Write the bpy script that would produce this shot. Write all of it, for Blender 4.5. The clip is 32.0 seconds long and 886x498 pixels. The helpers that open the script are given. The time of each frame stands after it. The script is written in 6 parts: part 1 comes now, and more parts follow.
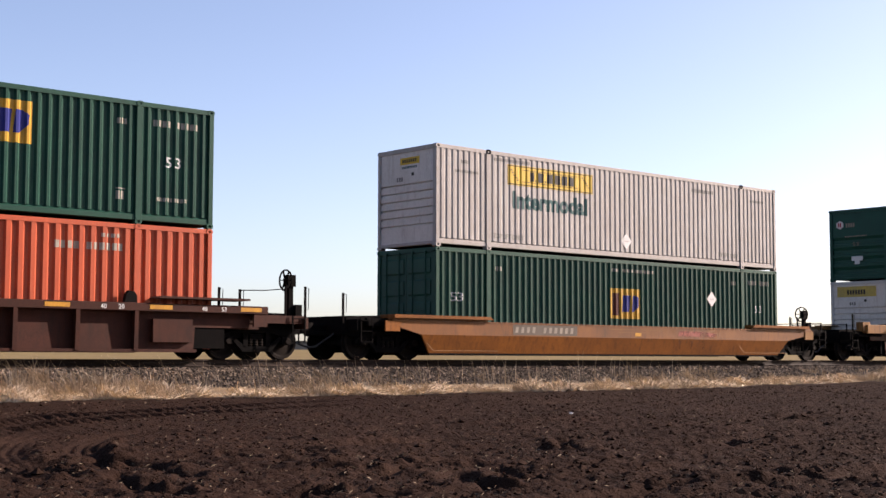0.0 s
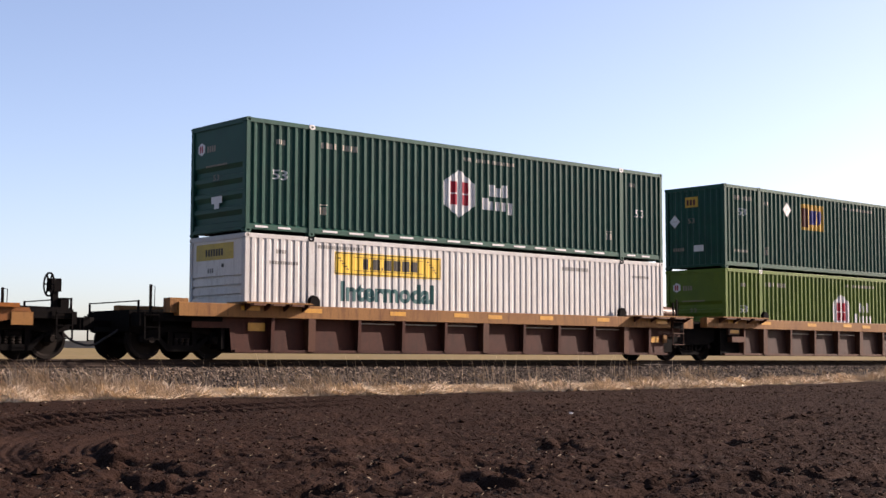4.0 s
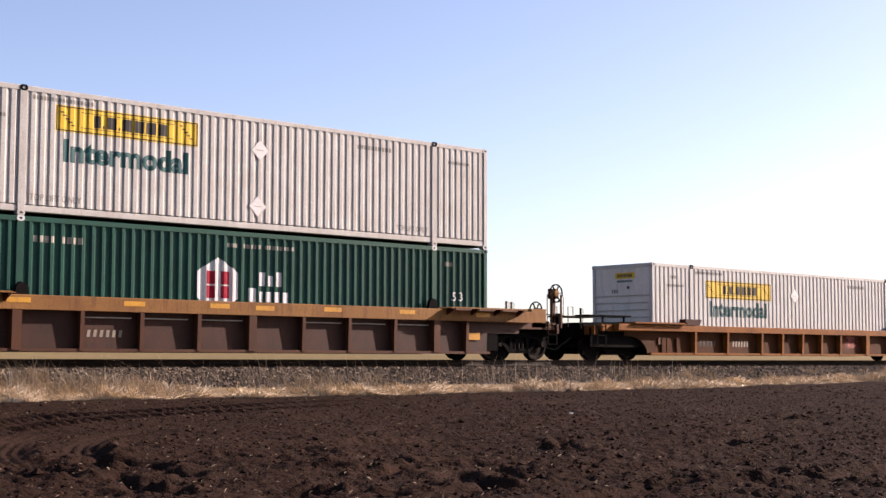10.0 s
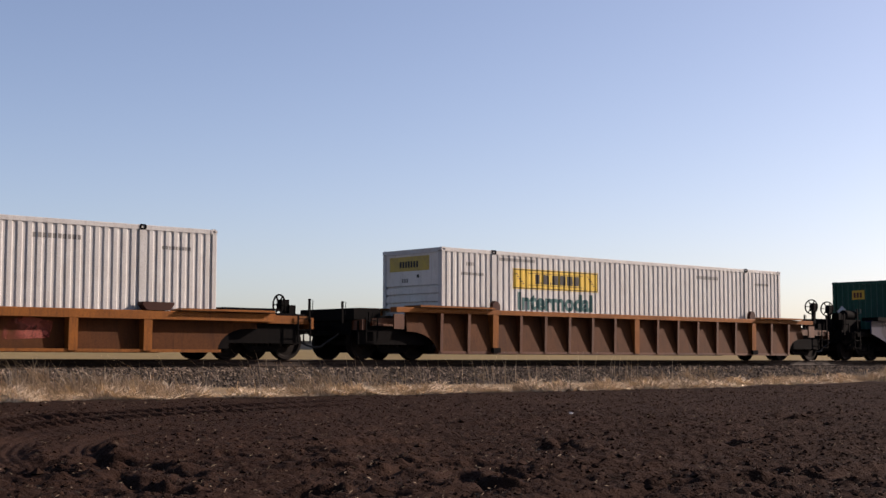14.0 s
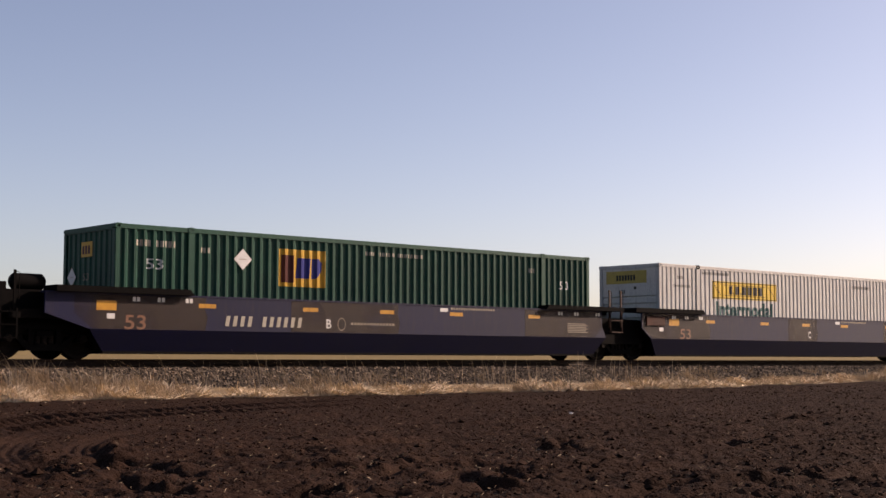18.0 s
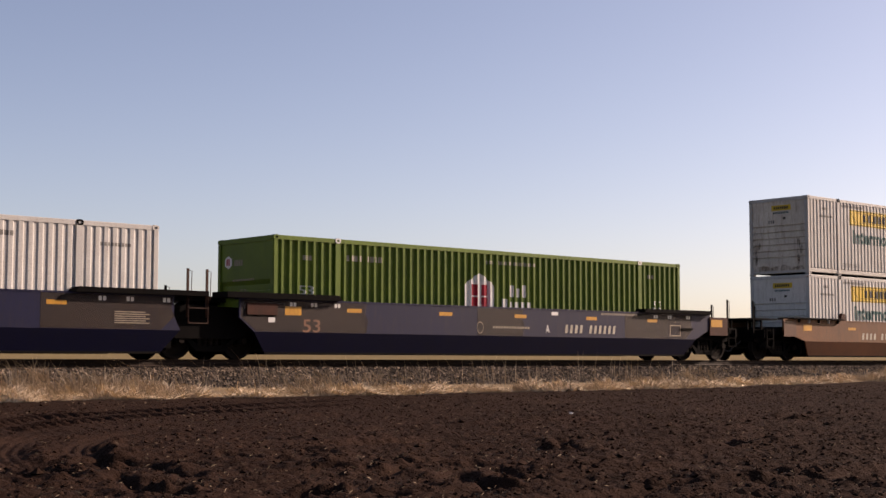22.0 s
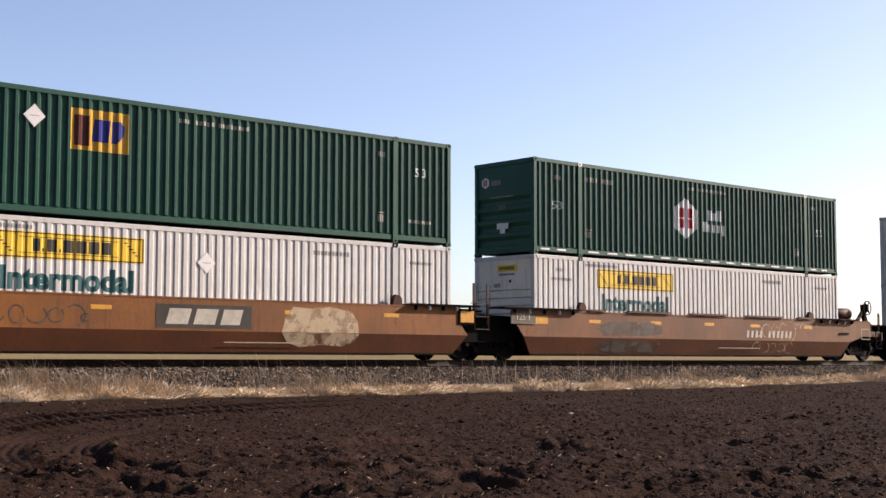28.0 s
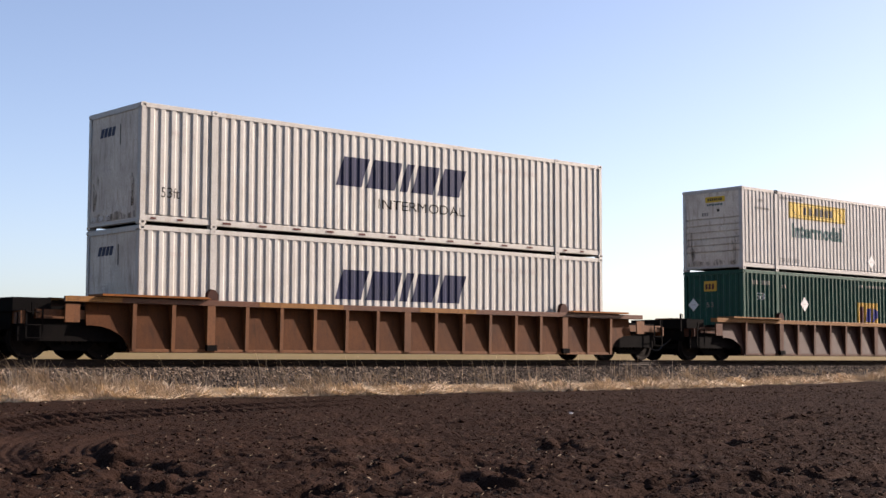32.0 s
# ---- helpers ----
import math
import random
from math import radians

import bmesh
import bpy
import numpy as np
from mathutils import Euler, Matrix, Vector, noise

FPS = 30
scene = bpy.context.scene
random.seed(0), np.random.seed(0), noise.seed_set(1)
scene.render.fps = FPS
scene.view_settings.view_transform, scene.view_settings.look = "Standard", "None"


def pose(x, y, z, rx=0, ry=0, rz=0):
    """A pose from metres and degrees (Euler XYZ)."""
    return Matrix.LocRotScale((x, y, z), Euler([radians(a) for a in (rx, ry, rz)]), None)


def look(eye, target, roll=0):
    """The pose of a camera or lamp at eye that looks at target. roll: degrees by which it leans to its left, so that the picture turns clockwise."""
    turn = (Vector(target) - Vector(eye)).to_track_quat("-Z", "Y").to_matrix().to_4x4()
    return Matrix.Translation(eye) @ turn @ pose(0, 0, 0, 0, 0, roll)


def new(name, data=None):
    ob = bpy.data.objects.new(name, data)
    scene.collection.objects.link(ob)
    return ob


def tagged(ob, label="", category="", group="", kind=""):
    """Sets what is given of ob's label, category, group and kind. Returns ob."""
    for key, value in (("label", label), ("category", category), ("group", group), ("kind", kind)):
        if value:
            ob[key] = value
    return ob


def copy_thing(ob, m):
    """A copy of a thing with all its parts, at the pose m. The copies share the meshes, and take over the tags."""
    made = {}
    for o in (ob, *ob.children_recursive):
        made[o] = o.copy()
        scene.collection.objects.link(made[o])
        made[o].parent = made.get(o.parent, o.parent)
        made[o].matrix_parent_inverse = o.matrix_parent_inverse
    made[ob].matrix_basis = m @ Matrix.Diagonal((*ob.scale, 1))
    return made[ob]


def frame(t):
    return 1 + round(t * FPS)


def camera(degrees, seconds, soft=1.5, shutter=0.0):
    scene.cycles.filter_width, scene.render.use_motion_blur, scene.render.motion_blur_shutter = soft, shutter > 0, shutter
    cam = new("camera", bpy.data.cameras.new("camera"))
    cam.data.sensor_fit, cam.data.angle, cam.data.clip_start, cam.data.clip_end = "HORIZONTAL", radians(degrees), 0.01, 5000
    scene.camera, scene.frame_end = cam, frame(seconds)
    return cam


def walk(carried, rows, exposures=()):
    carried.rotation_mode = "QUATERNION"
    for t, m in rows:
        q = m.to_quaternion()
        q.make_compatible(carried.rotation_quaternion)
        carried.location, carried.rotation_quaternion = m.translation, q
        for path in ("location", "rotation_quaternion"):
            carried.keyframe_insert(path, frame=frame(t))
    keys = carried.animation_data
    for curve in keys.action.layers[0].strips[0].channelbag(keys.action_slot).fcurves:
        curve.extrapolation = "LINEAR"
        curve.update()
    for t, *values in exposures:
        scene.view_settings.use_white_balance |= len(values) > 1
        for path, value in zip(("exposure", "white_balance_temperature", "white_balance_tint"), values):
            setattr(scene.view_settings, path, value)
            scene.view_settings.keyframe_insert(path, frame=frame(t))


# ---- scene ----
# World: x runs along the track (the train rolls towards -x), y points away from the camera across
# the track, z = 0 is the top of the rails. The camera stands in the field beside the line.

cam = camera(35.575, 32.0, 1.5)
EXPOSURES = ((0, 1.52, 6800, 22), (9, 1.55, 6800, 23), (11, 1.52, 6800, 24), (12.5, 1.02, 6800, 22), (15, 0.98, 6950, 21), (18, 1.00, 7600, 26), (22, 1.00, 7650, 26), (24, 1.05, 7200, 23), (26.5, 1.42, 6750, 20), (32, 1.45, 6750, 19))
CAMERA_POSE = pose(0, 0, 0, 90 + 4.585, -0.095, -41.68)
walk(cam, [(0, CAMERA_POSE), (32.0, CAMERA_POSE)], EXPOSURES)

TRACK_Y = 29.995         # centre line of the track
FACE_Y = 28.70           # near face of the containers
LENGTH, WIDTH, HEIGHT = 16.154, 2.59, 2.896   # a 53 foot high-cube container
LOW_Z, HIGH_Z = 0.245, 3.15                   # floors of the lower and the upper container


def travelled(t):
    """Metres that the train has rolled by t seconds; it gathers speed from 7.4 to 9.2 m/s, with a slight surge near 26.6 s."""
    u = t / 32.0
    surge = 0.19 * math.exp(-((t - 26.6) / 0.62) ** 4)
    return 235.72 * u + 20.26 * u ** 2 + 57.83 * u ** 3 - 106.36 * u ** 4 + 87.84 * u ** 5 - 28.03 * u ** 6 + surge


# ---------------------------------------------------------------- light
SUN_AZIMUTH = 69.0       # degrees from the track's normal on the camera's side, towards +x
SUN_ELEVATION = 26.0
to_sun = Vector((math.sin(radians(SUN_AZIMUTH)) * math.cos(radians(SUN_ELEVATION)),
                 -math.cos(radians(SUN_AZIMUTH)) * math.cos(radians(SUN_ELEVATION)),
                 math.sin(radians(SUN_ELEVATION))))
world = bpy.data.worlds.new("sky")
scene.world = world
world.use_nodes = True
wn = world.node_tree
sky = wn.nodes.new("ShaderNodeTexSky")
sky.sky_type = "NISHITA"
sky.sun_disc = False
sky.sun_elevation = radians(SUN_ELEVATION)
sky.sun_rotation = math.atan2(to_sun.x, to_sun.y)
sky.air_density, sky.dust_density, sky.ozone_density = 0.70, 1.3, 1.05
wn.nodes["Background"].inputs["Strength"].default_value = 0.081
wn.links.new(sky.outputs[0], wn.nodes["Background"].inputs["Color"])

sun = new("sun", bpy.data.lights.new("sun", "SUN"))
sun.data.energy, sun.data.angle, sun.data.color = 4.8, radians(0.53), (1.0, 0.90, 0.78)
sun.matrix_world = look(to_sun * 100, (0, 0, 0))


# ---------------------------------------------------------------- materials
def material(name, colour, other=None, rough=0.6, metal=0.0, scale=1.5, stretch=(1, 1, 1), bump=0.15, fine=40.0, grime=None,
             grime_amount=0.35, islands=0.0, spread=0.0, thin=0.0, shine=0.28, relief=0.01, cover=1.0):
    """A worn surface: two colours mixed by a broad noise, grime in streaks, fine grain and relief."""
    m = bpy.data.materials.new(name)
    m.use_nodes = True
    nt = m.node_tree
    bsdf = nt.nodes["Principled BSDF"]
    bsdf.inputs["Metallic"].default_value = metal
    bsdf.inputs["Specular IOR Level"].default_value = shine

    def node(kind, **inputs):
        n = nt.nodes.new(kind)
        for key, value in inputs.items():
            n.inputs[key.replace("_", " ")].default_value = value
        return n

    coord, info = nt.nodes.new("ShaderNodeTexCoord"), nt.nodes.new("ShaderNodeObjectInfo")
    shift = node("ShaderNodeVectorMath")
    shift.operation = "MULTIPLY_ADD"
    nt.links.new(info.outputs["Random"], shift.inputs[0])
    shift.inputs[1].default_value = (37.0, 19.0, 11.0)
    nt.links.new(coord.outputs["Object"], shift.inputs[2])
    mapping = nt.nodes.new("ShaderNodeMapping")
    mapping.inputs["Scale"].default_value = stretch
    nt.links.new(shift.outputs[0], mapping.inputs["Vector"])
    broad = node("ShaderNodeTexNoise", Scale=scale, Detail=6.0, Roughness=0.6)
    grain = node("ShaderNodeTexNoise", Scale=fine, Detail=4.0, Roughness=0.6)
    nt.links.new(mapping.outputs[0], broad.inputs["Vector"])
    nt.links.new(shift.outputs[0], grain.inputs["Vector"])
    other = other or tuple(c * 0.75 for c in colour)

    def mix(factor, a, b):
        n = nt.nodes.new("ShaderNodeMix")
        n.data_type = "RGBA"
        for socket, value in ((n.inputs[0], factor), (n.inputs[6], a), (n.inputs[7], b)):
            if isinstance(value, bpy.types.NodeSocket):
                nt.links.new(value, socket)
            else:
                socket.default_value = value if isinstance(value, float) else (*value, 1.0)
        return n.outputs[2]

    def ramp(source, low, high):
        n = node("ShaderNodeMapRange")
        n.inputs["From Min"].default_value, n.inputs["From Max"].default_value = low, high
        nt.links.new(source, n.inputs["Value"])
        return n.outputs[0]

    tone = mix(ramp(broad.outputs["Fac"], 0.35, 0.68), colour, other)
    tone = mix(ramp(grain.outputs["Fac"], 0.45, 0.8), tone, tuple(c * 0.7 for c in other))
    if grime:
        streak = node("ShaderNodeTexNoise", Scale=3.0, Detail=7.0, Roughness=0.7)
        smap = nt.nodes.new("ShaderNodeMapping")
        smap.inputs["Scale"].default_value = (3.0, 3.0, 0.45)
        nt.links.new(shift.outputs[0], smap.inputs["Vector"])
        nt.links.new(smap.outputs[0], streak.inputs["Vector"])
        amount = nt.nodes.new("ShaderNodeMath")
        amount.operation = "MULTIPLY"
        nt.links.new(ramp(streak.outputs["Fac"], 0.5, 0.75), amount.inputs[0])
        amount.inputs[1].default_value = grime_amount
        tone = mix(amount.outputs[0], tone, grime)
    if islands or spread:
        geo = nt.nodes.new("ShaderNodeNewGeometry")
        hsv = nt.nodes.new("ShaderNodeHueSaturation")
        source = geo.outputs["Random Per Island"] if islands else info.outputs["Random"]
        k = islands or spread
        n = node("ShaderNodeMapRange")
        n.inputs["To Min"].default_value, n.inputs["To Max"].default_value = 1 - k, 1 + k
        nt.links.new(source, n.inputs["Value"])
        nt.links.new(n.outputs[0], hsv.inputs["Value"])
        nt.links.new(tone, hsv.inputs["Color"])
        tone = hsv.outputs[0]
    nt.links.new(tone, bsdf.inputs["Base Color"])
    gloss = node("ShaderNodeMapRange")
    gloss.inputs["To Min"].default_value, gloss.inputs["To Max"].default_value = max(0.0, rough - 0.12), min(1.0, rough + 0.15)
    nt.links.new(grain.outputs["Fac"], gloss.inputs["Value"])
    nt.links.new(gloss.outputs[0], bsdf.inputs["Roughness"])
    if thin:
        # sprayed or chalky paint: patchy cover
        patchy = ramp(broad.outputs["Fac"], thin - 0.12, thin + 0.10)
        patchy.node.inputs["To Max"].default_value = cover
        nt.links.new(patchy, bsdf.inputs["Alpha"])
    if bump:
        b = node("ShaderNodeBump", Strength=bump, Distance=relief)
        nt.links.new(grain.outputs["Fac"], b.inputs["Height"])
        nt.links.new(b.outputs[0], bsdf.inputs["Normal"])
    return m


WHITE = material("white_paint", (0.3644, 0.3603, 0.3516), (0.3243, 0.3157, 0.3019), 0.55, grime=(0.1848, 0.1452, 0.11), grime_amount=0.4, bump=0.05, shine=0.2)
WORN_WHITE = material("worn_white_paint", (0.3483, 0.3400, 0.3267), (0.2963, 0.2834, 0.2664), 0.6, grime=(0.154, 0.11, 0.0774), grime_amount=0.45, bump=0.06, shine=0.2)
# End-wall whites: streaked with dirt, base lightened to offset the ends' shade.
END_WHITE = material("dirt_streaked_white_shade_lifted", (0.49, 0.44, 0.38), (0.34, 0.295, 0.25), 0.6, scale=1.1, grime=(0.11, 0.075, 0.05), grime_amount=0.8, bump=0.08)
END_CLEAN = material("dusty_white_shade_lifted", (0.50, 0.475, 0.445), (0.42, 0.39, 0.36), 0.6, scale=1.1, grime=(0.16, 0.12, 0.09), grime_amount=0.5, bump=0.08)
DULL_WHITE = material("dull_pinkish_white_paint", (0.300, 0.282, 0.268), (0.262, 0.243, 0.229), 0.6, grime=(0.15, 0.11, 0.08), grime_amount=0.45, bump=0.05, shine=0.2)
CREAM = material("off_white_paint", (0.3391, 0.3319, 0.3118), (0.2982, 0.2873, 0.2629), 0.5, grime=(0.1548, 0.1118, 0.0774), grime_amount=0.45, bump=0.05, shine=0.3)
GREEN = material("dark_green_paint", (0.0037, 0.0464, 0.0297), (0.0031, 0.0340, 0.0236), 0.5, grime=(0.0147, 0.0313, 0.0239), grime_amount=0.35, bump=0.05, shine=0.16)
DEEP_GREEN = material("deep_green_paint", (0.0037, 0.0480, 0.0333), (0.0031, 0.0360, 0.0262), 0.5, grime=(0.0147, 0.0331, 0.0258), grime_amount=0.35, bump=0.05, shine=0.16)
LIME = material("faded_lime_green_paint", (0.0739, 0.1150, 0.0110), (0.0543, 0.0884, 0.0103), 0.55, grime=(0.0387, 0.0522, 0.018), grime_amount=0.45, bump=0.05, shine=0.15)
ORANGE = material("orange_paint", (0.3506, 0.0574, 0.016), (0.2996, 0.0478, 0.014), 0.5, grime=(0.1339, 0.0415, 0.0191), grime_amount=0.4, bump=0.05)
# Shadow under floors and bottom chords is put into this near-black steel.
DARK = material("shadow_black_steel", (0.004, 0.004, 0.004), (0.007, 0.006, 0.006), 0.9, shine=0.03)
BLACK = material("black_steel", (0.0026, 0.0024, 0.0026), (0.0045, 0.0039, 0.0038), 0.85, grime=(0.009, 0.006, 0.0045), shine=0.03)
BROWN = material("brown_freight_paint", (0.0422, 0.0128, 0.0075), (0.0273, 0.0092, 0.0062), 0.65, grime=(0.0119, 0.0072, 0.006), grime_amount=0.6, shine=0.10)
TAN = material("yellow_brown_freight_paint", (0.1901, 0.0662, 0.012), (0.1162, 0.0408, 0.0092), 0.6, scale=0.9, grime=(0.0352, 0.0141, 0.007), grime_amount=0.75, shine=0.08)
AMBER = material("amber_freight_paint", (0.1615, 0.0565, 0.0086), (0.0837, 0.0300, 0.0065), 0.5, scale=0.5, grime=(0.0369, 0.0148, 0.0067), grime_amount=0.8, shine=0.16)
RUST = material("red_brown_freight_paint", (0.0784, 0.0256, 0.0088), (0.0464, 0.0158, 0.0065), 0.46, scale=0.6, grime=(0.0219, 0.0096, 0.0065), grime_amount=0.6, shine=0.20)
MUD = material("dusty_brown_freight_paint", (0.0637, 0.0241, 0.0120), (0.0397, 0.0158, 0.0088), 0.55, scale=0.6, grime=(0.0232, 0.0136, 0.009), grime_amount=0.6, shine=0.12)
OCHRE = material("ochre_chord_paint", (0.1803, 0.0894, 0.0278), (0.1240, 0.0565, 0.0198), 0.6, scale=0.7, grime=(0.057, 0.0235, 0.012), grime_amount=0.8, shine=0.10)
# Navy of the down-facing lower sheets, with their shade in the colour.
SHADED_NAVY = material("shaded_navy_freight_paint", (0.0012, 0.0017, 0.0140), (0.0018, 0.0022, 0.0118), 0.5, grime=(0.0066, 0.0059, 0.0073), grime_amount=0.25, shine=0.08)
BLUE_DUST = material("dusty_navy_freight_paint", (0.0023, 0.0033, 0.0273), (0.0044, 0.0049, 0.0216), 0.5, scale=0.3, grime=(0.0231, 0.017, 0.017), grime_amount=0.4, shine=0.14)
PRIMER = material("dusty_brown_primer", (0.0278, 0.0162, 0.0110), (0.0138, 0.0093, 0.0092), 0.5, scale=0.45, grime=(0.0542, 0.0339, 0.0239), grime_amount=0.4, shine=0.16, thin=0.40, cover=0.85)
CHALK = material("chalky_lettering_paint", (0.2957, 0.2746, 0.2323), (0.2112, 0.1901, 0.1549), 0.7, scale=5.0, bump=0.02)
# Dull umber for recessed sheets, darkened to deepen the shade between ribs.
UMBER = material("shade_deepened_umber_paint", (0.0664, 0.0239, 0.0076), (0.0375, 0.0141, 0.0055), 0.7, scale=0.8, grime=(0.0142, 0.0077, 0.0046), grime_amount=0.7, shine=0.06)
DULL_RED = material("faded_red_spray_paint", (0.22, 0.030, 0.022), (0.15, 0.035, 0.02), 0.7, scale=2.0, thin=0.47)
DARK_RED = material("faint_dark_red_paint", (0.060, 0.012, 0.008), (0.045, 0.012, 0.008), 0.7, scale=3.0, thin=0.45, cover=0.7)
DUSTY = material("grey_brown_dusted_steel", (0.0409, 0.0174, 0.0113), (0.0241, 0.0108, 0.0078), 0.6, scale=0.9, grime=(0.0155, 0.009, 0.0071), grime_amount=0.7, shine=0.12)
SIENNA = material("golden_brown_freight_paint", (0.1141, 0.0439, 0.0140), (0.0675, 0.0261, 0.0098), 0.5, scale=0.5, grime=(0.0291, 0.0155, 0.009), grime_amount=0.65, shine=0.15)
PLATE = material("dark_number_panel", (0.055, 0.036, 0.022), (0.035, 0.024, 0.016), 0.6, scale=2.0)
ORANGE_MARK = material("faded_orange_lettering", (0.15, 0.065, 0.035), (0.085, 0.042, 0.027), 0.7, scale=5.0, bump=0.02)
# Yellow of end signs, dulled by dirt and by shade put into the colour.
DULL_YELLOW = material("dusty_shaded_yellow_paint", (0.40, 0.29, 0.06), (0.28, 0.21, 0.07), 0.7, scale=4.0, bump=0.02)
YELLOW = material("yellow_sign_paint", (0.483, 0.3086, 0.0081), (0.4293, 0.2683, 0.0081), 0.5, bump=0.03)
SIGN_AMBER = material("amber_sign_paint", (0.4257, 0.2451, 0.0129), (0.3612, 0.2, 0.0129), 0.5, bump=0.03)
REFLECT = material("yellow_reflector", (0.4114, 0.202, 0.015), (0.3142, 0.1496, 0.015), 0.4, scale=4.0, grime=(0.1197, 0.0598, 0.0224), grime_amount=0.6, bump=0.0)
PALE = material("white_lettering_paint", (0.483, 0.483, 0.483), (0.4025, 0.4025, 0.4025), 0.5, bump=0.02)
FADED = material("faded_lettering_paint", (0.20, 0.165, 0.125), (0.12, 0.10, 0.08), 0.6, scale=6.0, bump=0.02)
GREY_TEXT = material("grey_lettering_paint", (0.272, 0.248, 0.232), (0.336, 0.304, 0.28), 0.6, bump=0.02)
INK = material("black_lettering_paint", (0.02, 0.018, 0.016), (0.035, 0.03, 0.025), 0.5, bump=0.02, shine=0.12)
FAINT_INK = material("worn_black_lettering_paint", (0.10, 0.093, 0.088), (0.17, 0.16, 0.15), 0.6, scale=6.0, bump=0.02, shine=0.12)
TEAL = material("teal_lettering_paint", (0.008, 0.055, 0.056), (0.009, 0.045, 0.05), 0.5, bump=0.02, shine=0.12)
NAVY = material("navy_lettering_paint", (0.0126, 0.0161, 0.0473), (0.0154, 0.0186, 0.0405), 0.5, bump=0.02, shine=0.12)
LOGO_BLUE = material("blue_sign_paint", (0.02, 0.025, 0.16), (0.025, 0.03, 0.14), 0.5, bump=0.02, shine=0.12)
MAROON = material("maroon_sign_paint", (0.06, 0.016, 0.014), (0.07, 0.02, 0.016), 0.5, bump=0.02, shine=0.12)
RED = material("red_sign_paint", (0.256, 0.0096, 0.024), (0.216, 0.0096, 0.0224), 0.5, bump=0.02, shine=0.12)
STREAKED = material("rust_stain", (0.15, 0.075, 0.038), (0.24, 0.145, 0.09), 0.8, scale=3.5, stretch=(2, 2, 0.6), thin=0.52, cover=0.6)
STEEL = material("worn_wheel_steel", (0.008, 0.0065, 0.006), (0.013, 0.010, 0.008), 0.85, shine=0.05)
RAIL_STEEL = material("rusty_rail_steel", (0.0144, 0.0084, 0.006), (0.0208, 0.012, 0.008), 0.75, shine=0.15)
RUBBER = material("black_rubber", (0.016, 0.016, 0.016), (0.025, 0.024, 0.023), 0.7)
GRAFFITI = material("pale_spray_paint", (0.4, 0.328, 0.224), (0.272, 0.2, 0.12), 0.7, scale=2.2, thin=0.44, cover=0.8)
WHITE_SPRAY = material("white_spray_paint", (0.384, 0.344, 0.288), (0.216, 0.168, 0.128), 0.7, scale=1.3, thin=0.46, cover=0.55)
GOLD_SPRAY = material("dull_gold_spray_paint", (0.208, 0.124, 0.04), (0.128, 0.072, 0.0288), 0.7, scale=1.4, thin=0.46, cover=0.5)
GRAFFITI_DARK = material("dark_spray_paint", (0.030, 0.025, 0.020), (0.05, 0.034, 0.024), 0.7, scale=2.2, thin=0.42, cover=0.85)
SOIL = material("dark_ploughed_soil", (0.0144, 0.0075, 0.0052), (0.0235, 0.0129, 0.0093), 1.0, scale=0.7, fine=24.0, bump=0.8, relief=0.04, shine=0.03)
CLOD = material("soil_clods", (0.0137, 0.0073, 0.0051), (0.0263, 0.0147, 0.0105), 1.0, scale=3.0, fine=40.0, bump=0.6, relief=0.02, islands=0.45, shine=0.03)
VERGE = material("straw_covered_earth", (0.2016, 0.1372, 0.07), (0.084, 0.056, 0.0308), 0.95, scale=1.6, fine=30.0, bump=0.6)
STRAW = material("dry_grass", (0.5936, 0.4656, 0.3121), (0.3760, 0.2716, 0.1633), 0.8, scale=0.8, bump=0.0, islands=0.5)
STRAW_BITS = material("weathered_straw", (0.1690, 0.1302, 0.0900), (0.0650, 0.0465, 0.0300), 0.9, scale=3.0, bump=0.0, islands=0.8)
MAT_STRAW = material("sunlit_flattened_straw", (0.6794, 0.5445, 0.3828), (0.4995, 0.3762, 0.2436), 0.8, scale=0.9, bump=0.0, islands=0.45)
FAR_FIELD = material("pale_stubble_field", (0.1613, 0.1193, 0.0568), (0.1225, 0.0935, 0.0451), 1.0, scale=0.05, fine=2.0, bump=0.2, shine=0.05)
BALLAST = material("brown_ballast_stone", (0.140, 0.106, 0.080), (0.032, 0.0245, 0.020), 0.95, scale=6.0, islands=0.85, bump=0.3, shine=0.1)
BED = material("ballast_bed", (0.0306, 0.0217, 0.0153), (0.0179, 0.0134, 0.0102), 1.0, scale=3.0, fine=25.0, bump=0.9, relief=0.04, shine=0.1)
TIE = material("weathered_timber", (0.030, 0.021, 0.016), (0.045, 0.032, 0.024), 0.95, scale=3.0, stretch=(1, 6, 1), shine=0.1)
# Distance haze is mixed into the far land's pale colour.
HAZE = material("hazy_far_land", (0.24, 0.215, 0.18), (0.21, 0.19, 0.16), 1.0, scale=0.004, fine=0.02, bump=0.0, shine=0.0)


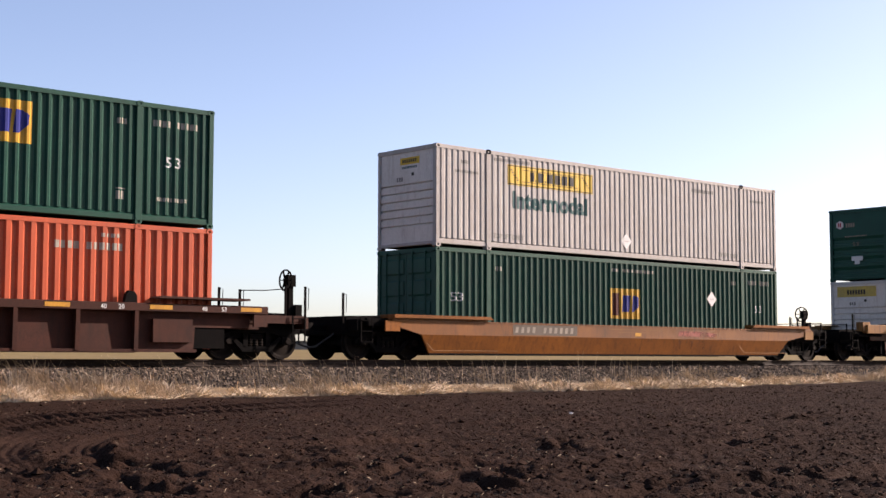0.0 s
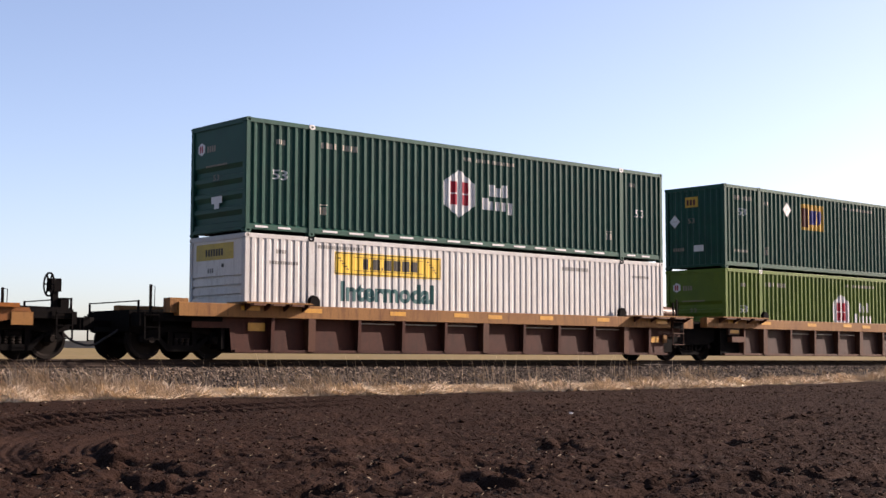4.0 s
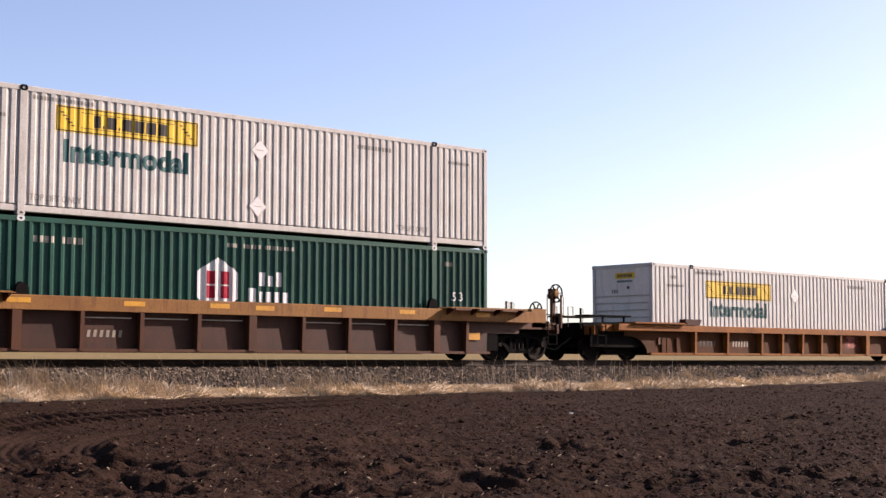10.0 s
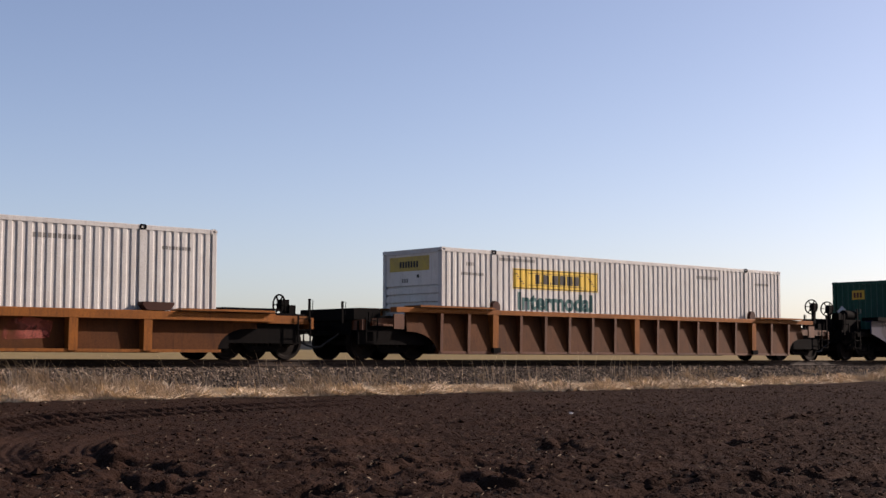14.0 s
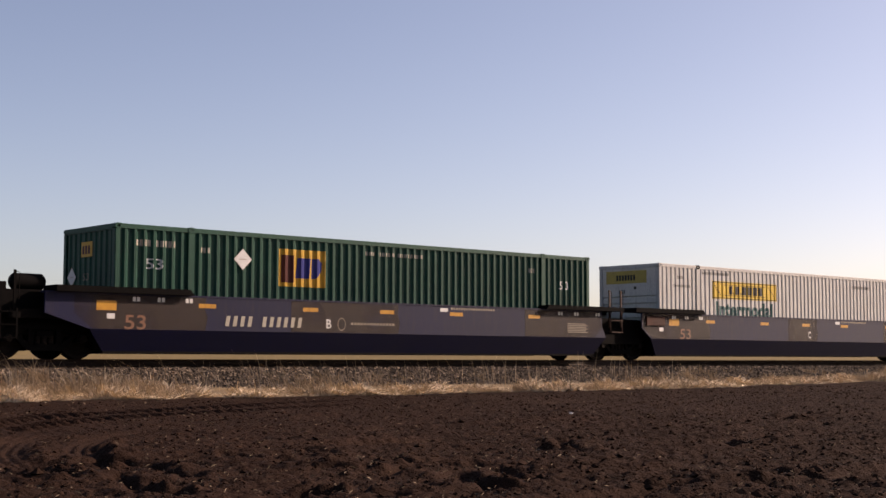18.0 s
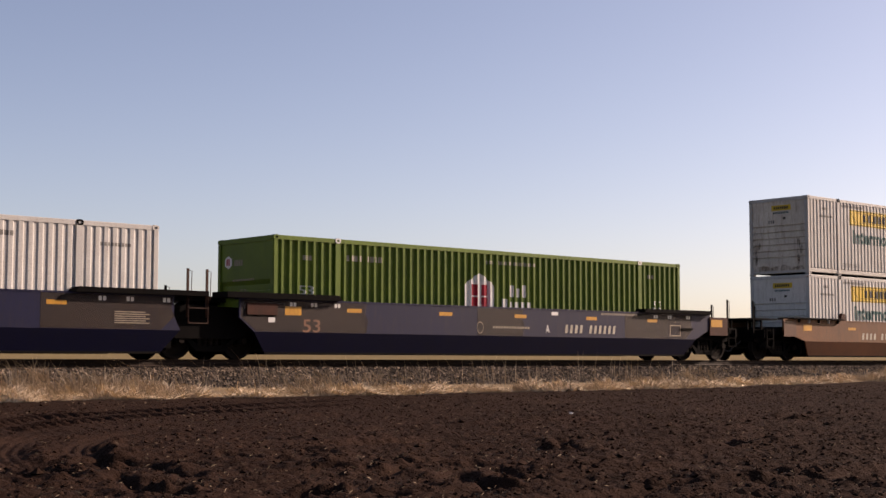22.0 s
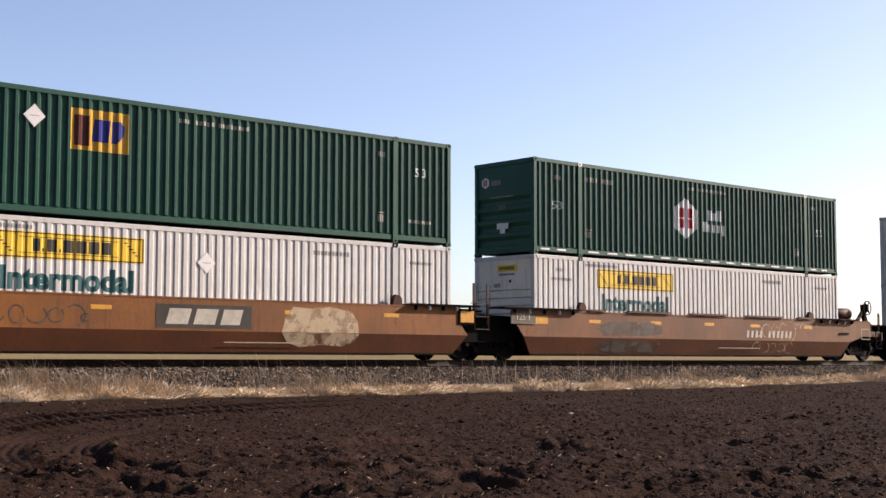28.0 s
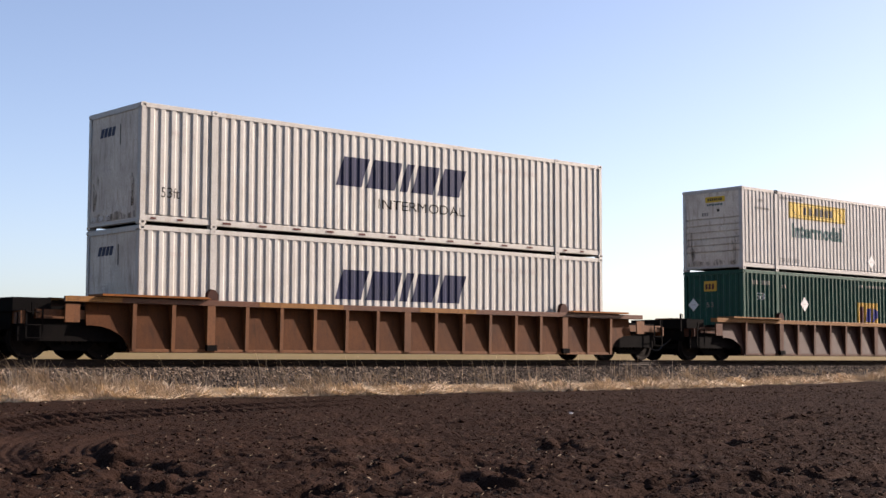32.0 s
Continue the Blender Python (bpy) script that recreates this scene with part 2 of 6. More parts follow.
# ---------------------------------------------------------------- mesh helpers
class Shape:
    """Collects faces for one mesh."""

    def __init__(self):
        self.verts, self.faces = [], []

    def add(self, verts, faces):
        k = len(self.verts)
        self.verts += [tuple(v) for v in verts]
        self.faces += [tuple(i + k for i in f) for f in faces]
        return self

    def box(self, x0, x1, y0, y1, z0, z1):
        v = [(x, y, z) for x in (x0, x1) for y in (y0, y1) for z in (z0, z1)]
        return self.add(v, [(0, 1, 3, 2), (4, 6, 7, 5), (0, 4, 5, 1), (2, 3, 7, 6), (0, 2, 6, 4), (1, 5, 7, 3)])

    def prism(self, outline, a, b, axis="y"):
        """An outline extruded from a to b along an axis; the outline is (x, z) for y, (y, z) for x, (x, y) for z."""
        put = {"y": lambda p, q, r: (p, r, q), "x": lambda p, q, r: (r, p, q), "z": lambda p, q, r: (p, q, r)}[axis]
        n = len(outline)
        v = [put(p, q, a) for p, q in outline] + [put(p, q, b) for p, q in outline]
        f = [tuple(range(n)), tuple(range(2 * n - 1, n - 1, -1))] + [(i, i + n, (i + 1) % n + n, (i + 1) % n) for i in range(n)]
        return self.add(v, f)

    def tube(self, points, radius, sides=8):
        """A round bar along a line of points."""
        pts = [Vector(p) for p in points]
        v, f = [], []
        for i, p in enumerate(pts):
            d = (pts[min(i + 1, len(pts) - 1)] - pts[max(i - 1, 0)]).normalized()
            u = d.orthogonal().normalized() if abs(d.z) > 0.9 else d.cross(Vector((0, 0, 1))).normalized()
            w = d.cross(u)
            for k in range(sides):
                a = 2 * math.pi * k / sides
                v.append(p + (u * math.cos(a) + w * math.sin(a)) * radius)
        for i in range(len(pts) - 1):
            for k in range(sides):
                f.append((i * sides + k, i * sides + (k + 1) % sides, (i + 1) * sides + (k + 1) % sides, (i + 1) * sides + k))
        f += [tuple(range(sides - 1, -1, -1)), tuple(range((len(pts) - 1) * sides, len(pts) * sides))]
        return self.add(v, f)

    def lathe(self, profile, sides=20, axis="y", centre=(0, 0, 0)):
        """A profile of (radius, along) turned round an axis."""
        v, f, n = [], [], len(profile)
        for k in range(sides):
            a = 2 * math.pi * k / sides
            for r, d in profile:
                c, s = r * math.cos(a), r * math.sin(a)
                p = {"y": (c, d, s), "x": (d, c, s), "z": (c, s, d)}[axis]
                v.append((p[0] + centre[0], p[1] + centre[1], p[2] + centre[2]))
        for k in range(sides):
            for i in range(n - 1):
                f.append((k * n + i, k * n + i + 1, (k + 1) % sides * n + i + 1, (k + 1) % sides * n + i))
        f.append(tuple(k * n for k in range(sides)))
        f.append(tuple(k * n + n - 1 for k in range(sides - 1, -1, -1)))
        return self.add(v, f)

    def mesh(self, name, mat, smooth=False):
        me = bpy.data.meshes.new(name)
        me.from_pydata(self.verts, [], self.faces)
        me.materials.append(mat)
        bm = bmesh.new()
        bm.from_mesh(me)
        bmesh.ops.recalc_face_normals(bm, faces=bm.faces)
        bm.to_mesh(me)
        bm.free()
        if smooth:
            me.polygons.foreach_set("use_smooth", [True] * len(me.polygons))
            me.set_sharp_from_angle(angle=radians(40))
        return me


MESHES = {}


def shared(key, make, mat, name, smooth=False):
    """One mesh for all parts alike."""
    key = (key, mat.name)
    if key not in MESHES:
        made = make()
        MESHES[key] = made.mesh(name, mat, smooth) if isinstance(made, Shape) else made
    return MESHES[key]


def part(name, data, mat, parent, label="", at=None, key=None, smooth=False):
    """Links a shape or mesh as one part under a thing or a part."""
    if isinstance(data, Shape):
        data = data.mesh(name, mat, smooth)
    ob = new(name, data)
    ob.parent = parent
    if at is not None:
        ob.matrix_basis = at
    return tagged(ob, label)


def box_part(name, dims, mat, parent, label=""):
    return part(name, shared(("box", tuple(round(d, 4) for d in dims)), lambda: Shape().box(*dims), mat, name), mat, parent, label)


def thing(name, label, category, group=""):
    return tagged(new(name), label, category, group)


# ---------------------------------------------------------------- containers
POST_AT = ((LENGTH - 12.192) / 2 + 0.05, LENGTH - (LENGTH - 12.192) / 2 - 0.05)   # lifting posts of the 40 foot frame
RAIL_LOW, RAIL_TOP = 0.27, 0.11


class Style:
    def __init__(self, name, paint, pitch, outer, slope, depth, casting, front="ribbed"):
        self.name, self.paint, self.pitch, self.outer, self.slope, self.depth = name, paint, pitch, outer, slope, depth
        self.casting, self.front = casting, front
        xs, ys = [0.0], [0.0]
        edges = (0.13, POST_AT[0] - 0.09, POST_AT[0] + 0.09, POST_AT[1] - 0.09, POST_AT[1] + 0.09, LENGTH - 0.13)
        self.spans = []
        for a, b in zip(edges[::2], edges[1::2]):
            n = max(1, round((b - a - 0.06) / pitch))
            p = (b - a - 0.06) / n
            line = [(a, 0.012 + depth), (a + 0.03, 0.012 + depth)]
            flat = (p - 2 * slope - outer)
            for k in range(n):
                x = a + 0.03 + k * p
                line += [(x + flat / 2, 0.012 + depth), (x + flat / 2 + slope, 0.012), (x + flat / 2 + slope + outer, 0.012),
                         (x + flat / 2 + 2 * slope + outer, 0.012 + depth)]
            line += [(b, 0.012 + depth)]
            self.spans.append(line)
            xs += [p_[0] for p_ in line]
            ys += [p_[1] for p_ in line]
            xs += [b + 0.001, b + 0.179]
            ys += [0.0, 0.0]
        self.xs, self.ys = np.array(xs), np.array(ys)

    def depth_at(self, x):
        return float(np.interp(x, self.xs, self.ys))


STYLES = {
    "white": Style("white", WHITE, 0.232, 0.098, 0.036, 0.021, DARK),
    "worn": Style("worn", WORN_WHITE, 0.232, 0.098, 0.036, 0.023, DARK),
    "dull": Style("dull", DULL_WHITE, 0.232, 0.098, 0.036, 0.022, DARK),
    "cream": Style("cream", CREAM, 0.272, 0.100, 0.042, 0.031, CREAM, "plain"),
    "green": Style("green", GREEN, 0.250, 0.062, 0.042, 0.050, GREEN, "corrugated"),
    "emblem": Style("emblem", DEEP_GREEN, 0.250, 0.062, 0.042, 0.050, PALE, "banded"),
    "lime": Style("lime", LIME, 0.250, 0.070, 0.042, 0.060, PALE, "banded"),
    "orange": Style("orange", ORANGE, 0.290, 0.105, 0.045, 0.052, ORANGE, "corrugated"),
}


def casting_shape():
    """A corner casting: a block with an oval lifting hole in its outer face."""
    s = Shape()
    w, h, d = 0.18, 0.13, 0.17
    ring = [(0.09 + 0.045 * math.cos(a), 0.065 + 0.03 * math.sin(a)) for a in [k * math.pi / 4 + math.pi / 8 for k in range(8)]]
    rim = [(w, h * 0.75), (w * 0.75, h), (w * 0.25, h), (0, h * 0.75), (0, h * 0.25), (w * 0.25, 0), (w * 0.75, 0), (w, h * 0.25)]
    v = [(x, 0, z) for x, z in rim] + [(x, 0, z) for x, z in ring] + [(x, 0.05, z) for x, z in ring] + [(x, d, z) for x, z in rim]
    f = [(i, (i + 1) % 8, (i + 1) % 8 + 8, i + 8) for i in range(8)] + [(i + 8, (i + 1) % 8 + 8, (i + 1) % 8 + 16, i + 16) for i in range(8)]
    f += [tuple(range(16, 24)), tuple(range(24, 32))] + [(i, i + 24, (i + 1) % 8 + 24, (i + 1) % 8) for i in range(8)]
    return s.add(v, f)


def side_shape(style):
    s = Shape()
    for line in style.spans:
        n = len(line)
        v = [(x, y, RAIL_LOW - 0.01) for x, y in line] + [(x, y, HEIGHT - RAIL_TOP + 0.01) for x, y in line]
        v += [(x, y + 0.004, z) for x, y, z in v]
        f = [(i, i + 1, i + 1 + n, i + n) for i in range(n - 1)]
        f += [(i + 2 * n, i + 3 * n, i + 1 + 3 * n, i + 1 + 2 * n) for i in range(n - 1)]
        f += [(0, n, 3 * n, 2 * n), (n - 1, 3 * n - 1, 4 * n - 1, 2 * n - 1)]
        s.add(v, f)
    return s


def low_rail_shape():
    """The bottom side rail: a channel with a sloping upper flange, between the lifting posts."""
    s = Shape()
    for a, b in ((0.13, POST_AT[0] - 0.09), (POST_AT[0] + 0.09, POST_AT[1] - 0.09), (POST_AT[1] + 0.09, LENGTH - 0.13)):
        s.prism([(0.075, RAIL_LOW), (0.022, RAIL_LOW - 0.05), (0.022, 0.10), (0.06, 0.085), (0.11, 0.085), (0.11, RAIL_LOW)], a, b, "x")
    return s


def front_shape(kind):
    """The closed end: a recessed sheet with pressed ribs."""
    s = Shape()
    y0, y1, z0, z1 = 0.14, WIDTH - 0.14, 0.16, HEIGHT - 0.13
    if kind == "ribbed":
        line = [(0.03, z0)]
        for k in range(6):
            z = 0.62 + k * 0.235
            line += [(0.03, z), (0.085, z + 0.015), (0.085, z + 0.055), (0.03, z + 0.07)]
        line += [(0.03, z1)]
    elif kind == "banded":
        line = [(0.035, z0)]
        for k in range(4):
            z = 0.30 + k * 0.40
            line += [(0.035, z), (0.095, z + 0.02), (0.095, z + 0.17), (0.035, z + 0.29)]
        line += [(0.035, z1)]
    elif kind == "plain":
        line = [(0.02, z0), (0.02, z0 + 0.3), (0.03, z0 + 0.33), (0.03, z1)]
    if kind == "corrugated":
        pts, n = [(y0, 0.06)], 9
        p = (y1 - y0) / n
        for k in range(n):
            y = y0 + k * p
            pts += [(y + 0.07, 0.06), (y + 0.11, 0.025), (y + p - 0.07, 0.025), (y + p - 0.03, 0.06)]
        pts += [(y1, 0.06)]
        m = len(pts)
        v = [(x, y, z0) for y, x in pts] + [(x, y, z1) for y, x in pts]
        v += [(0.125, y0, z0), (0.125, y1, z0), (0.125, y0, z1), (0.125, y1, z1)]
        return s.add(v, [(i, i + 1, i + 1 + m, i + m) for i in range(m - 1)] + [(2 * m, 2 * m + 1, 2 * m + 3, 2 * m + 2)])
    m = len(line)
    v = [(x, y0, z) for x, z in line] + [(x, y1, z) for x, z in line] + [(0.125, y0, z0), (0.125, y1, z0), (0.125, y0, z1), (0.125, y1, z1)]
    return s.add(v, [(i, i + 1, i + 1 + m, i + m) for i in range(m - 1)] + [(2 * m, 2 * m + 1, 2 * m + 3, 2 * m + 2)])


def door_shape():
    """One door leaf with pressed panels; hinged on its post."""
    s = Shape().box(0.03, 0.07, 0.0, 1.14, 0.17, HEIGHT - 0.14)
    for k in range(4):
        z = 0.30 + k * 0.62
        s.prism([(0.03, z), (0.008, z + 0.05), (0.008, z + 0.42), (0.03, z + 0.47)], 0.10, 1.04, "y")
    return s


def rod_shape():
    s = Shape().tube([(0.0, 0, 0.12), (0.0, 0, HEIGHT - 0.1)], 0.018, 6)
    s.box(-0.03, 0.03, -0.04, 0.04, 0.10, 0.18).box(-0.03, 0.03, -0.04, 0.04, HEIGHT - 0.16, HEIGHT - 0.08)
    s.box(-0.035, 0.02, -0.03, 0.30, 1.15, 1.19)
    return s


def container(x0, z0, style_name, label, doors_first=False, recess=False):
    """A 53 foot container with its frame, walls and doors; x0 is its leading end at the clip's start."""
    st = STYLES[style_name]
    p = st.paint
    c = thing("shipping_container", label, "container", "containers on the train")
    c.matrix_basis = pose(x0, FACE_Y, z0)
    side = shared(("side", st.name), lambda: side_shape(st), p, "side_wall")
    rail = shared("low_rail", low_rail_shape, p, "bottom_rail")
    back = pose(LENGTH, WIDTH, 0, 0, 0, 180)
    for at in (pose(0, 0, 0), back):
        part("side_wall", side, p, c, at=at)
        part("bottom_rail", rail, p, c, at=at)
        part("top_rail", shared("top_rail", lambda: Shape().prism([(0.004, HEIGHT - RAIL_TOP), (0.004, HEIGHT - 0.01), (0.012, HEIGHT), (0.10, HEIGHT), (0.10, HEIGHT - RAIL_TOP)], 0.13, LENGTH - 0.13, "x"), p, "top_rail"), p, c, at=at)
        for x in (0.0, LENGTH - 0.13):
            part("corner_post", shared("corner_post", lambda: Shape().prism([(0, 0.02), (0.02, 0), (0.13, 0), (0.13, 0.09), (0.09, 0.14), (0, 0.14)], 0.12, HEIGHT - 0.12, "z"), p, "corner_post"), p, c, at=at @ pose(x, 0, 0) if x == 0 else at @ pose(LENGTH, 0, 0) @ Matrix.Diagonal((-1, 1, 1, 1)))
        for x in POST_AT:
            part("lifting_post", shared("lifting_post", lambda: Shape().prism([(-0.09, 0.09), (-0.09, 0.008), (-0.08, -0.004), (0.08, -0.004), (0.09, 0.008), (0.09, 0.09)], 0.12, HEIGHT - 0.12, "z"), p, "lifting_post"), p, c, at=at @ pose(x, 0, 0))
            for z, pm in ((-0.005, p), (HEIGHT - 0.115, st.casting)):
                part("lifting_casting", shared("casting", casting_shape, pm, "lifting_casting"), pm, c, at=at @ pose(x - 0.09, -0.008, z))
        for x in (0.0, LENGTH - 0.18):
            for z in (0.0, HEIGHT - 0.12):
                part("corner_casting", shared("casting", casting_shape, p, "corner_casting"), p, c, at=at @ pose(x, -0.004, z))
    box_part("roof", (0.1, LENGTH - 0.1, 0.08, WIDTH - 0.08, HEIGHT - 0.045, HEIGHT - 0.015), p, c)
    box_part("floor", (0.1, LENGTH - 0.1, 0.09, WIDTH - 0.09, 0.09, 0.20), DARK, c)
    front_at, door_at = (pose(0, 0, 0), back) if not doors_first else (back, pose(0, 0, 0))
    # White ends take a paint lightened against their shade, with grime on it.
    end_paint = {"white": END_CLEAN, "dull": END_CLEAN, "cream": END_WHITE, "worn": END_WHITE}.get(st.name, p)
    part("end_wall", shared(("front", st.front, end_paint.name), lambda: front_shape(st.front), end_paint, "end_wall"), end_paint, c, at=front_at)
    for at in (front_at, door_at):
        part("end_sill", shared("end_sill", lambda: Shape().prism([(0.015, 0.07), (0.0, 0.085), (0.0, 0.15), (0.03, 0.165), (0.12, 0.165), (0.12, 0.07)], 0.14, WIDTH - 0.14, "y"), p, "end_sill"), p, c, at=at)
        part("end_header", shared("end_header", lambda: Shape().prism([(0.0, HEIGHT - 0.13), (0.0, HEIGHT - 0.015), (0.015, HEIGHT), (0.12, HEIGHT), (0.12, HEIGHT - 0.13)], 0.14, WIDTH - 0.14, "y"), p, "end_header"), p, c, at=at)
    for k, y in enumerate((0.15, WIDTH - 0.15 - 1.14)):
        leaf = part("door", shared("door", door_shape, p, "door"), p, c, at=door_at @ pose(0, y, 0))
        for dy in (0.30, 0.86):
            part("lock_rod", shared("rod", rod_shape, p, "lock_rod", True), p, leaf, at=pose(0.0, dy, 0))
    return c


# ---------------------------------------------------------------- painted marks
def letters(text, height, bold=0.0):
    """The outline of a text as flat triangles, in x and z, with its width and lower left corner at the origin."""
    curve = bpy.data.curves.new("text", "FONT")
    curve.body, curve.size, curve.offset, curve.resolution_u = text, 1.0, bold, 3
    ob = bpy.data.objects.new("text", curve)
    me = bpy.data.meshes.new_from_object(ob)
    bm = bmesh.new()
    bm.from_mesh(me)
    bpy.data.objects.remove(ob)
    bpy.data.meshes.remove(me)
    xs, ys = [v.co.x for v in bm.verts], [v.co.y for v in bm.verts]
    k = height / 0.73
    for v in bm.verts:
        v.co = ((v.co.x - min(xs)) * k, 0.0, v.co.y * k)
    return bm, (max(xs) - min(xs)) * k


def polygons(shapes):
    bm = bmesh.new()
    for outline in shapes:
        bm.faces.new([bm.verts.new((x, 0.0, z)) for x, z in outline])
    return bm


def rect(x0, z0, x1, z1, lean=0.0):
    return [(x0, z0), (x1, z0), (x1 + lean * (z1 - z0), z1), (x0 + lean * (z1 - z0), z1)]


def drape(bm, mat, name, style=None, lift=0.004):
    """Lays flat paint onto a corrugated wall: cut at the folds and set just proud of them."""
    lo, hi = min(v.co.x for v in bm.verts), max(v.co.x for v in bm.verts)
    if style:
        for x in sorted(set(style.xs[(style.xs > lo) & (style.xs < hi)].tolist())):
            bmesh.ops.bisect_plane(bm, geom=bm.verts[:] + bm.edges[:] + bm.faces[:], plane_co=(x, 0, 0), plane_no=(1, 0, 0), dist=1e-5)
    for v in bm.verts:
        v.co.y = (style.depth_at(v.co.x) if style else 0.0) - lift
    me = bpy.data.meshes.new(name)
    for f in bm.faces:
        f.normal_update()
        if f.normal.y > 0:
            f.normal_flip()
    bm.to_mesh(me)
    bm.free()
    me.materials.append(mat)
    return me


def paint(name, parent, mat, make, key, x=0.0, z=0.0, style=None, lift=0.004, label="", at=None):
    """Paint of a given shape at (x, z) on a thing's near side."""
    full = ("paint", key, round(x, 3), round(z, 3), style.name if style else "", lift, mat.name)
    if full not in MESHES:
        bm = make()
        bmesh.ops.translate(bm, verts=bm.verts[:], vec=(x, 0, z))
        MESHES[full] = drape(bm, mat, name, style, lift)
    return part(name, MESHES[full], mat, parent, label, at)


def text_mark(parent, text, x, z, height, mat, style=None, width=None, bold=0.0, name="lettering", at=None, lift=0.004):
    def make():
        bm, w = letters(text, height, bold)
        if width:
            for v in bm.verts:
                v.co.x *= width / w
        return bm
    return paint(name, parent, mat, make, (text, height, width, bold), x, z, style, lift, at=at)


def bar_mark(parent, x, z, width, height, count, mat, style=None, name="marking", lean=0.0, at=None, lift=0.004, gap=0.3, missing=()):
    """Writing that cannot be read: plain bars of its size."""
    p = width / count
    made = paint(name, parent, mat, lambda: polygons([rect(k * p, 0, k * p + p * (1 - gap), height, lean) for k in range(count) if k not in missing]),
                 ("bars", width, height, count, lean, gap, missing), x, z, style, lift, at=at)
    return tagged(made, kind="stuff") if count > 1 else made


def pieces(name, parent, mat, shapes, key, x, z, style=None, lift=0.004, label="", at=None):
    """Each painted piece as a part of its own."""
    for k, outline in enumerate(shapes):
        paint(name, parent, mat, lambda: polygons([outline]), (key, k), x, z, style, lift, label, at)


END = pose(-0.002, WIDTH, 0, 0, 0, -90)     # maps paint onto the leading end: its x runs from the far post to the near one


def diamond(c, x, z, st=None, r=0.25, at=None):
    """A flat diamond plate; on a corrugated side it bridges the folds."""
    if st:
        st, at = None, pose(0, 0.010, 0)
    paint("placard_rim", c, GREY_TEXT, lambda: polygons([[(-r * 1.07, 0), (0, -r * 1.07), (r * 1.07, 0), (0, r * 1.07)]]), ("rim", r), x, z, st, 0.004, "grey placard rim", at)
    paint("placard_holder", c, PALE, lambda: polygons([[(-r, 0), (0, -r), (r, 0), (0, r)]]), ("diamond", r), x, z, st, 0.006, "white diamond-shaped placard holder", at)
    bar_mark(c, x - r * 0.45, z - 0.015, r * 0.9, 0.03, 1, GREY_TEXT, st, gap=0.0, at=at, lift=0.009)


def carrier_sign(c, st, end_sign=1, drop=0.0):
    """A yellow name panel with a black border and plain bars, and the green word below it."""
    paint("sign_panel", c, YELLOW, lambda: polygons([rect(0, 0, 3.7, 0.60)]), "panel", 2.80, 1.97 - drop, st, 0.004, "yellow name panel")
    line = [rect(0.02, 0.02, 3.68, 0.045), rect(0.02, 0.555, 3.68, 0.58), rect(0.02, 0.045, 0.045, 0.555), rect(3.655, 0.045, 3.68, 0.555),
            rect(0.62, 0.12, 3.05, 0.135), rect(0.62, 0.47, 3.05, 0.485)]
    pieces("sign_line", c, INK, line, "border", 2.80, 1.97 - drop, st, 0.008)
    blocks, x = [], 0.95
    for w, h in ((0.16, 0.24), (0.05, 0.06), (0.24, 0.24), (0.05, 0.06), (0.26, 0.24), (0.25, 0.24), (0.27, 0.24), (0.24, 0.24)):
        blocks.append(rect(x, 0.165, x + w, 0.165 + h * 1.18))
        x += w + 0.055
    pieces("sign_bar", c, INK, blocks, "blocks", 2.80, 1.97 - drop, st, 0.008)
    scroll = [rect(0.10 + 0.07 * k, 0.42 - 0.07 * k, 0.20 + 0.07 * k, 0.45 - 0.07 * k) for k in range(5)] + [rect(3.18 + 0.07 * k, 0.45 - 0.07 * k, 3.28 + 0.07 * k, 0.48 - 0.07 * k) for k in range(5)]
    tagged(paint("sign_scroll", c, INK, lambda: polygons(scroll), "scroll", 2.80, 1.97 - drop, st, 0.008), kind="stuff")
    text_mark(c, "Intermodal", 3.0, 1.31 - drop * 0.45, 0.50, TEAL, st, 3.24, 0.042, "green_word")
    text_mark(c, "TOP LIFT ONLY", 2.22, 0.36, 0.15, FAINT_INK, st, 1.25)
    text_mark(c, "TOP LIFT ONLY", 12.75, 0.36, 0.15, FAINT_INK, st, 1.15)
    bar_mark(c, 2.25, 2.62, 1.5, 0.09, 17, FAINT_INK, st)
    bar_mark(c, 11.4, 2.45, 1.2, 0.11, 10, FAINT_INK, st)
    bar_mark(c, 0.95, 2.42, 0.35, 0.10, 4, FAINT_INK, st)
    bar_mark(c, 0.75, 2.15, 0.9, 0.08, 11, FAINT_INK, st)
    bar_mark(c, 14.65, 2.35, 0.8, 0.08, 9, FAINT_INK, st)
    if end_sign == 1:
        paint("end_sign", c, YELLOW, lambda: polygons([rect(0, 0, 0.85, 0.20)]), "endsign", 1.0, 2.42, None, -0.028, "small yellow name panel", END)
        bar_mark(c, 1.1, 2.47, 0.65, 0.10, 7, INK, None, "sign_marking", at=END, lift=-0.024)
        bar_mark(c, 1.08, 2.30, 0.68, 0.07, 10, TEAL, None, at=END, lift=-0.028)
    else:
        paint("end_sign", c, DULL_YELLOW, lambda: polygons([rect(0, 0, 1.75, 0.42)]), "endsign2", 0.3, 2.28, None, -0.028, "yellow name panel", END)
        bar_mark(c, 0.75, 2.38, 0.85, 0.18, 7, INK, None, "sign_marking", at=END, lift=-0.024)
    bar_mark(c, 1.5, 2.08, 0.16, 0.09, 1, INK, None, at=END, lift=-0.028)
    bar_mark(c, 0.85, 1.95, 0.30, 0.12, 3, FAINT_INK, None, at=END, lift=-0.028)


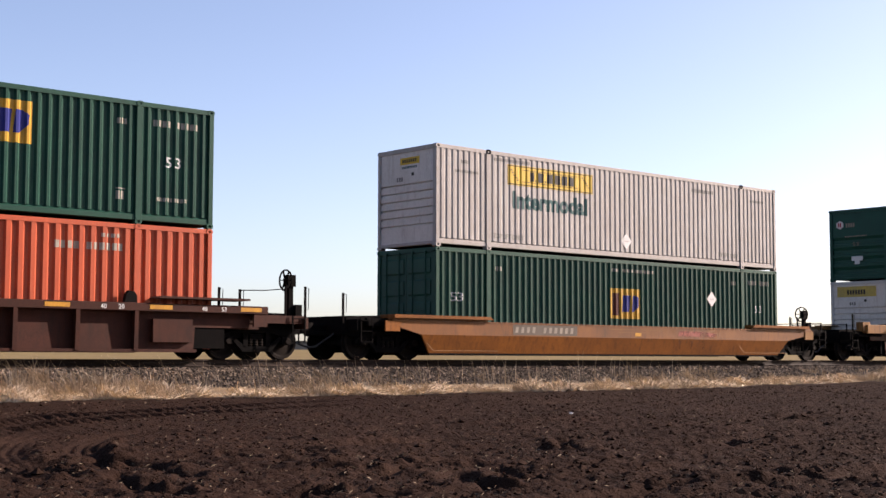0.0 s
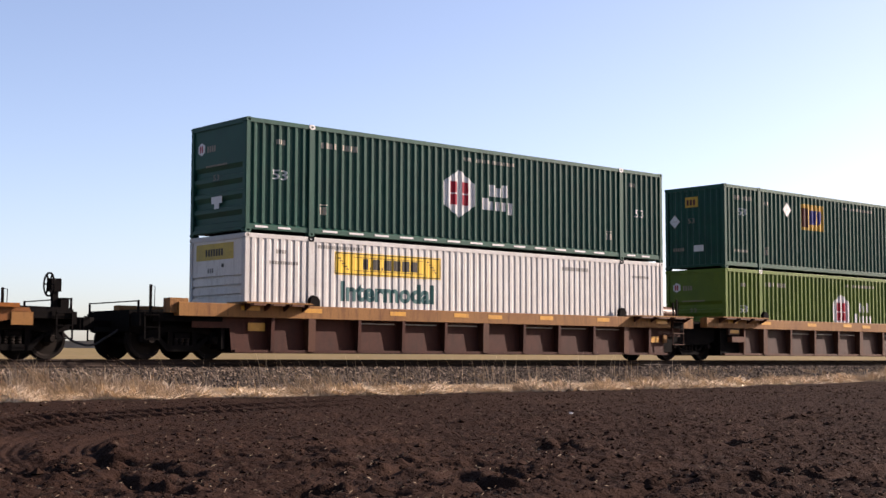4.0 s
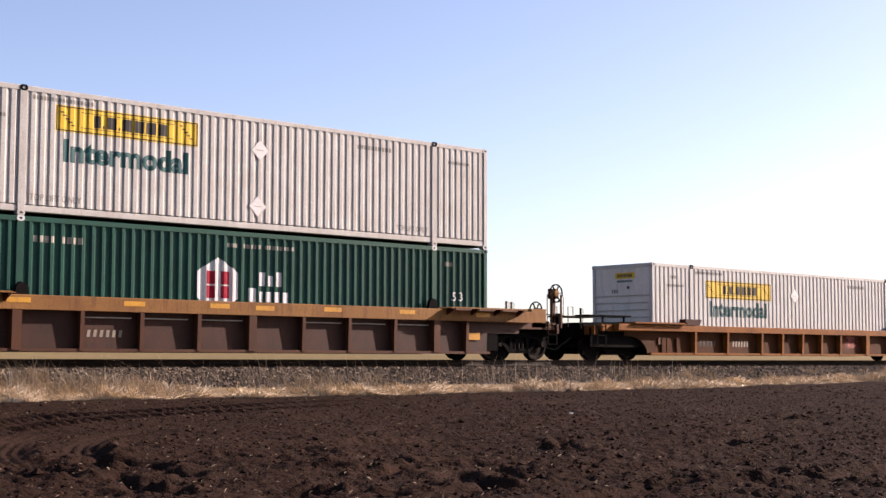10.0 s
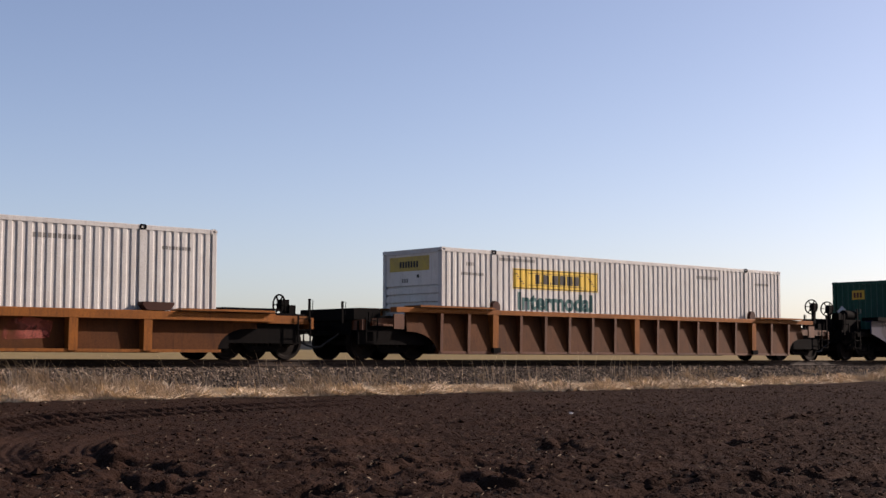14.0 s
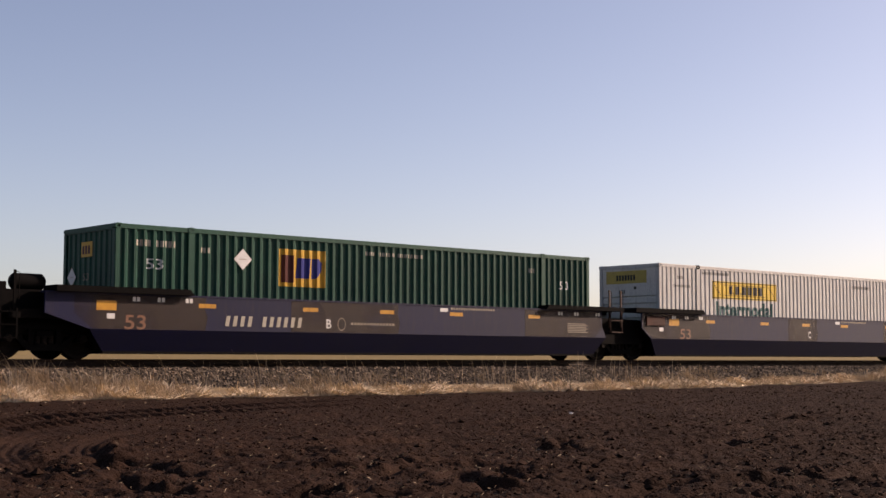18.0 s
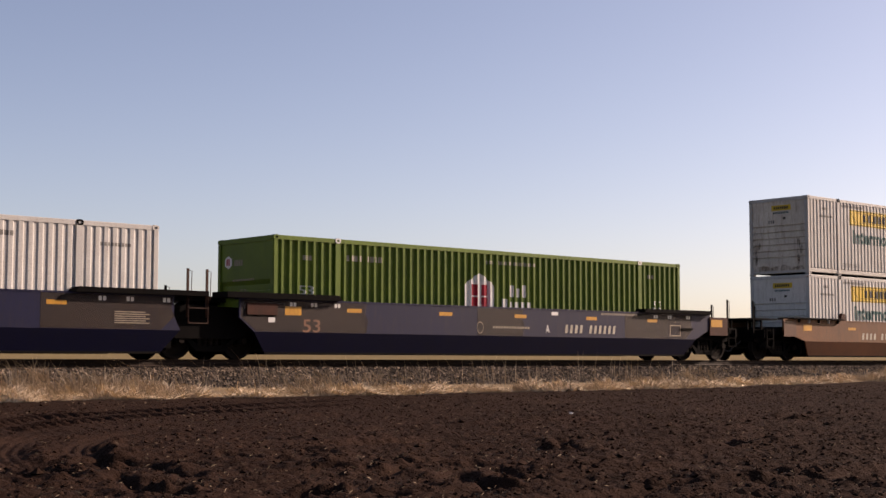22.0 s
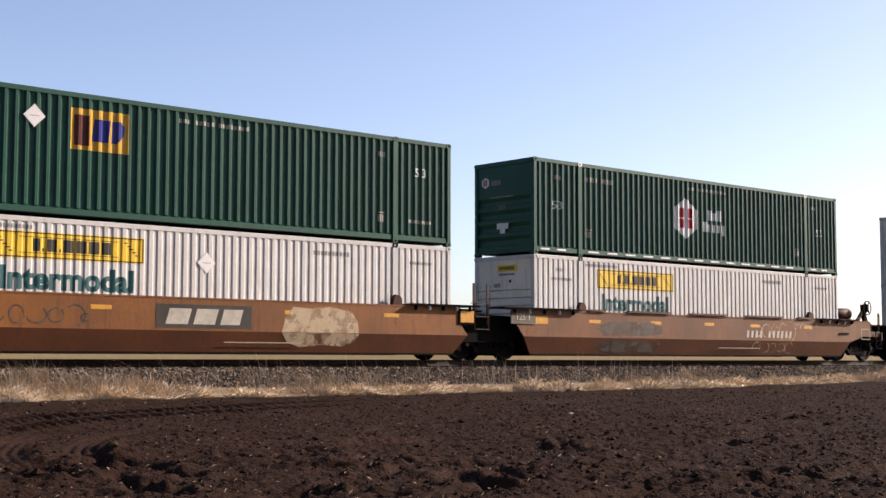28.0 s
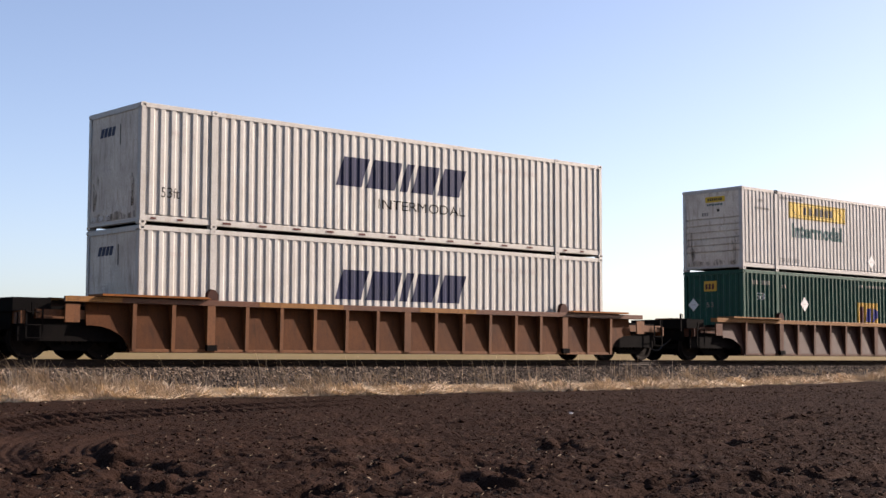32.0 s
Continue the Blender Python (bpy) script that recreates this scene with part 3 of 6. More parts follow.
def amber_sign(c, st, x=4.58, z=1.60):
    """An amber panel with a maroon comb-like block and blue blocks."""
    paint("sign_panel", c, SIGN_AMBER, lambda: polygons([rect(0, 0, 1.46, 0.95)]), "amber", x, z, st, 0.004, "amber sign panel with dark blocks")
    pieces("sign_block", c, MAROON, [rect(0.10, 0.10, 0.46, 0.80)], "amber_a", x, z, st, 0.008)
    pieces("sign_block", c, LOGO_BLUE, [[(0.54, 0.22), (0.94, 0.22), (0.99, 0.74), (0.60, 0.74)], [(1.02, 0.22), (1.16, 0.22), (1.36, 0.42), (1.38, 0.64), (1.24, 0.74), (1.06, 0.74)]], "amber_b", x, z, st, 0.008)


def green_marks(c, st, flipped=False, end=True):
    """The size, number and lift marks of the dark green containers."""
    text_mark(c, "53", 0.83 if not flipped else 0.60, 1.87 if not flipped else 1.40, 0.26, PALE, st, 0.44)
    text_mark(c, "53", 14.82, 1.87 if not flipped else 1.40, 0.26, PALE, st, 0.44)
    if flipped:
        bar_mark(c, 14.5, 2.36, 1.25, 0.15, 10, CHALK, st, missing=(4,))
    else:
        bar_mark(c, 0.55, 2.40, 1.1, 0.15, 10, CHALK, st, missing=(4,))
    bar_mark(c, 7.4, 2.52, 2.0, 0.10, 18, CHALK, st, missing=(3, 9))
    for x in (2.3, 13.55):
        bar_mark(c, x, 2.32, 0.28, 0.13, 3, CHALK, st)
        bar_mark(c, x, 0.55, 0.24, 0.20, 2, CHALK, st)
        bar_mark(c, x, 0.79, 0.24, 0.03, 1, CHALK, st, gap=0.0)
    bar_mark(c, 0.55, 0.58, 0.85, 0.09, 9, CHALK, st)
    bar_mark(c, 14.6, 0.58, 0.85, 0.09, 9, CHALK, st)
    if end:
        diamond(c, 0.42, 1.72, None, 0.22, END @ pose(0, 0.03, 0))
        paint("end_sign", c, SIGN_AMBER, lambda: polygons([rect(0, 0, 0.55, 0.36)]), "amber_end", 0.9, 2.18, None, -0.022, "small amber sign panel", END)
        bar_mark(c, 0.96, 2.25, 0.42, 0.20, 3, MAROON, None, "sign_block", at=END, lift=-0.018)
        text_mark(c, "53", 1.0, 1.62, 0.18, FADED, None, 0.3, at=END, lift=-0.022)
        bar_mark(c, 1.25, 0.62, 0.42, 0.22, 1, PALE, None, at=END, gap=0.0, lift=-0.022)
        bar_mark(c, 0.35, 0.66, 0.5, 0.12, 5, FADED, None, at=END, lift=-0.022)


def emblem_marks(c, st, low):
    """A white emblem with red uprights, and two rows of white bars."""
    x, z = (6.61, 0.86) if not low else (6.54, 0.88)
    outline = [(0.0, 0.36), (0.595, 0.0), (1.19, 0.36), (1.19, 1.0), (0.595, 1.36), (0.0, 1.0)]
    paint("emblem", c, PALE, lambda: polygons([outline]), "hexagon", x, z, st, 0.004, "white hexagonal emblem")
    pieces("emblem_bar", c, RED, [rect(0.26, 0.36, 0.50, 0.66), rect(0.26, 0.70, 0.50, 1.02), rect(0.69, 0.36, 0.93, 0.66), rect(0.69, 0.70, 0.93, 1.02)], "uprights", x, z, st, 0.008, "red upright bar")
    bars, px = [], 0.0
    for w, z0, z1 in ((0.20, 0.40, 0.74), (0.17, 0.40, 0.66), (0.19, 0.40, 0.76)):
        bars.append(rect(0.30 + px, z0, 0.30 + px + w, z1))
        px += w + 0.07
    px = 0.0
    for w, z0, z1 in ((0.24, 0.0, 0.34), (0.13, 0.0, 0.26), (0.19, 0.0, 0.26), (0.18, 0.0, 0.26), (0.19, -0.09, 0.26)):
        bars.append(rect(px, z0, px + w, z1))
        px += w + 0.07
    pieces("name_bar", c, PALE, bars, "namebars", x + 1.48, z + 0.30, st, 0.004)
    text_mark(c, "53", 0.83, 1.40, 0.26, PALE, st, 0.44)
    text_mark(c, "53", 14.80, 1.40, 0.26, PALE, st, 0.44)
    bar_mark(c, 2.36, 2.34, 1.2, 0.15, 9, CHALK, st, missing=(4,))
    bar_mark(c, 7.4, 2.50, 2.0, 0.10, 18, CHALK, st, missing=(3, 9))
    bar_mark(c, 0.95, 2.30, 0.3, 0.12, 3, CHALK, st)
    bar_mark(c, 14.55, 2.36, 0.3, 0.12, 3, CHALK, st)
    for px in (2.3, 13.45):
        bar_mark(c, px, 0.60, 0.24, 0.20, 2, CHALK, st)
        bar_mark(c, px, 0.84, 0.24, 0.03, 1, CHALK, st, gap=0.0)
    paint("end_emblem", c, PALE, lambda: polygons([[(0.0, 0.08), (0.16, 0.0), (0.32, 0.08), (0.32, 0.26), (0.16, 0.34), (0.0, 0.26)]]), "end_hexagon", 0.32, 2.12, None, -0.03, "small white emblem", END)
    bar_mark(c, 0.39, 2.20, 0.18, 0.18, 2, RED, None, at=END, lift=-0.026)
    bar_mark(c, 0.75, 2.18, 0.42, 0.16, 4, FADED, None, at=END, lift=-0.03)
    bar_mark(c, 0.7, 1.78, 1.0, 0.05, 14, FADED, None, at=END, lift=-0.03)
    text_mark(c, "53", 1.05, 1.42, 0.15, FADED, None, 0.28, at=END, lift=-0.03)
    paint("end_notice", c, PALE, lambda: polygons([rect(0, 0.14, 0.5, 0.32), rect(0.14, 0, 0.36, 0.14)]), "notice", 0.98, 0.68, None, -0.03, "white notice", END)
    if not low:
        bar_mark(c, 2.4, 0.14, 11.3, 0.05, 13, PALE, None, "reflective_strip", at=pose(0, 0.014, 0), gap=0.45)
        bar_mark(c, 0.3, 0.14, 1.4, 0.05, 2, PALE, None, "reflective_strip", at=pose(0, 0.014, 0), gap=0.45)
        bar_mark(c, 14.4, 0.14, 1.4, 0.05, 2, PALE, None, "reflective_strip", at=pose(0, 0.014, 0), gap=0.45)


def block_marks(c, st, upper):
    """Leaning navy blocks in place of a name, with the plain word below."""
    blocks, x, lean = [], 0.0, 0.36
    for w in (0.86, 1.0, 0.27, 0.78, 0.82):
        blocks.append(rect(x, 0.0, x + w, 0.78, lean))
        x += w + 0.16
    pieces("name_block", c, NAVY, blocks, "leaning", 5.75, 1.42 if upper else 1.33, st, 0.004, "leaning navy blue name block")
    if upper:
        text_mark(c, "INTERMODAL", 7.2, 0.90, 0.27, INK, st, 3.15)
        text_mark(c, "53ft", 0.58, 0.68, 0.26, INK, st, 0.52)
        for a, b, n in ((0.3, 1.75, 2), (2.3, 13.9, 11), (14.4, 15.9, 2)):
            bar_mark(c, a, 0.14, b - a, 0.05, n, MAROON, None, "reflective_strip", at=pose(0, 0.013, 0), gap=0.78, lift=0.004)
    bar_mark(c, 11.6, 2.28, 1.7, 0.13, 11, GREY_TEXT, st, missing=(5,))
    bar_mark(c, 14.45, 2.20, 0.3, 0.14, 3, GREY_TEXT, st)
    bar_mark(c, 2.45, 0.52, 0.2, 0.22, 1, GREY_TEXT, st, gap=0.2)
    bar_mark(c, 0.85, 2.2, 0.35, 0.10, 4, GREY_TEXT, st)
    bar_mark(c, 0.55, 2.25, 0.75, 0.22, 4, NAVY, None, "name_marking", 0.36, END, -0.026, 0.15)
    text_mark(c, "53ft", 0.75, 1.30, 0.24, GREY_TEXT, None, 0.42, at=END, lift=-0.026)
    bar_mark(c, 1.55, 2.0, 0.05, 0.5, 1, INK, None, at=END, gap=0.0, lift=-0.026)
    bar_mark(c, 0.2, 0.20, 1.1, 0.12, 3, PALE, None, at=END, gap=0.35, lift=-0.016)


def rust_stains(c, seed, heavy):
    """Rust streaks running down the leading end."""
    r = random.Random(seed)
    for y in ((0.42, 1.92) if heavy else (0.35, 2.25)):
        for k in range(7 if heavy else 4):
            z, w, h = 0.55 + 1.35 * (k + r.random()) / 7, 0.10 + 0.16 * r.random(), 0.25 + 0.35 * r.random()
            pts = [(0.1 * w, 0.0), (0.35 * w, -h), (0.6 * w, -0.7 * h), (0.75 * w, -0.9 * h), (w, -0.05), (0.7 * w, 0.08), (0.3 * w, 0.09)]
            paint("rust_stain", c, STREAKED, lambda: polygons([pts]), ("stain", seed, y, k), y + (r.random() - 0.5) * 0.25 - w / 2, z, None, -0.024, at=END)
    low = [(0.0, 0.0), (2.2, 0.0), (2.15, 0.16), (1.7, 0.10), (1.3, 0.22), (0.8, 0.12), (0.4, 0.20), (0.05, 0.14)]
    paint("rust_stain", c, STREAKED, lambda: polygons([low]), ("low", heavy), 0.2, 0.18, None, -0.016, at=END)


CONTAINERS = []


def load(x0, level, style, sign, label, **kw):
    z = HIGH_Z if level else LOW_Z
    c = container(x0, z, style, label, kw.pop("doors_first", False))
    st = STYLES[style]
    if sign == "carrier":
        carrier_sign(c, st, kw.get("end_sign", 1), kw.get("drop", 0.0))
        for dx, dz in kw.get("diamonds", ((8.2, 2.08),)):
            diamond(c, dx, dz, st)
    elif sign == "amber":
        amber_sign(c, st, kw.get("sx", 4.58), kw.get("sz", 1.60))
        green_marks(c, st, kw.get("flipped", False), not kw.get("no_end", False))
        for dx, dz in kw.get("diamonds", ((3.7, 2.25),)):
            diamond(c, dx, dz, st)
    elif sign == "emblem":
        emblem_marks(c, st, not level)
    elif sign == "navy":
        block_marks(c, st, bool(level))
    elif sign == "number":
        bar_mark(c, 12.05, 2.25, 1.75, 0.17, 11, CHALK, st, missing=(4,))
        bar_mark(c, 13.2, 2.55, 0.5, 0.09, 4, CHALK, st)
    if kw.get("rust"):
        rust_stains(c, int(x0), kw["rust"] > 1)
    CONTAINERS.append((c, x0, z))
    return c


START = dict(A=1.90, B=25.28, C=48.85, D=68.30, E=87.73, F=111.19, G=134.65, H=158.14, I=177.62, J=197.04, K=220.62, L=240.33, M=259.79, N=283.30, O=306.69)
DEEP = "dark green corrugated container"
PALE_BOX = "white corrugated container with yellow panel"
load(START["A"], 1, "green", "amber", DEEP + " stacked on an orange one", sx=10.0, flipped=True, diamonds=())
load(START["A"], 0, "orange", "number", "bright orange corrugated container sunk in a brown car")
load(START["B"], 1, "dull", "carrier", PALE_BOX + " stacked on a green one", diamonds=((8.05, 0.60),))
load(START["B"], 0, "green", "amber", DEEP + " with doors leading, in an amber car", sx=7.28, sz=1.05, flipped=True, doors_first=True, diamonds=((12.39, 1.80),), no_end=True)
load(START["C"], 1, "emblem", "emblem", DEEP + " with white hexagonal emblem, on a white one")
load(START["C"], 0, "white", "carrier", PALE_BOX + " sunk in a brown well car", end_sign=2, diamonds=())
load(START["D"], 1, "green", "amber", DEEP + " with amber sign, on a lime one")
load(START["D"], 0, "lime", "emblem", "faded lime green corrugated container in a brown well car")
load(START["E"], 1, "worn", "carrier", "white corrugated container with a rust-streaked end", diamonds=((8.3, 2.08), (8.25, 0.66)), rust=2)
load(START["E"], 0, "emblem", "emblem", DEEP + " with white emblem, in a brown car")
load(START["F"], 0, "white", "carrier", PALE_BOX + " alone in a yellow-brown car", drop=0.14, diamonds=((7.95, 2.06),))
load(START["G"], 0, "white", "carrier", PALE_BOX + " alone in a ribbed car", drop=0.14, end_sign=2, diamonds=())
load(START["H"], 0, "green", "amber", DEEP + " with amber sign, in a navy car", diamonds=((3.5, 2.22),))
load(START["I"], 0, "white", "carrier", PALE_BOX + " alone in a navy well car", drop=0.14, end_sign=2, diamonds=())
load(START["J"], 0, "lime", "emblem", "faded lime green corrugated container alone in a navy well car")
load(START["K"], 1, "worn", "carrier", PALE_BOX + " stacked on another white one", diamonds=((8.25, 2.05), (8.25, 0.63)), rust=1)
load(START["K"], 0, "white", "carrier", PALE_BOX + " under another, smooth car below")
load(START["L"], 1, "green", "amber", DEEP + " with amber sign, on a white one")
load(START["L"], 0, "white", "carrier", PALE_BOX + " in a smooth amber well car")
load(START["M"], 1, "emblem", "emblem", DEEP + " with emblem, on a white one")
load(START["M"], 0, "white", "carrier", PALE_BOX + " in a dusty brown well car", diamonds=())
load(START["N"], 1, "cream", "navy", "off-white corrugated container with navy blocks, upper of two", rust=1)
load(START["N"], 0, "cream", "navy", "off-white corrugated container with navy blocks, lower of two")
load(START["O"], 1, "worn", "carrier", "stained white corrugated container stacked on a green one", diamonds=((8.25, 0.63),), rust=1)
load(START["O"], 0, "green", "amber", DEEP + " with white diamonds, in a ribbed car", sx=7.25, sz=1.0, diamonds=((3.7, 1.78),))

# ---------------------------------------------------------------- well cars
WHEEL_R = 0.455
SIDE_Y = 1.53            # half width over the side sills
CARS, AXLES = [], []


def wheel_shape():
    """A freight wheel: flange, tread, dished web and hub."""
    r = WHEEL_R
    return Shape().lathe([(0.10, -0.09), (0.13, -0.085), (0.16, -0.03), (0.34, -0.01), (0.39, -0.065), (r - 0.004, -0.07), (r, 0.045), (r + 0.028, 0.055),
                          (r + 0.028, 0.075), (r - 0.06, 0.08), (0.34, 0.04), (0.16, 0.03), (0.13, 0.09), (0.10, 0.095)], 32, "y")


def axle_shape():
    return Shape().lathe([(0.055, -1.08), (0.085, -1.06), (0.085, -0.93), (0.095, -0.80), (0.085, 0.0), (0.095, 0.80), (0.085, 0.93), (0.085, 1.06), (0.055, 1.08)], 12, "y")


def side_frame_shape():
    """A cast truck side: arched top, sloping tension members and two pedestals, with the spring window open."""
    s = Shape()
    a, b = -0.05, 0.09
    s.prism([(-1.15, 0.52), (-0.92, 0.66), (-0.40, 0.80), (0.40, 0.80), (0.92, 0.66), (1.15, 0.52), (1.15, 0.40), (1.05, 0.40), (0.95, 0.54), (0.40, 0.66),
             (-0.40, 0.66), (-0.95, 0.54), (-1.05, 0.40), (-1.15, 0.40)], a, b)
    s.prism([(-0.40, 0.66), (-0.27, 0.66), (-0.27, 0.34), (-0.40, 0.30)], a, b).prism([(0.27, 0.66), (0.40, 0.66), (0.40, 0.30), (0.27, 0.34)], a, b)
    s.prism([(-0.80, 0.56), (-0.69, 0.57), (-0.36, 0.33), (0.36, 0.33), (0.69, 0.57), (0.80, 0.56), (0.42, 0.19), (-0.42, 0.19)], a, b)
    for x in (-0.89, 0.89):
        s.box(x - 0.15, x + 0.15, a - 0.03, b + 0.02, 0.38, 0.56)
    return s


def spring_shape():
    s = Shape()
    for x in (-0.16, 0.0, 0.16):
        s.lathe([(0.055, 0.33), (0.07, 0.36), (0.055, 0.39), (0.07, 0.42), (0.055, 0.45), (0.07, 0.48), (0.055, 0.51)], 10, "z", (x, 0.02, 0.0))
    return s


def truck(car, x):
    """A two-axle truck: side frames, bolster, springs and two rolling wheelsets."""
    for sign in (-1, 1):
        at = pose(x, sign * 1.0, 0, 0, 0, 0 if sign < 0 else 180)
        f = part("side_frame", shared("side_frame", side_frame_shape, BLACK, "side_frame"), BLACK, car, at=at)
        part("spring_nest", shared("springs", spring_shape, STEEL, "spring_nest", True), STEEL, f)
        part("bearing_cap", shared("caps", lambda: Shape().lathe([(0.0, -0.15), (0.07, -0.15), (0.09, -0.12), (0.09, -0.02), (0.0, -0.02)], 12, "y", (-0.89, 0, 0.455)), STEEL, "bearing_cap", True), STEEL, f)
        part("bearing_cap", shared("caps2", lambda: Shape().lathe([(0.0, -0.15), (0.07, -0.15), (0.09, -0.12), (0.09, -0.02), (0.0, -0.02)], 12, "y", (0.89, 0, 0.455)), STEEL, "bearing_cap", True), STEEL, f)
    part("truck_bolster", shared("bolster", lambda: Shape().prism([(-1.02, 0.62), (-1.02, 0.50), (-0.5, 0.42), (0.5, 0.42), (1.02, 0.50), (1.02, 0.62), (0.3, 0.74), (-0.3, 0.74)], -0.19, 0.19, "x"), BLACK, "truck_bolster"), BLACK, car, at=pose(x, 0, 0))
    part("brake_beam", shared("beam", lambda: Shape().box(-0.36, -0.30, -0.8, 0.8, 0.30, 0.40).box(0.30, 0.36, -0.8, 0.8, 0.30, 0.40), BLACK, "brake_beam"), BLACK, car, at=pose(x, 0, 0))
    for dx in (-0.89, 0.89):
        axle = part("wheelset", shared("axle", axle_shape, STEEL, "wheelset", True), STEEL, car, at=pose(x + dx, 0, WHEEL_R))
        for sign in (-1, 1):
            part("wheel", shared("wheel", wheel_shape, STEEL, "wheel", True), STEEL, axle, at=pose(0, sign * 0.775, 0, 0, 0, 0 if sign < 0 else 180))
        AXLES.append((axle, x + dx, 0.0, WHEEL_R, car.matrix_basis.translation.x))


def coupler_shape(reach):
    """Shank and knuckle head, pointing along +x."""
    s = Shape().box(-0.3, reach - 0.25, -0.07, 0.07, 0.76, 0.92)
    s.prism([(reach - 0.30, -0.10), (reach - 0.12, -0.20), (reach + 0.02, -0.20), (reach + 0.06, -0.08), (reach - 0.04, -0.03), (reach - 0.04, 0.10), (reach + 0.08, 0.13), (reach + 0.04, 0.22), (reach - 0.14, 0.20), (reach - 0.30, 0.10)], 0.68, 0.98, "z")
    return s


def hose_shape(reach):
    pts = [(reach * k / 9, -0.36 - 0.05 * math.sin(k), 0.74 - 0.42 * math.sin(math.pi * 0.5 * k / 9) ** 1.2) for k in range(10)]
    return Shape().tube(pts, 0.028, 8)


def brake_wheel_shape(axis):
    """A spoked hand wheel cast in one piece: hub, six tapering spokes and rim."""
    put = (lambda a, b, d: (d, a, b)) if axis == "x" else (lambda a, b, d: (a, d, b))
    radii, n = (0.018, 0.06, 0.242, 0.282), 48
    v = []
    for side in (-1, 1):
        for r, half in zip(radii, (0.045, 0.040, 0.010, 0.016)):
            for k in range(n):
                a = 2 * math.pi * k / n
                v.append(put(r * math.cos(a), r * math.sin(a), side * half))

    def at(side, ring, k):
        return (side * len(radii) + ring) * n + k % n
    solid = {(ring, k) for ring in range(3) for k in range(n) if ring != 1 or k % 8 == 0}
    f = []
    for ring, k in solid:
        f += [(at(0, ring, k), at(0, ring, k + 1), at(0, ring + 1, k + 1), at(0, ring + 1, k)), (at(1, ring, k), at(1, ring + 1, k), at(1, ring + 1, k + 1), at(1, ring, k + 1))]
        if (ring - 1, k) not in solid:
            f.append((at(0, ring, k), at(1, ring, k), at(1, ring, k + 1), at(0, ring, k + 1)))
        if (ring + 1, k) not in solid:
            f.append((at(0, ring + 1, k), at(0, ring + 1, k + 1), at(1, ring + 1, k + 1), at(1, ring + 1, k)))
        if (ring, (k + 1) % n) not in solid:
            f.append((at(0, ring, k + 1), at(1, ring, k + 1), at(1, ring + 1, k + 1), at(0, ring + 1, k + 1)))
        if (ring, (k - 1) % n) not in solid:
            f.append((at(0, ring, k), at(0, ring + 1, k), at(1, ring + 1, k), at(1, ring, k)))
    return Shape().add(v, f)


def post(car, x, y, z0, z1, mat=BLACK, name="hand_post", thick=0.028):
    """An upright with a narrow grab iron beside it."""
    key = (round(z1 - z0, 2), thick)
    p = part(name, shared(("post", key), lambda: Shape().box(-thick, thick, -0.02, 0.02, 0, z1 - z0), mat, name), mat, car, at=pose(x, y, z0))
    h = z1 - z0
    part("grab_iron", shared(("grab", key), lambda: Shape().tube([(0.03, 0, h * 0.35), (0.10, 0, h * 0.36), (0.11, 0, h * 0.95), (0.03, 0, h * 0.96)], 0.010, 5), mat, "grab_iron"), mat, p)
    return p


def ladder_shape(rungs, drop):
    s = Shape()
    for x in (-0.19, 0.19):
        s.box(x - 0.018, x + 0.018, -0.012, 0.012, -drop, 0.25)
    for k in range(rungs):
        z = -drop + 0.02 + k * (drop + 0.15) / max(1, rungs - 1)
        s.tube([(-0.19, -0.02, z), (0.19, -0.02, z)], 0.013, 6)
    return s


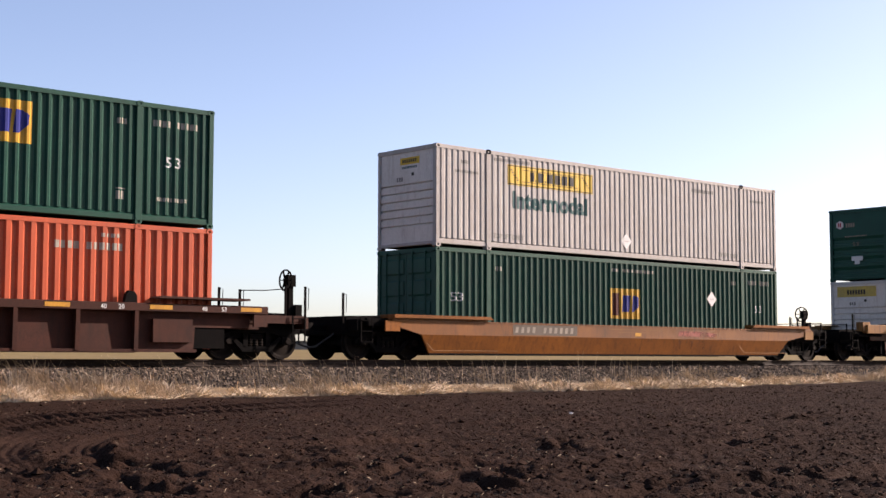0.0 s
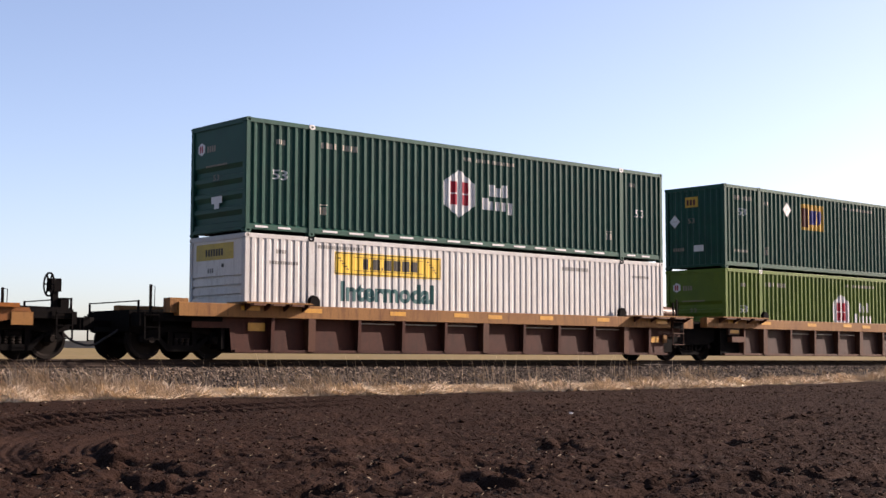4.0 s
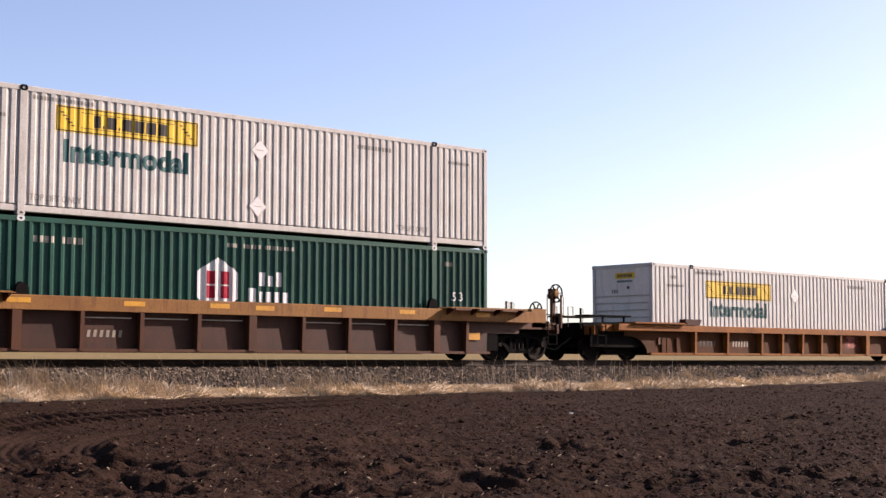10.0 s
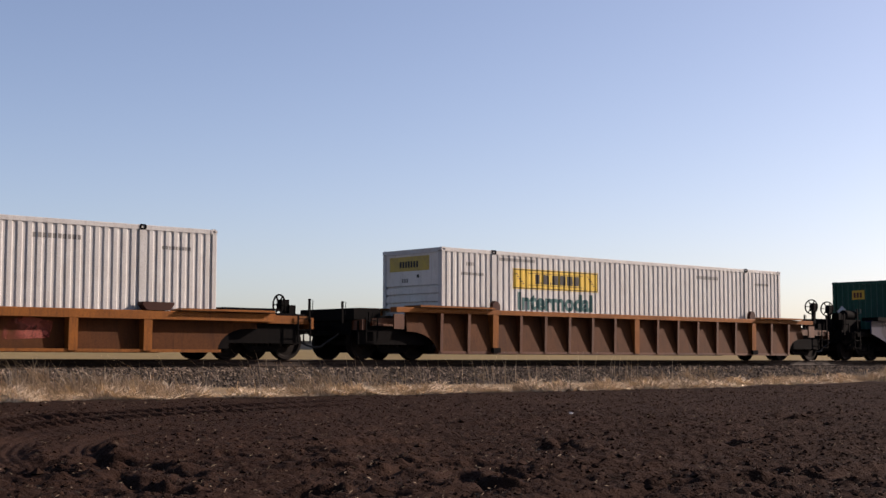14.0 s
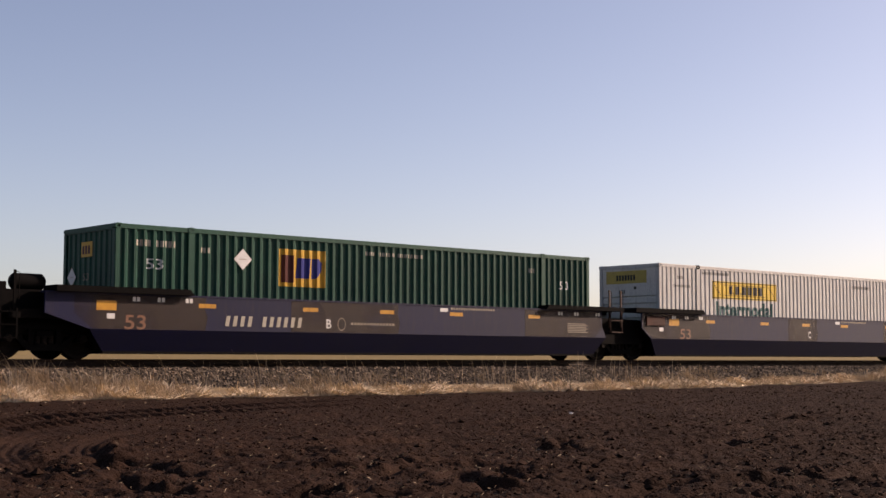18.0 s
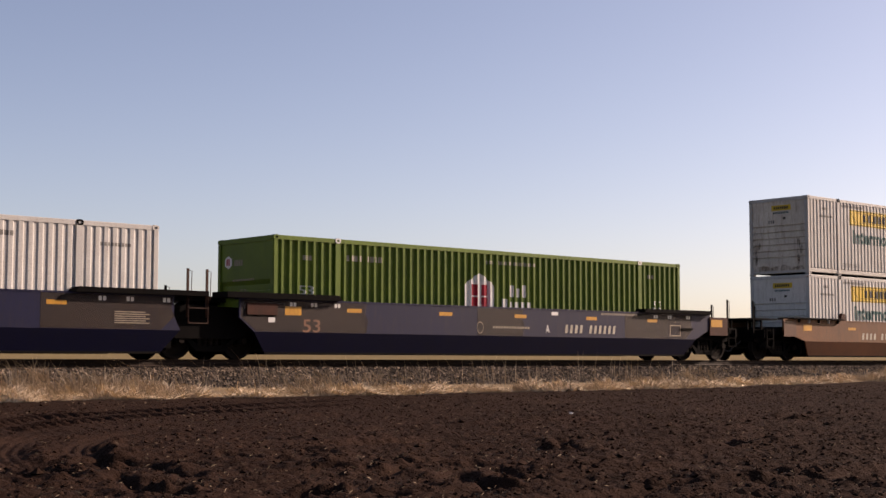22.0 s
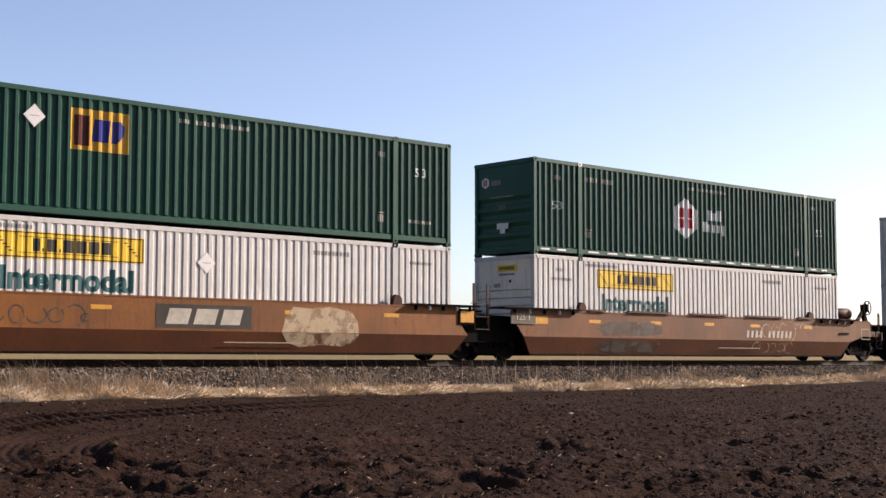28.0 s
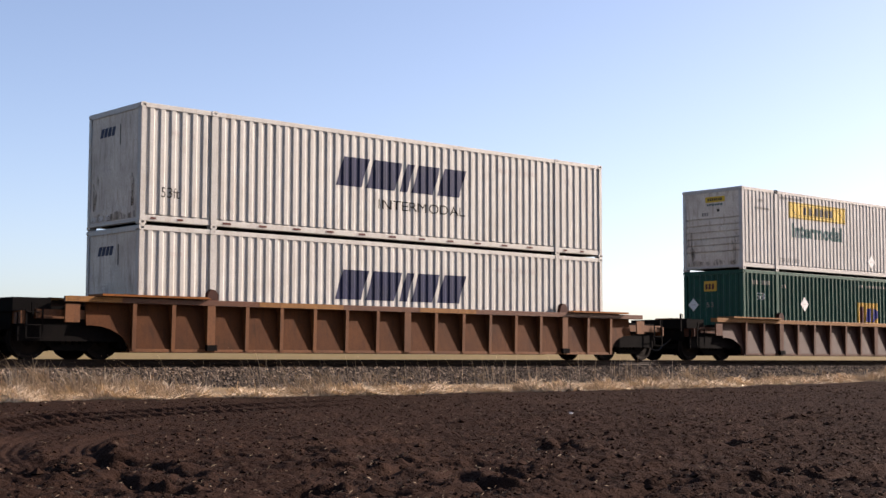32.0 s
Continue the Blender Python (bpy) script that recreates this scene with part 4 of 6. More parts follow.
def end_platform(car, x_in, x_out, mid, paint_mat, posts=(), wheel=None, rails=True, stand_mat=BLACK):
    """The body over a truck at a coupled end: centre sill, deck, end sill, steps, posts, coupler and hose."""
    d = 1 if x_out > x_in else -1
    lo, hi = min(x_in, x_out), max(x_in, x_out)
    box_part("centre_sill", (lo, hi, -0.36, 0.36, 0.66, 1.0), BLACK, car)
    box_part("deck", (lo + 0.05, hi, -1.22, 1.22, 1.0, 1.05), BLACK, car)
    box_part("end_sill", (x_out - 0.06, x_out + 0.06, -1.38, 1.38, 0.78, 1.06), paint_mat, car)
    box_part("bulkhead", (x_in - 0.05, x_in + 0.05, -1.3, 1.3, 0.25, 1.12), BLACK, car)
    part("draft_housing", Shape().prism([(x_in, 0.50), (x_out - d * 0.35, 0.56), (x_out + d * 0.10, 0.66), (x_out + d * 0.10, 1.16), (x_in, 1.22)], -0.95, 0.95), BLACK, car)
    for sign in (-1, 1):
        part("step_ladder", shared("ladder", lambda: ladder_shape(3, 0.42), BLACK, "step_ladder"), BLACK, car, at=pose(x_out - d * 0.25, sign * 1.40, 0.86))
        box_part("deck_edge", (lo + 0.3, hi - 0.05, sign * 1.30 - 0.05, sign * 1.30 + 0.05, 0.90, 1.10), paint_mat, car)
    reach = abs(mid - x_out)
    turn = 0 if d > 0 else 180
    part("coupler", shared(("coupler", round(reach, 2)), lambda: coupler_shape(reach), BLACK, "coupler"), BLACK, car, at=pose(x_out, 0, 0, 0, 0, turn))
    part("air_hose", shared(("hose", round(reach, 2)), lambda: hose_shape(reach), RUBBER, "air_hose", True), RUBBER, car, at=pose(x_out, 0, 0, 0, 0, turn) @ (Matrix.Diagonal((1, -1, 1, 1)) if d < 0 else Matrix.Identity(4)))
    for x, y, top in posts:
        post(car, x, y, 0.95, top, stand_mat)
    if rails:
        part("end_rail", shared(("end_rail", d), lambda: Shape().tube([(0, -1.2, 0), (0, 1.2, 0)], 0.016, 6), BLACK, "end_rail"), BLACK, car, at=pose(x_out, 0, 1.36))
        for y in (-1.2, 1.2):
            box_part("rail_post", (x_out - 0.02, x_out + 0.02, y - 0.02, y + 0.02, 1.05, 1.38), BLACK, car)
    if wheel:
        x, y, z, axis = wheel
        stand = part("brake_stand", Shape().box(x - 0.07, x + 0.07, y - 0.05, y + 0.05, 1.03, z - 0.12).box(x - 0.12, x + 0.12, y - 0.09, y + 0.09, z - 0.16, z + 0.14), stand_mat, car)
        off = (-0.14, 0) if axis == "x" else (0, -0.14)
        part("brake_wheel", shared(("brake_wheel", axis), lambda: brake_wheel_shape(axis), BLACK, "brake_wheel", True), BLACK, stand, "spoked brake wheel", pose(x + off[0], y + off[1], z))
        part("brake_chain_box", Shape().box(x + 0.10, x + 0.30, y - 0.12, y + 0.12, 1.05, 1.40), BLACK, car)


def step_frame_shape():
    """A hung step: two bent uprights and three treads."""
    s = Shape()
    for x in (-0.27, 0.27):
        s.tube([(x, 0.12, 1.24), (x, -0.03, 1.22), (x, -0.03, 0.50)], 0.017, 6)
    for z in (0.50, 0.86, 1.23):
        s.box(-0.27, 0.27, -0.07, 0.02, z - 0.012, z + 0.012)
    return s


def joint(car, x, paint_mat, tank=False, step=True):
    """The shared end of two units that ride on one truck."""
    box_part("joint_casting", (x - 1.2, x + 0.4, -0.34, 0.34, 0.68, 0.98), BLACK, car)
    box_part("joint_deck", (x - 1.45, x - 0.08, -1.2, 1.2, 0.98, 1.05), BLACK, car)
    part("joint_housing", Shape().prism([(x - 1.55, 0.50), (x + 0.75, 0.50), (x + 1.15, 0.66), (x + 1.15, 1.26), (x - 1.55, 1.32)], -1.18, 1.18), BLACK, car)
    if step:
        part("step_ladder", shared("step_frame", step_frame_shape, DUSTY, "step_ladder"), DUSTY, car, at=pose(x - 0.66, -1.46, 0.36))
    if tank:
        part("air_tank", shared("joint_tank", lambda: Shape().lathe([(0.0, -0.38), (0.12, -0.36), (0.19, -0.30), (0.19, 0.30), (0.12, 0.36), (0.0, 0.38)], 14, "x"), BLACK, "air_tank", True), BLACK, car, at=pose(x - 0.14, -0.5, 1.57))
    posts = ((-0.93, -1.45, 2.16, DUSTY), (-0.40, -1.45, 2.16, DUSTY), (0.05, 1.25, 1.9, BLACK)) if step else ((-1.03, -1.33, 1.98, BLACK), (-0.80, -1.0, 1.88, BLACK))
    for dx, y, top, mat in posts:
        post(car, x + dx, y, 1.0, top, mat)


def guide(car, x, z, mat):
    """A container guide: a hooked casting on the side sill, on both sides."""
    for sign in (-1, 1):
        part("container_guide", shared("guide", lambda: Shape().prism([(-0.16, 0.0), (0.16, 0.0), (0.16, 0.16), (0.08, 0.26), (-0.04, 0.28), (-0.12, 0.20)], -0.06, 0.07), mat, "container_guide"), mat, car, at=pose(x, sign * 1.46, z))


def side_outline(xl, xr, wl, wr, low, mid, top, arch):
    """The side sheet: full depth over the well, cut away over the trucks."""
    pts = [(wl, low), (wr, low)]
    if arch:
        pts += [(wr + 0.9 * (1 - math.cos(a)), low + (mid - low) * math.sin(a)) for a in [math.pi / 2 * k / 6 for k in range(1, 7)]]
    else:
        pts += [(wr + 0.05, mid)]
    pts += [(xr, mid), (xr, top), (xl, top), (xl, mid)]
    if arch:
        pts += [(wl - 0.9 * (1 - math.cos(a)), low + (mid - low) * math.sin(a)) for a in [math.pi / 2 * k / 6 for k in range(6, 0, -1)]]
    else:
        pts += [(wl - 0.05, mid)]
    return pts


def reflectors(car, places, y=-1.586, w=0.42, h=0.11):
    for x, z in places:
        paint("reflector", car, REFLECT, lambda: polygons([rect(-w / 2, -h / 2, w / 2, h / 2)]), ("reflector", w, h), 0, 0, None, 0.005, "yellow reflector", pose(x, y, z))


def rib_shape(wide, z0, z1):
    """A side post, deep at the top chord and tapering towards the bottom."""
    w = 0.11 if wide else 0.028
    s = Shape().prism([(-1.565, z1), (-1.33, z1), (-1.33, z0), (-1.535, z0)] if not wide else [(-1.575, z1), (-1.33, z1), (-1.33, z0), (-1.56, z0)], -w, w, "x")
    if not wide:
        s.prism([(-1.58, z1), (-1.56, z1), (-1.53, z0), (-1.55, z0)], -0.05, 0.05, "x")
    return s


def sheet_y(z, z0, lean=0.035):
    """How far out the side sheet stands at a height; it leans out towards the bottom."""
    return -1.345 - lean * (z0 - z) / (z0 - 0.18)


def on_sheet(x, z, z0):
    """A pose on the near side sheet, leaning with it."""
    return pose(x, sheet_y(z, z0), z, -math.degrees(math.atan(0.035 / (z0 - 0.18))))


def leaning_sheet(outline, z0, sign, lean):
    """The side sheet from its outline, leaning out towards the bottom."""
    n = len(outline)
    v = [(x, sheet_y(z, z0, lean) if sign < 0 else -sheet_y(z, z0, lean), z) for x, z in outline]
    v += [(x, y - sign * 0.035, z) for x, y, z in v]
    return Shape().add(v, [tuple(range(n)), tuple(range(2 * n - 1, n - 1, -1))] + [(i, i + n, (i + 1) % n + n, (i + 1) % n) for i in range(n)])


def well_floor(car, wl, wr, mat):
    for sign in (-1, 1):
        a, b = sorted((sign * 1.302, sign * 1.33))
        if wr < 16.4:
            box_part("well_end_plate", (wr - 0.3, 16.5, a, b, 0.26, 0.95), BLACK, car)
        if wl > -0.3:
            box_part("well_end_plate", (-0.35, wl + 0.3, a, b, 0.26, 0.95), BLACK, car)
    for x in (-0.32, 16.42):
        box_part("well_bulkhead", (x - 0.03, x + 0.03, -1.30, 1.30, 0.22, 1.16), BLACK, car)
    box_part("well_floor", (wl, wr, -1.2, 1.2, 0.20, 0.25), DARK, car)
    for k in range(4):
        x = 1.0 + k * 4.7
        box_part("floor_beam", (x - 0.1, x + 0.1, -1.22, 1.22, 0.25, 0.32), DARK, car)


def shelf(car, x0, x1, z, mat, drop=0.07, out=1.70):
    """The end top plate that overhangs the side sill, on both sides."""
    for sign in (-1, 1):
        a, b = sorted((sign * 1.00, sign * out))
        part("top_plate", Shape().prism([(x0, z), (x1, z), (x1 - 0.12 if x1 < 8 else x1, z + drop), (x0 if x1 < 8 else x0 + 0.12, z + drop)], a, b), mat, car)


def shelf_brackets(car, x0, x1, top):
    """Short gussets and a slotted lip that carry an overhanging end plate."""
    n = 4
    step = (x1 - x0 - 0.3) / (n - 1)
    for k in range(n):
        x = x0 + 0.15 + k * step
        part("shelf_bracket", shared("shelf_bracket", lambda: Shape().prism([(-1.586, -0.16), (-1.586, 0.012), (-1.86, 0.012), (-1.86, -0.03)], -0.025, 0.025, "x"), BROWN, "shelf_bracket"), BROWN, car, at=pose(x, 0, top))
        if k < n - 1:
            part("shelf_lip", shared(("shelf_lip", round(step, 2)), lambda: Shape().box(0.05, step * 0.72, -1.875, -1.85, -0.035, 0.014), RUST, "shelf_lip"), RUST, car, at=pose(x, 0, top))


def unit_end(car, top, key):
    """What hangs at a unit's end over the shared truck: step, dark plate, boxes and plates."""
    # Flat black plate on the chord draws the shade behind the step.
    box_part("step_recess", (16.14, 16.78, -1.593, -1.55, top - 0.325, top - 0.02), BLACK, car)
    part("step_ladder", shared("step_frame", step_frame_shape, MUD, "step_ladder"), MUD, car, at=pose(16.46, -1.60, 0.0))
    part("grab_hoop", shared("hoop", lambda: Shape().tube([(0, 0, 0), (0, 0, 0.2), (0.2, 0, 0.2), (0.2, 0, 0)], 0.012, 6), RUST, "grab_hoop"), RUST, car, at=pose(16.30, -1.10, top + 0.04))
    box_part("equipment_hood", (16.5, 17.5, -1.10, 1.10, top - 0.35, top + 0.03), BLACK, car)
    if key == "D":
        box_part("end_plate", (15.10, 16.08, -1.47, -1.40, 0.82, 1.05), DUSTY, car)
        reflectors(car, ((15.54, 0.98),), -1.474, 0.5, 0.10)
        box_part("protruding_box", (15.15, 16.12, -1.60, -1.40, 0.61, 0.80), MUD, car)
        box_part("route_card", (16.78, 16.92, -1.596, -1.583, 1.15, 1.33), PALE, car, "small white card")
    else:
        box_part("end_plate", (15.95, 16.12, -1.44, -1.39, 0.55, 0.80), OCHRE, car)


def ribbed_car(key, xl, xr, wl, wr, ribs, wides, skin, chord, label, arch=False, chord_z=(1.12, 1.44), bright=None, sheet=None, lean=0.035, cut=0.5):
    car = thing("well_car", label, "well car", "cars of the train")
    car.matrix_basis = pose(START[key], TRACK_Y, 0)
    z0, z1 = chord_z
    for sign in (-1, 1):
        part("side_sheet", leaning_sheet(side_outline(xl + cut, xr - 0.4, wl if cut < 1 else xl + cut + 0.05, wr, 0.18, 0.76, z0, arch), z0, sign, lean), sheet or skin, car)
        a, b = sorted((sign * 1.31, sign * 1.585))
        part("top_chord", Shape().prism([(a, z0), (b, z0), (b, z1 - 0.015), (b - 0.015 * (1 if b > 0 else 1), z1), (a + 0.015, z1), (a, z1 - 0.015)], xl, xr, "x"), chord, car)
        a, b = sorted((sign * 1.40, sign * 1.53))
        box_part("bottom_chord", (wl, wr, a, b, 0.165, 0.235), skin, car)
        flip = Matrix.Identity(4) if sign < 0 else Matrix.Diagonal((1, -1, 1, 1))
        for x in ribs:
            part("side_post", shared(("rib", 0, z0), lambda: rib_shape(False, 0.20, z0), skin, "side_post"), skin, car, at=pose(x, 0, 0) @ flip)
        for x in wides:
            part("wide_side_post", shared(("rib", 1, z0), lambda: rib_shape(True, 0.20, z0), bright or skin, "wide_side_post"), bright or skin, car, at=pose(x, 0, 0) @ flip)
    well_floor(car, wl, wr, skin)
    CARS.append((car, START[key]))
    return car


def smooth_car(key, xl, xr, wl, wr, top, skin, lower, label, fold=0.68, cut=1.02):
    """A well car with a plain side: an upright upper sheet, cut away at the ends, and a lower one that slopes inwards."""
    car = thing("well_car", label, "well car", "cars of the train")
    car.matrix_basis = pose(START[key], TRACK_Y, 0)
    cl, cr = wl - 0.42, wr + 0.42
    for sign in (-1, 1):
        y = sign * SIDE_Y
        a, b = sorted((y, y - sign * 0.05))
        part("side_sheet", Shape().prism([(cl, fold), (cr, fold), (xr, min(cut, top - 0.1)), (xr, top), (xl, top), (xl, min(cut, top - 0.1))], a, b), skin, car)
        yo, yi = y, sign * 1.36
        t = -sign * 0.04
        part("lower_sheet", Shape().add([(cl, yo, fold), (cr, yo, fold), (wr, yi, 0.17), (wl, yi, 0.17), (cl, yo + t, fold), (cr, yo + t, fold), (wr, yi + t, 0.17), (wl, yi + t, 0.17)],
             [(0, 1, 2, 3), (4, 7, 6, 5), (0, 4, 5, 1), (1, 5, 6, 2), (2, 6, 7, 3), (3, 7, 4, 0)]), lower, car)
        a, b = sorted((sign * (SIDE_Y + 0.012), sign * 1.30))
        box_part("top_chord", (xl, xr, a, b, top, top + 0.04), skin, car)
        a, b = sorted((sign * 1.18, sign * 1.37))
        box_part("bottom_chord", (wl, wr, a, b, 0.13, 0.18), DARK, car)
    well_floor(car, wl, wr, skin)
    CARS.append((car, START[key]))
    return car


def car_number(car, x, z, width, mat=FADED, y=-SIDE_Y, count=11, height=0.24, plate=None):
    if plate:
        paint("number_plate", car, plate, lambda: polygons([rect(-0.08, -0.06, width + 0.08, height + 0.06)]), ("plate", width, height), 0, 0, None, 0.004, at=pose(x, y, z))
    bar_mark(car, 0, 0, width, height, count, mat, None, "number_marking", 0.18, pose(x, y, z), 0.008, 0.5, (4,))


def side_text(car, text, x, z, h, mat, w=None, y=-SIDE_Y):
    text_mark(car, text, 0, 0, h, mat, None, w, 0.01, at=pose(x, y, z), lift=0.006)


def half_way(a, b):
    """The coupling point between two cars, from the first one's and the second one's own origin."""
    m = (START[a] + LENGTH + START[b]) / 2
    return m - START[a], m - START[b]


def series(start, step, count):
    return [start + step * k for k in range(count)]


# the brown car with an orange container
right, left_b = half_way("A", "B")
car = ribbed_car("A", -1.4, 17.6, -0.3, 15.6, series(2.25, 1.466, 9), (), BROWN, BROWN, "dark brown ribbed steel well car carrying two containers", chord_z=(1.12, 1.30))
truck(car, right - 2.13), truck(car, -1.8)
end_platform(car, 15.2, right - 0.85, right, BROWN, ((16.35, -1.3, 1.75), (16.95, -1.3, 1.72), (18.32, -1.3, 1.85), (18.93, -1.3, 1.86)), (18.70, -0.95, 2.02, "x"), False)
part("hand_rail", Shape().tube([(16.95, -1.3, 1.70), (17.7, -1.3, 1.72), (18.32, -1.3, 1.78)], 0.014, 6), BLACK, car)
box_part("end_bulkhead", (16.6, 17.5, -1.32, 1.32, 0.74, 1.12), BROWN, car)
box_part("jacking_plate", (17.2, 17.6, -1.56, -1.50, 0.80, 1.12), BROWN, car)
box_part("side_panel", (14.45, 15.5, -1.50, -1.37, 0.40, 0.94), BROWN, car)
shelf(car, 14.45, 17.0, 1.42, BROWN, 0.05), guide(car, 2.0, 1.30, DARK), guide(car, 13.85, 1.30, DARK)
reflectors(car, ((3.2, 1.21), (7.5, 1.21), (12.0, 1.21), (14.6, 1.21), (17.1, 1.21)), w=0.6, h=0.10)
for x, t in ((13.05, "40"), (13.5, "20"), (15.7, "48"), (16.25, "53")):
    side_text(car, t, x, 1.15, 0.11, PALE, None, -1.586)

# the smooth amber car
right, left_c = half_way("B", "C")
car = smooth_car("B", -1.75, 17.9, -0.3, 16.0, 1.03, AMBER, TAN, "smooth amber steel well car with sloping lower sides")
truck(car, left_b + 2.13), truck(car, right - 2.13)
end_platform(car, -0.4, left_b + 0.85, left_b, BLACK, ((-3.23, -1.3, 1.74),), None, False)
end_platform(car, 16.4, right - 0.85, right, BLACK, ((16.9, -1.3, 1.55), (17.35, -1.3, 1.55)), (18.95, -0.5, 1.70, "x"))
shelf(car, -1.75, 1.9, 1.12, TAN, 0.09, 1.64), shelf(car, 14.2, 17.6, 1.12, TAN, 0.09, 1.64)
for x0, x1 in ((-1.75, 1.8), (14.3, 17.9)):
    for sign in (-1, 1):
        a, b = sorted((sign * 1.1, sign * 1.49))
        box_part("raised_sill", (x0, x1, a, b, 1.03, 1.122), AMBER, car)
car_number(car, 2.85, 0.78, 2.55, FADED, plate=PLATE, height=0.17)
box_part("jacking_plate", (-2.0, -1.5, -1.56, -1.51, 0.76, 1.04), TAN, car), box_part("jacking_plate", (17.45, 17.95, -1.56, -1.51, 0.74, 1.02), OCHRE, car)
for sign, x in ((1, -0.75), (1, 13.4)):
    paint("pale_seam", car, OCHRE, lambda: polygons([[(0.0, 0.46), (0.04, 0.46), (0.53, 0.02), (3.0, 0.02), (3.0, 0.0), (0.5, 0.0)]]), "seam", 0, 0, None, 0.03, at=pose(x, -1.43, 0.24, 0, 0, 0))
reflectors(car, ((8.3, 0.80),), -SIDE_Y, w=0.3)
paint("pale_seam", car, OCHRE, lambda: polygons([rect(0, 0, 3.1, 0.02), rect(0.35, -0.09, 2.2, -0.07), rect(3.08, -0.12, 3.1, 0.0)]), "upperseam", 0, 0, None, 0.006, at=pose(7.0, -SIDE_Y, 0.94))

paint("red_patch", car, DULL_RED, lambda: polygons([[(0, 0.02), (1.9, 0.0), (2.1, 0.10), (1.4, 0.17), (0.1, 0.18)]]), "redband", 0, 0, None, 0.005, "faded red sprayed band", pose(10.25, -SIDE_Y, 0.76))
for x, w in ((10.3, 0.32), (10.92, 0.30), (11.5, 0.42)):
    paint("red_mark", car, DARK_RED, lambda: polygons([[(0, 0), (w * 0.5, -0.03), (w * 0.55, -0.30), (w * 0.3, -0.31), (w * 0.2, -0.08), (0.0, -0.06)]]), ("redmark", w), 0, 0, None, 0.010, "faint dark red slab", pose(x, -SIDE_Y, 0.655, 18.4))

# three ribbed units on shared trucks
BAY = (3.42, 4.92, 6.45, 9.51, 10.98, 12.52)
for key, nxt in (("C", "D"), ("D", "E"), ("E", "F")):
    j, _ = half_way(key, nxt)
    last = key == "E"
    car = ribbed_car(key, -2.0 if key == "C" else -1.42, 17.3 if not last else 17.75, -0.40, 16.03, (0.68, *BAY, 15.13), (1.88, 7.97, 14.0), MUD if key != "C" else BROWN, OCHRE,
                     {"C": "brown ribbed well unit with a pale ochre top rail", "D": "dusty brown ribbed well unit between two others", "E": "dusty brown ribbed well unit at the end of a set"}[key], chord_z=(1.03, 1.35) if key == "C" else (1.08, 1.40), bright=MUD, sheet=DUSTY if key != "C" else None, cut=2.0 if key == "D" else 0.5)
    top = 1.35 if key == "C" else 1.40
    guide(car, 2.0, top, DARK), guide(car, 13.9, top, DARK)
    for x0, x1 in ((-0.9 if key != "C" else -0.3, 1.72), (14.2, 16.95 if not last else 17.2)):
        shelf(car, x0, x1, top + 0.015, OCHRE, 0.04, 1.88)
        shelf_brackets(car, x0, x1, top)
    if not last:
        unit_end(car, top, key)
    reflectors(car, ((0.0, top - 0.1), (1.9, top - 0.12), (4.7, top - 0.13), (7.0, top - 0.12), (8.3, top - 0.14), (10.4, top - 0.12), (12.9, top - 0.12), (15.7, top - 0.14)), w=0.55)
    reflectors(car, ((0.30, 0.80), (15.5, 0.66)) if key != "D" else (), -1.40, 0.5, 0.2)
    for x in BAY:
        box_part("ledge", (x + 0.10, x + 1.3, -1.42, -1.35, 0.93, 0.955), CHALK, car)
    if not last:
        truck(car, j)
        joint(car, j, OCHRE, key == "D", False)
    if key == "C":
        truck(car, left_c + 2.13)
        end_platform(car, -0.6, left_c + 0.85, left_c, BLACK, ((-2.6, -1.3, 1.75),))
        box_part("yellow_box", (-2.2, -1.7, -1.5, -1.2, 1.1, 1.45), OCHRE, car)
        part("air_tank", Shape().lathe([(0.0, -0.42), (0.12, -0.40), (0.22, -0.33), (0.22, 0.33), (0.12, 0.40), (0.0, 0.42)], 16, "x", (17.3, -0.4, 1.56)), RUST, car, "rounded reddish air tank", smooth=True)
    if key == "E":
        m = j
        truck(car, m - 2.13)
        end_platform(car, 16.5, m - 0.85, m, MUD, ((16.9, -1.3, 1.7), (17.4, -1.0, 1.7), (19.2, -1.3, 1.95)), (19.1, -1.05, 2.0, "y"), True, MUD)
        part("wheel_hub", Shape().lathe([(0.0, -0.10), (0.10, -0.09), (0.14, -0.04), (0.14, 0.02), (0.0, 0.02)], 14, "y", (19.1, -1.14, 2.0)), OCHRE, car, "rusty brake wheel hub", smooth=True)
        for x, z in ((18.55, 1.95), (18.75, 1.6), (19.45, 1.6)):
            part("grab_frame", Shape().tube([(x, -1.35, 1.0), (x, -1.35, z), (x + 0.22, -1.35, z), (x + 0.22, -1.35, 1.3)], 0.016, 6), MUD, car)
        part("brake_wheel", shared(("brake_wheel", "x"), lambda: brake_wheel_shape("x"), BLACK, "brake_wheel", True), BLACK, car, "spoked brake wheel", pose(19.95, 0.5, 1.55))
        box_part("wheel_bracket", (19.92, 20.1, 0.42, 0.58, 1.05, 1.62), BLACK, car)
        box_part("end_casting", (17.9, 18.5, -1.35, -0.7, 0.95, 1.5), OCHRE, car)
        bar_mark(car, 0, 0, 0.95, 0.16, 6, FADED, name="number_marking", lean=0.18, at=on_sheet(3.62, 0.50, 1.08), lift=0.008, gap=0.5)
    if key == "D":
        # Added black sheet in place of the open, shaded void at this end.
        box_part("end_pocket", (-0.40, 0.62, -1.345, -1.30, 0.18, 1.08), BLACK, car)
        box_part("end_plate", (-0.10, 0.56, -1.47, -1.38, 0.86, 1.06), DUSTY, car)
        reflectors(car, ((0.22, 0.97),), -1.474, 0.5, 0.12)
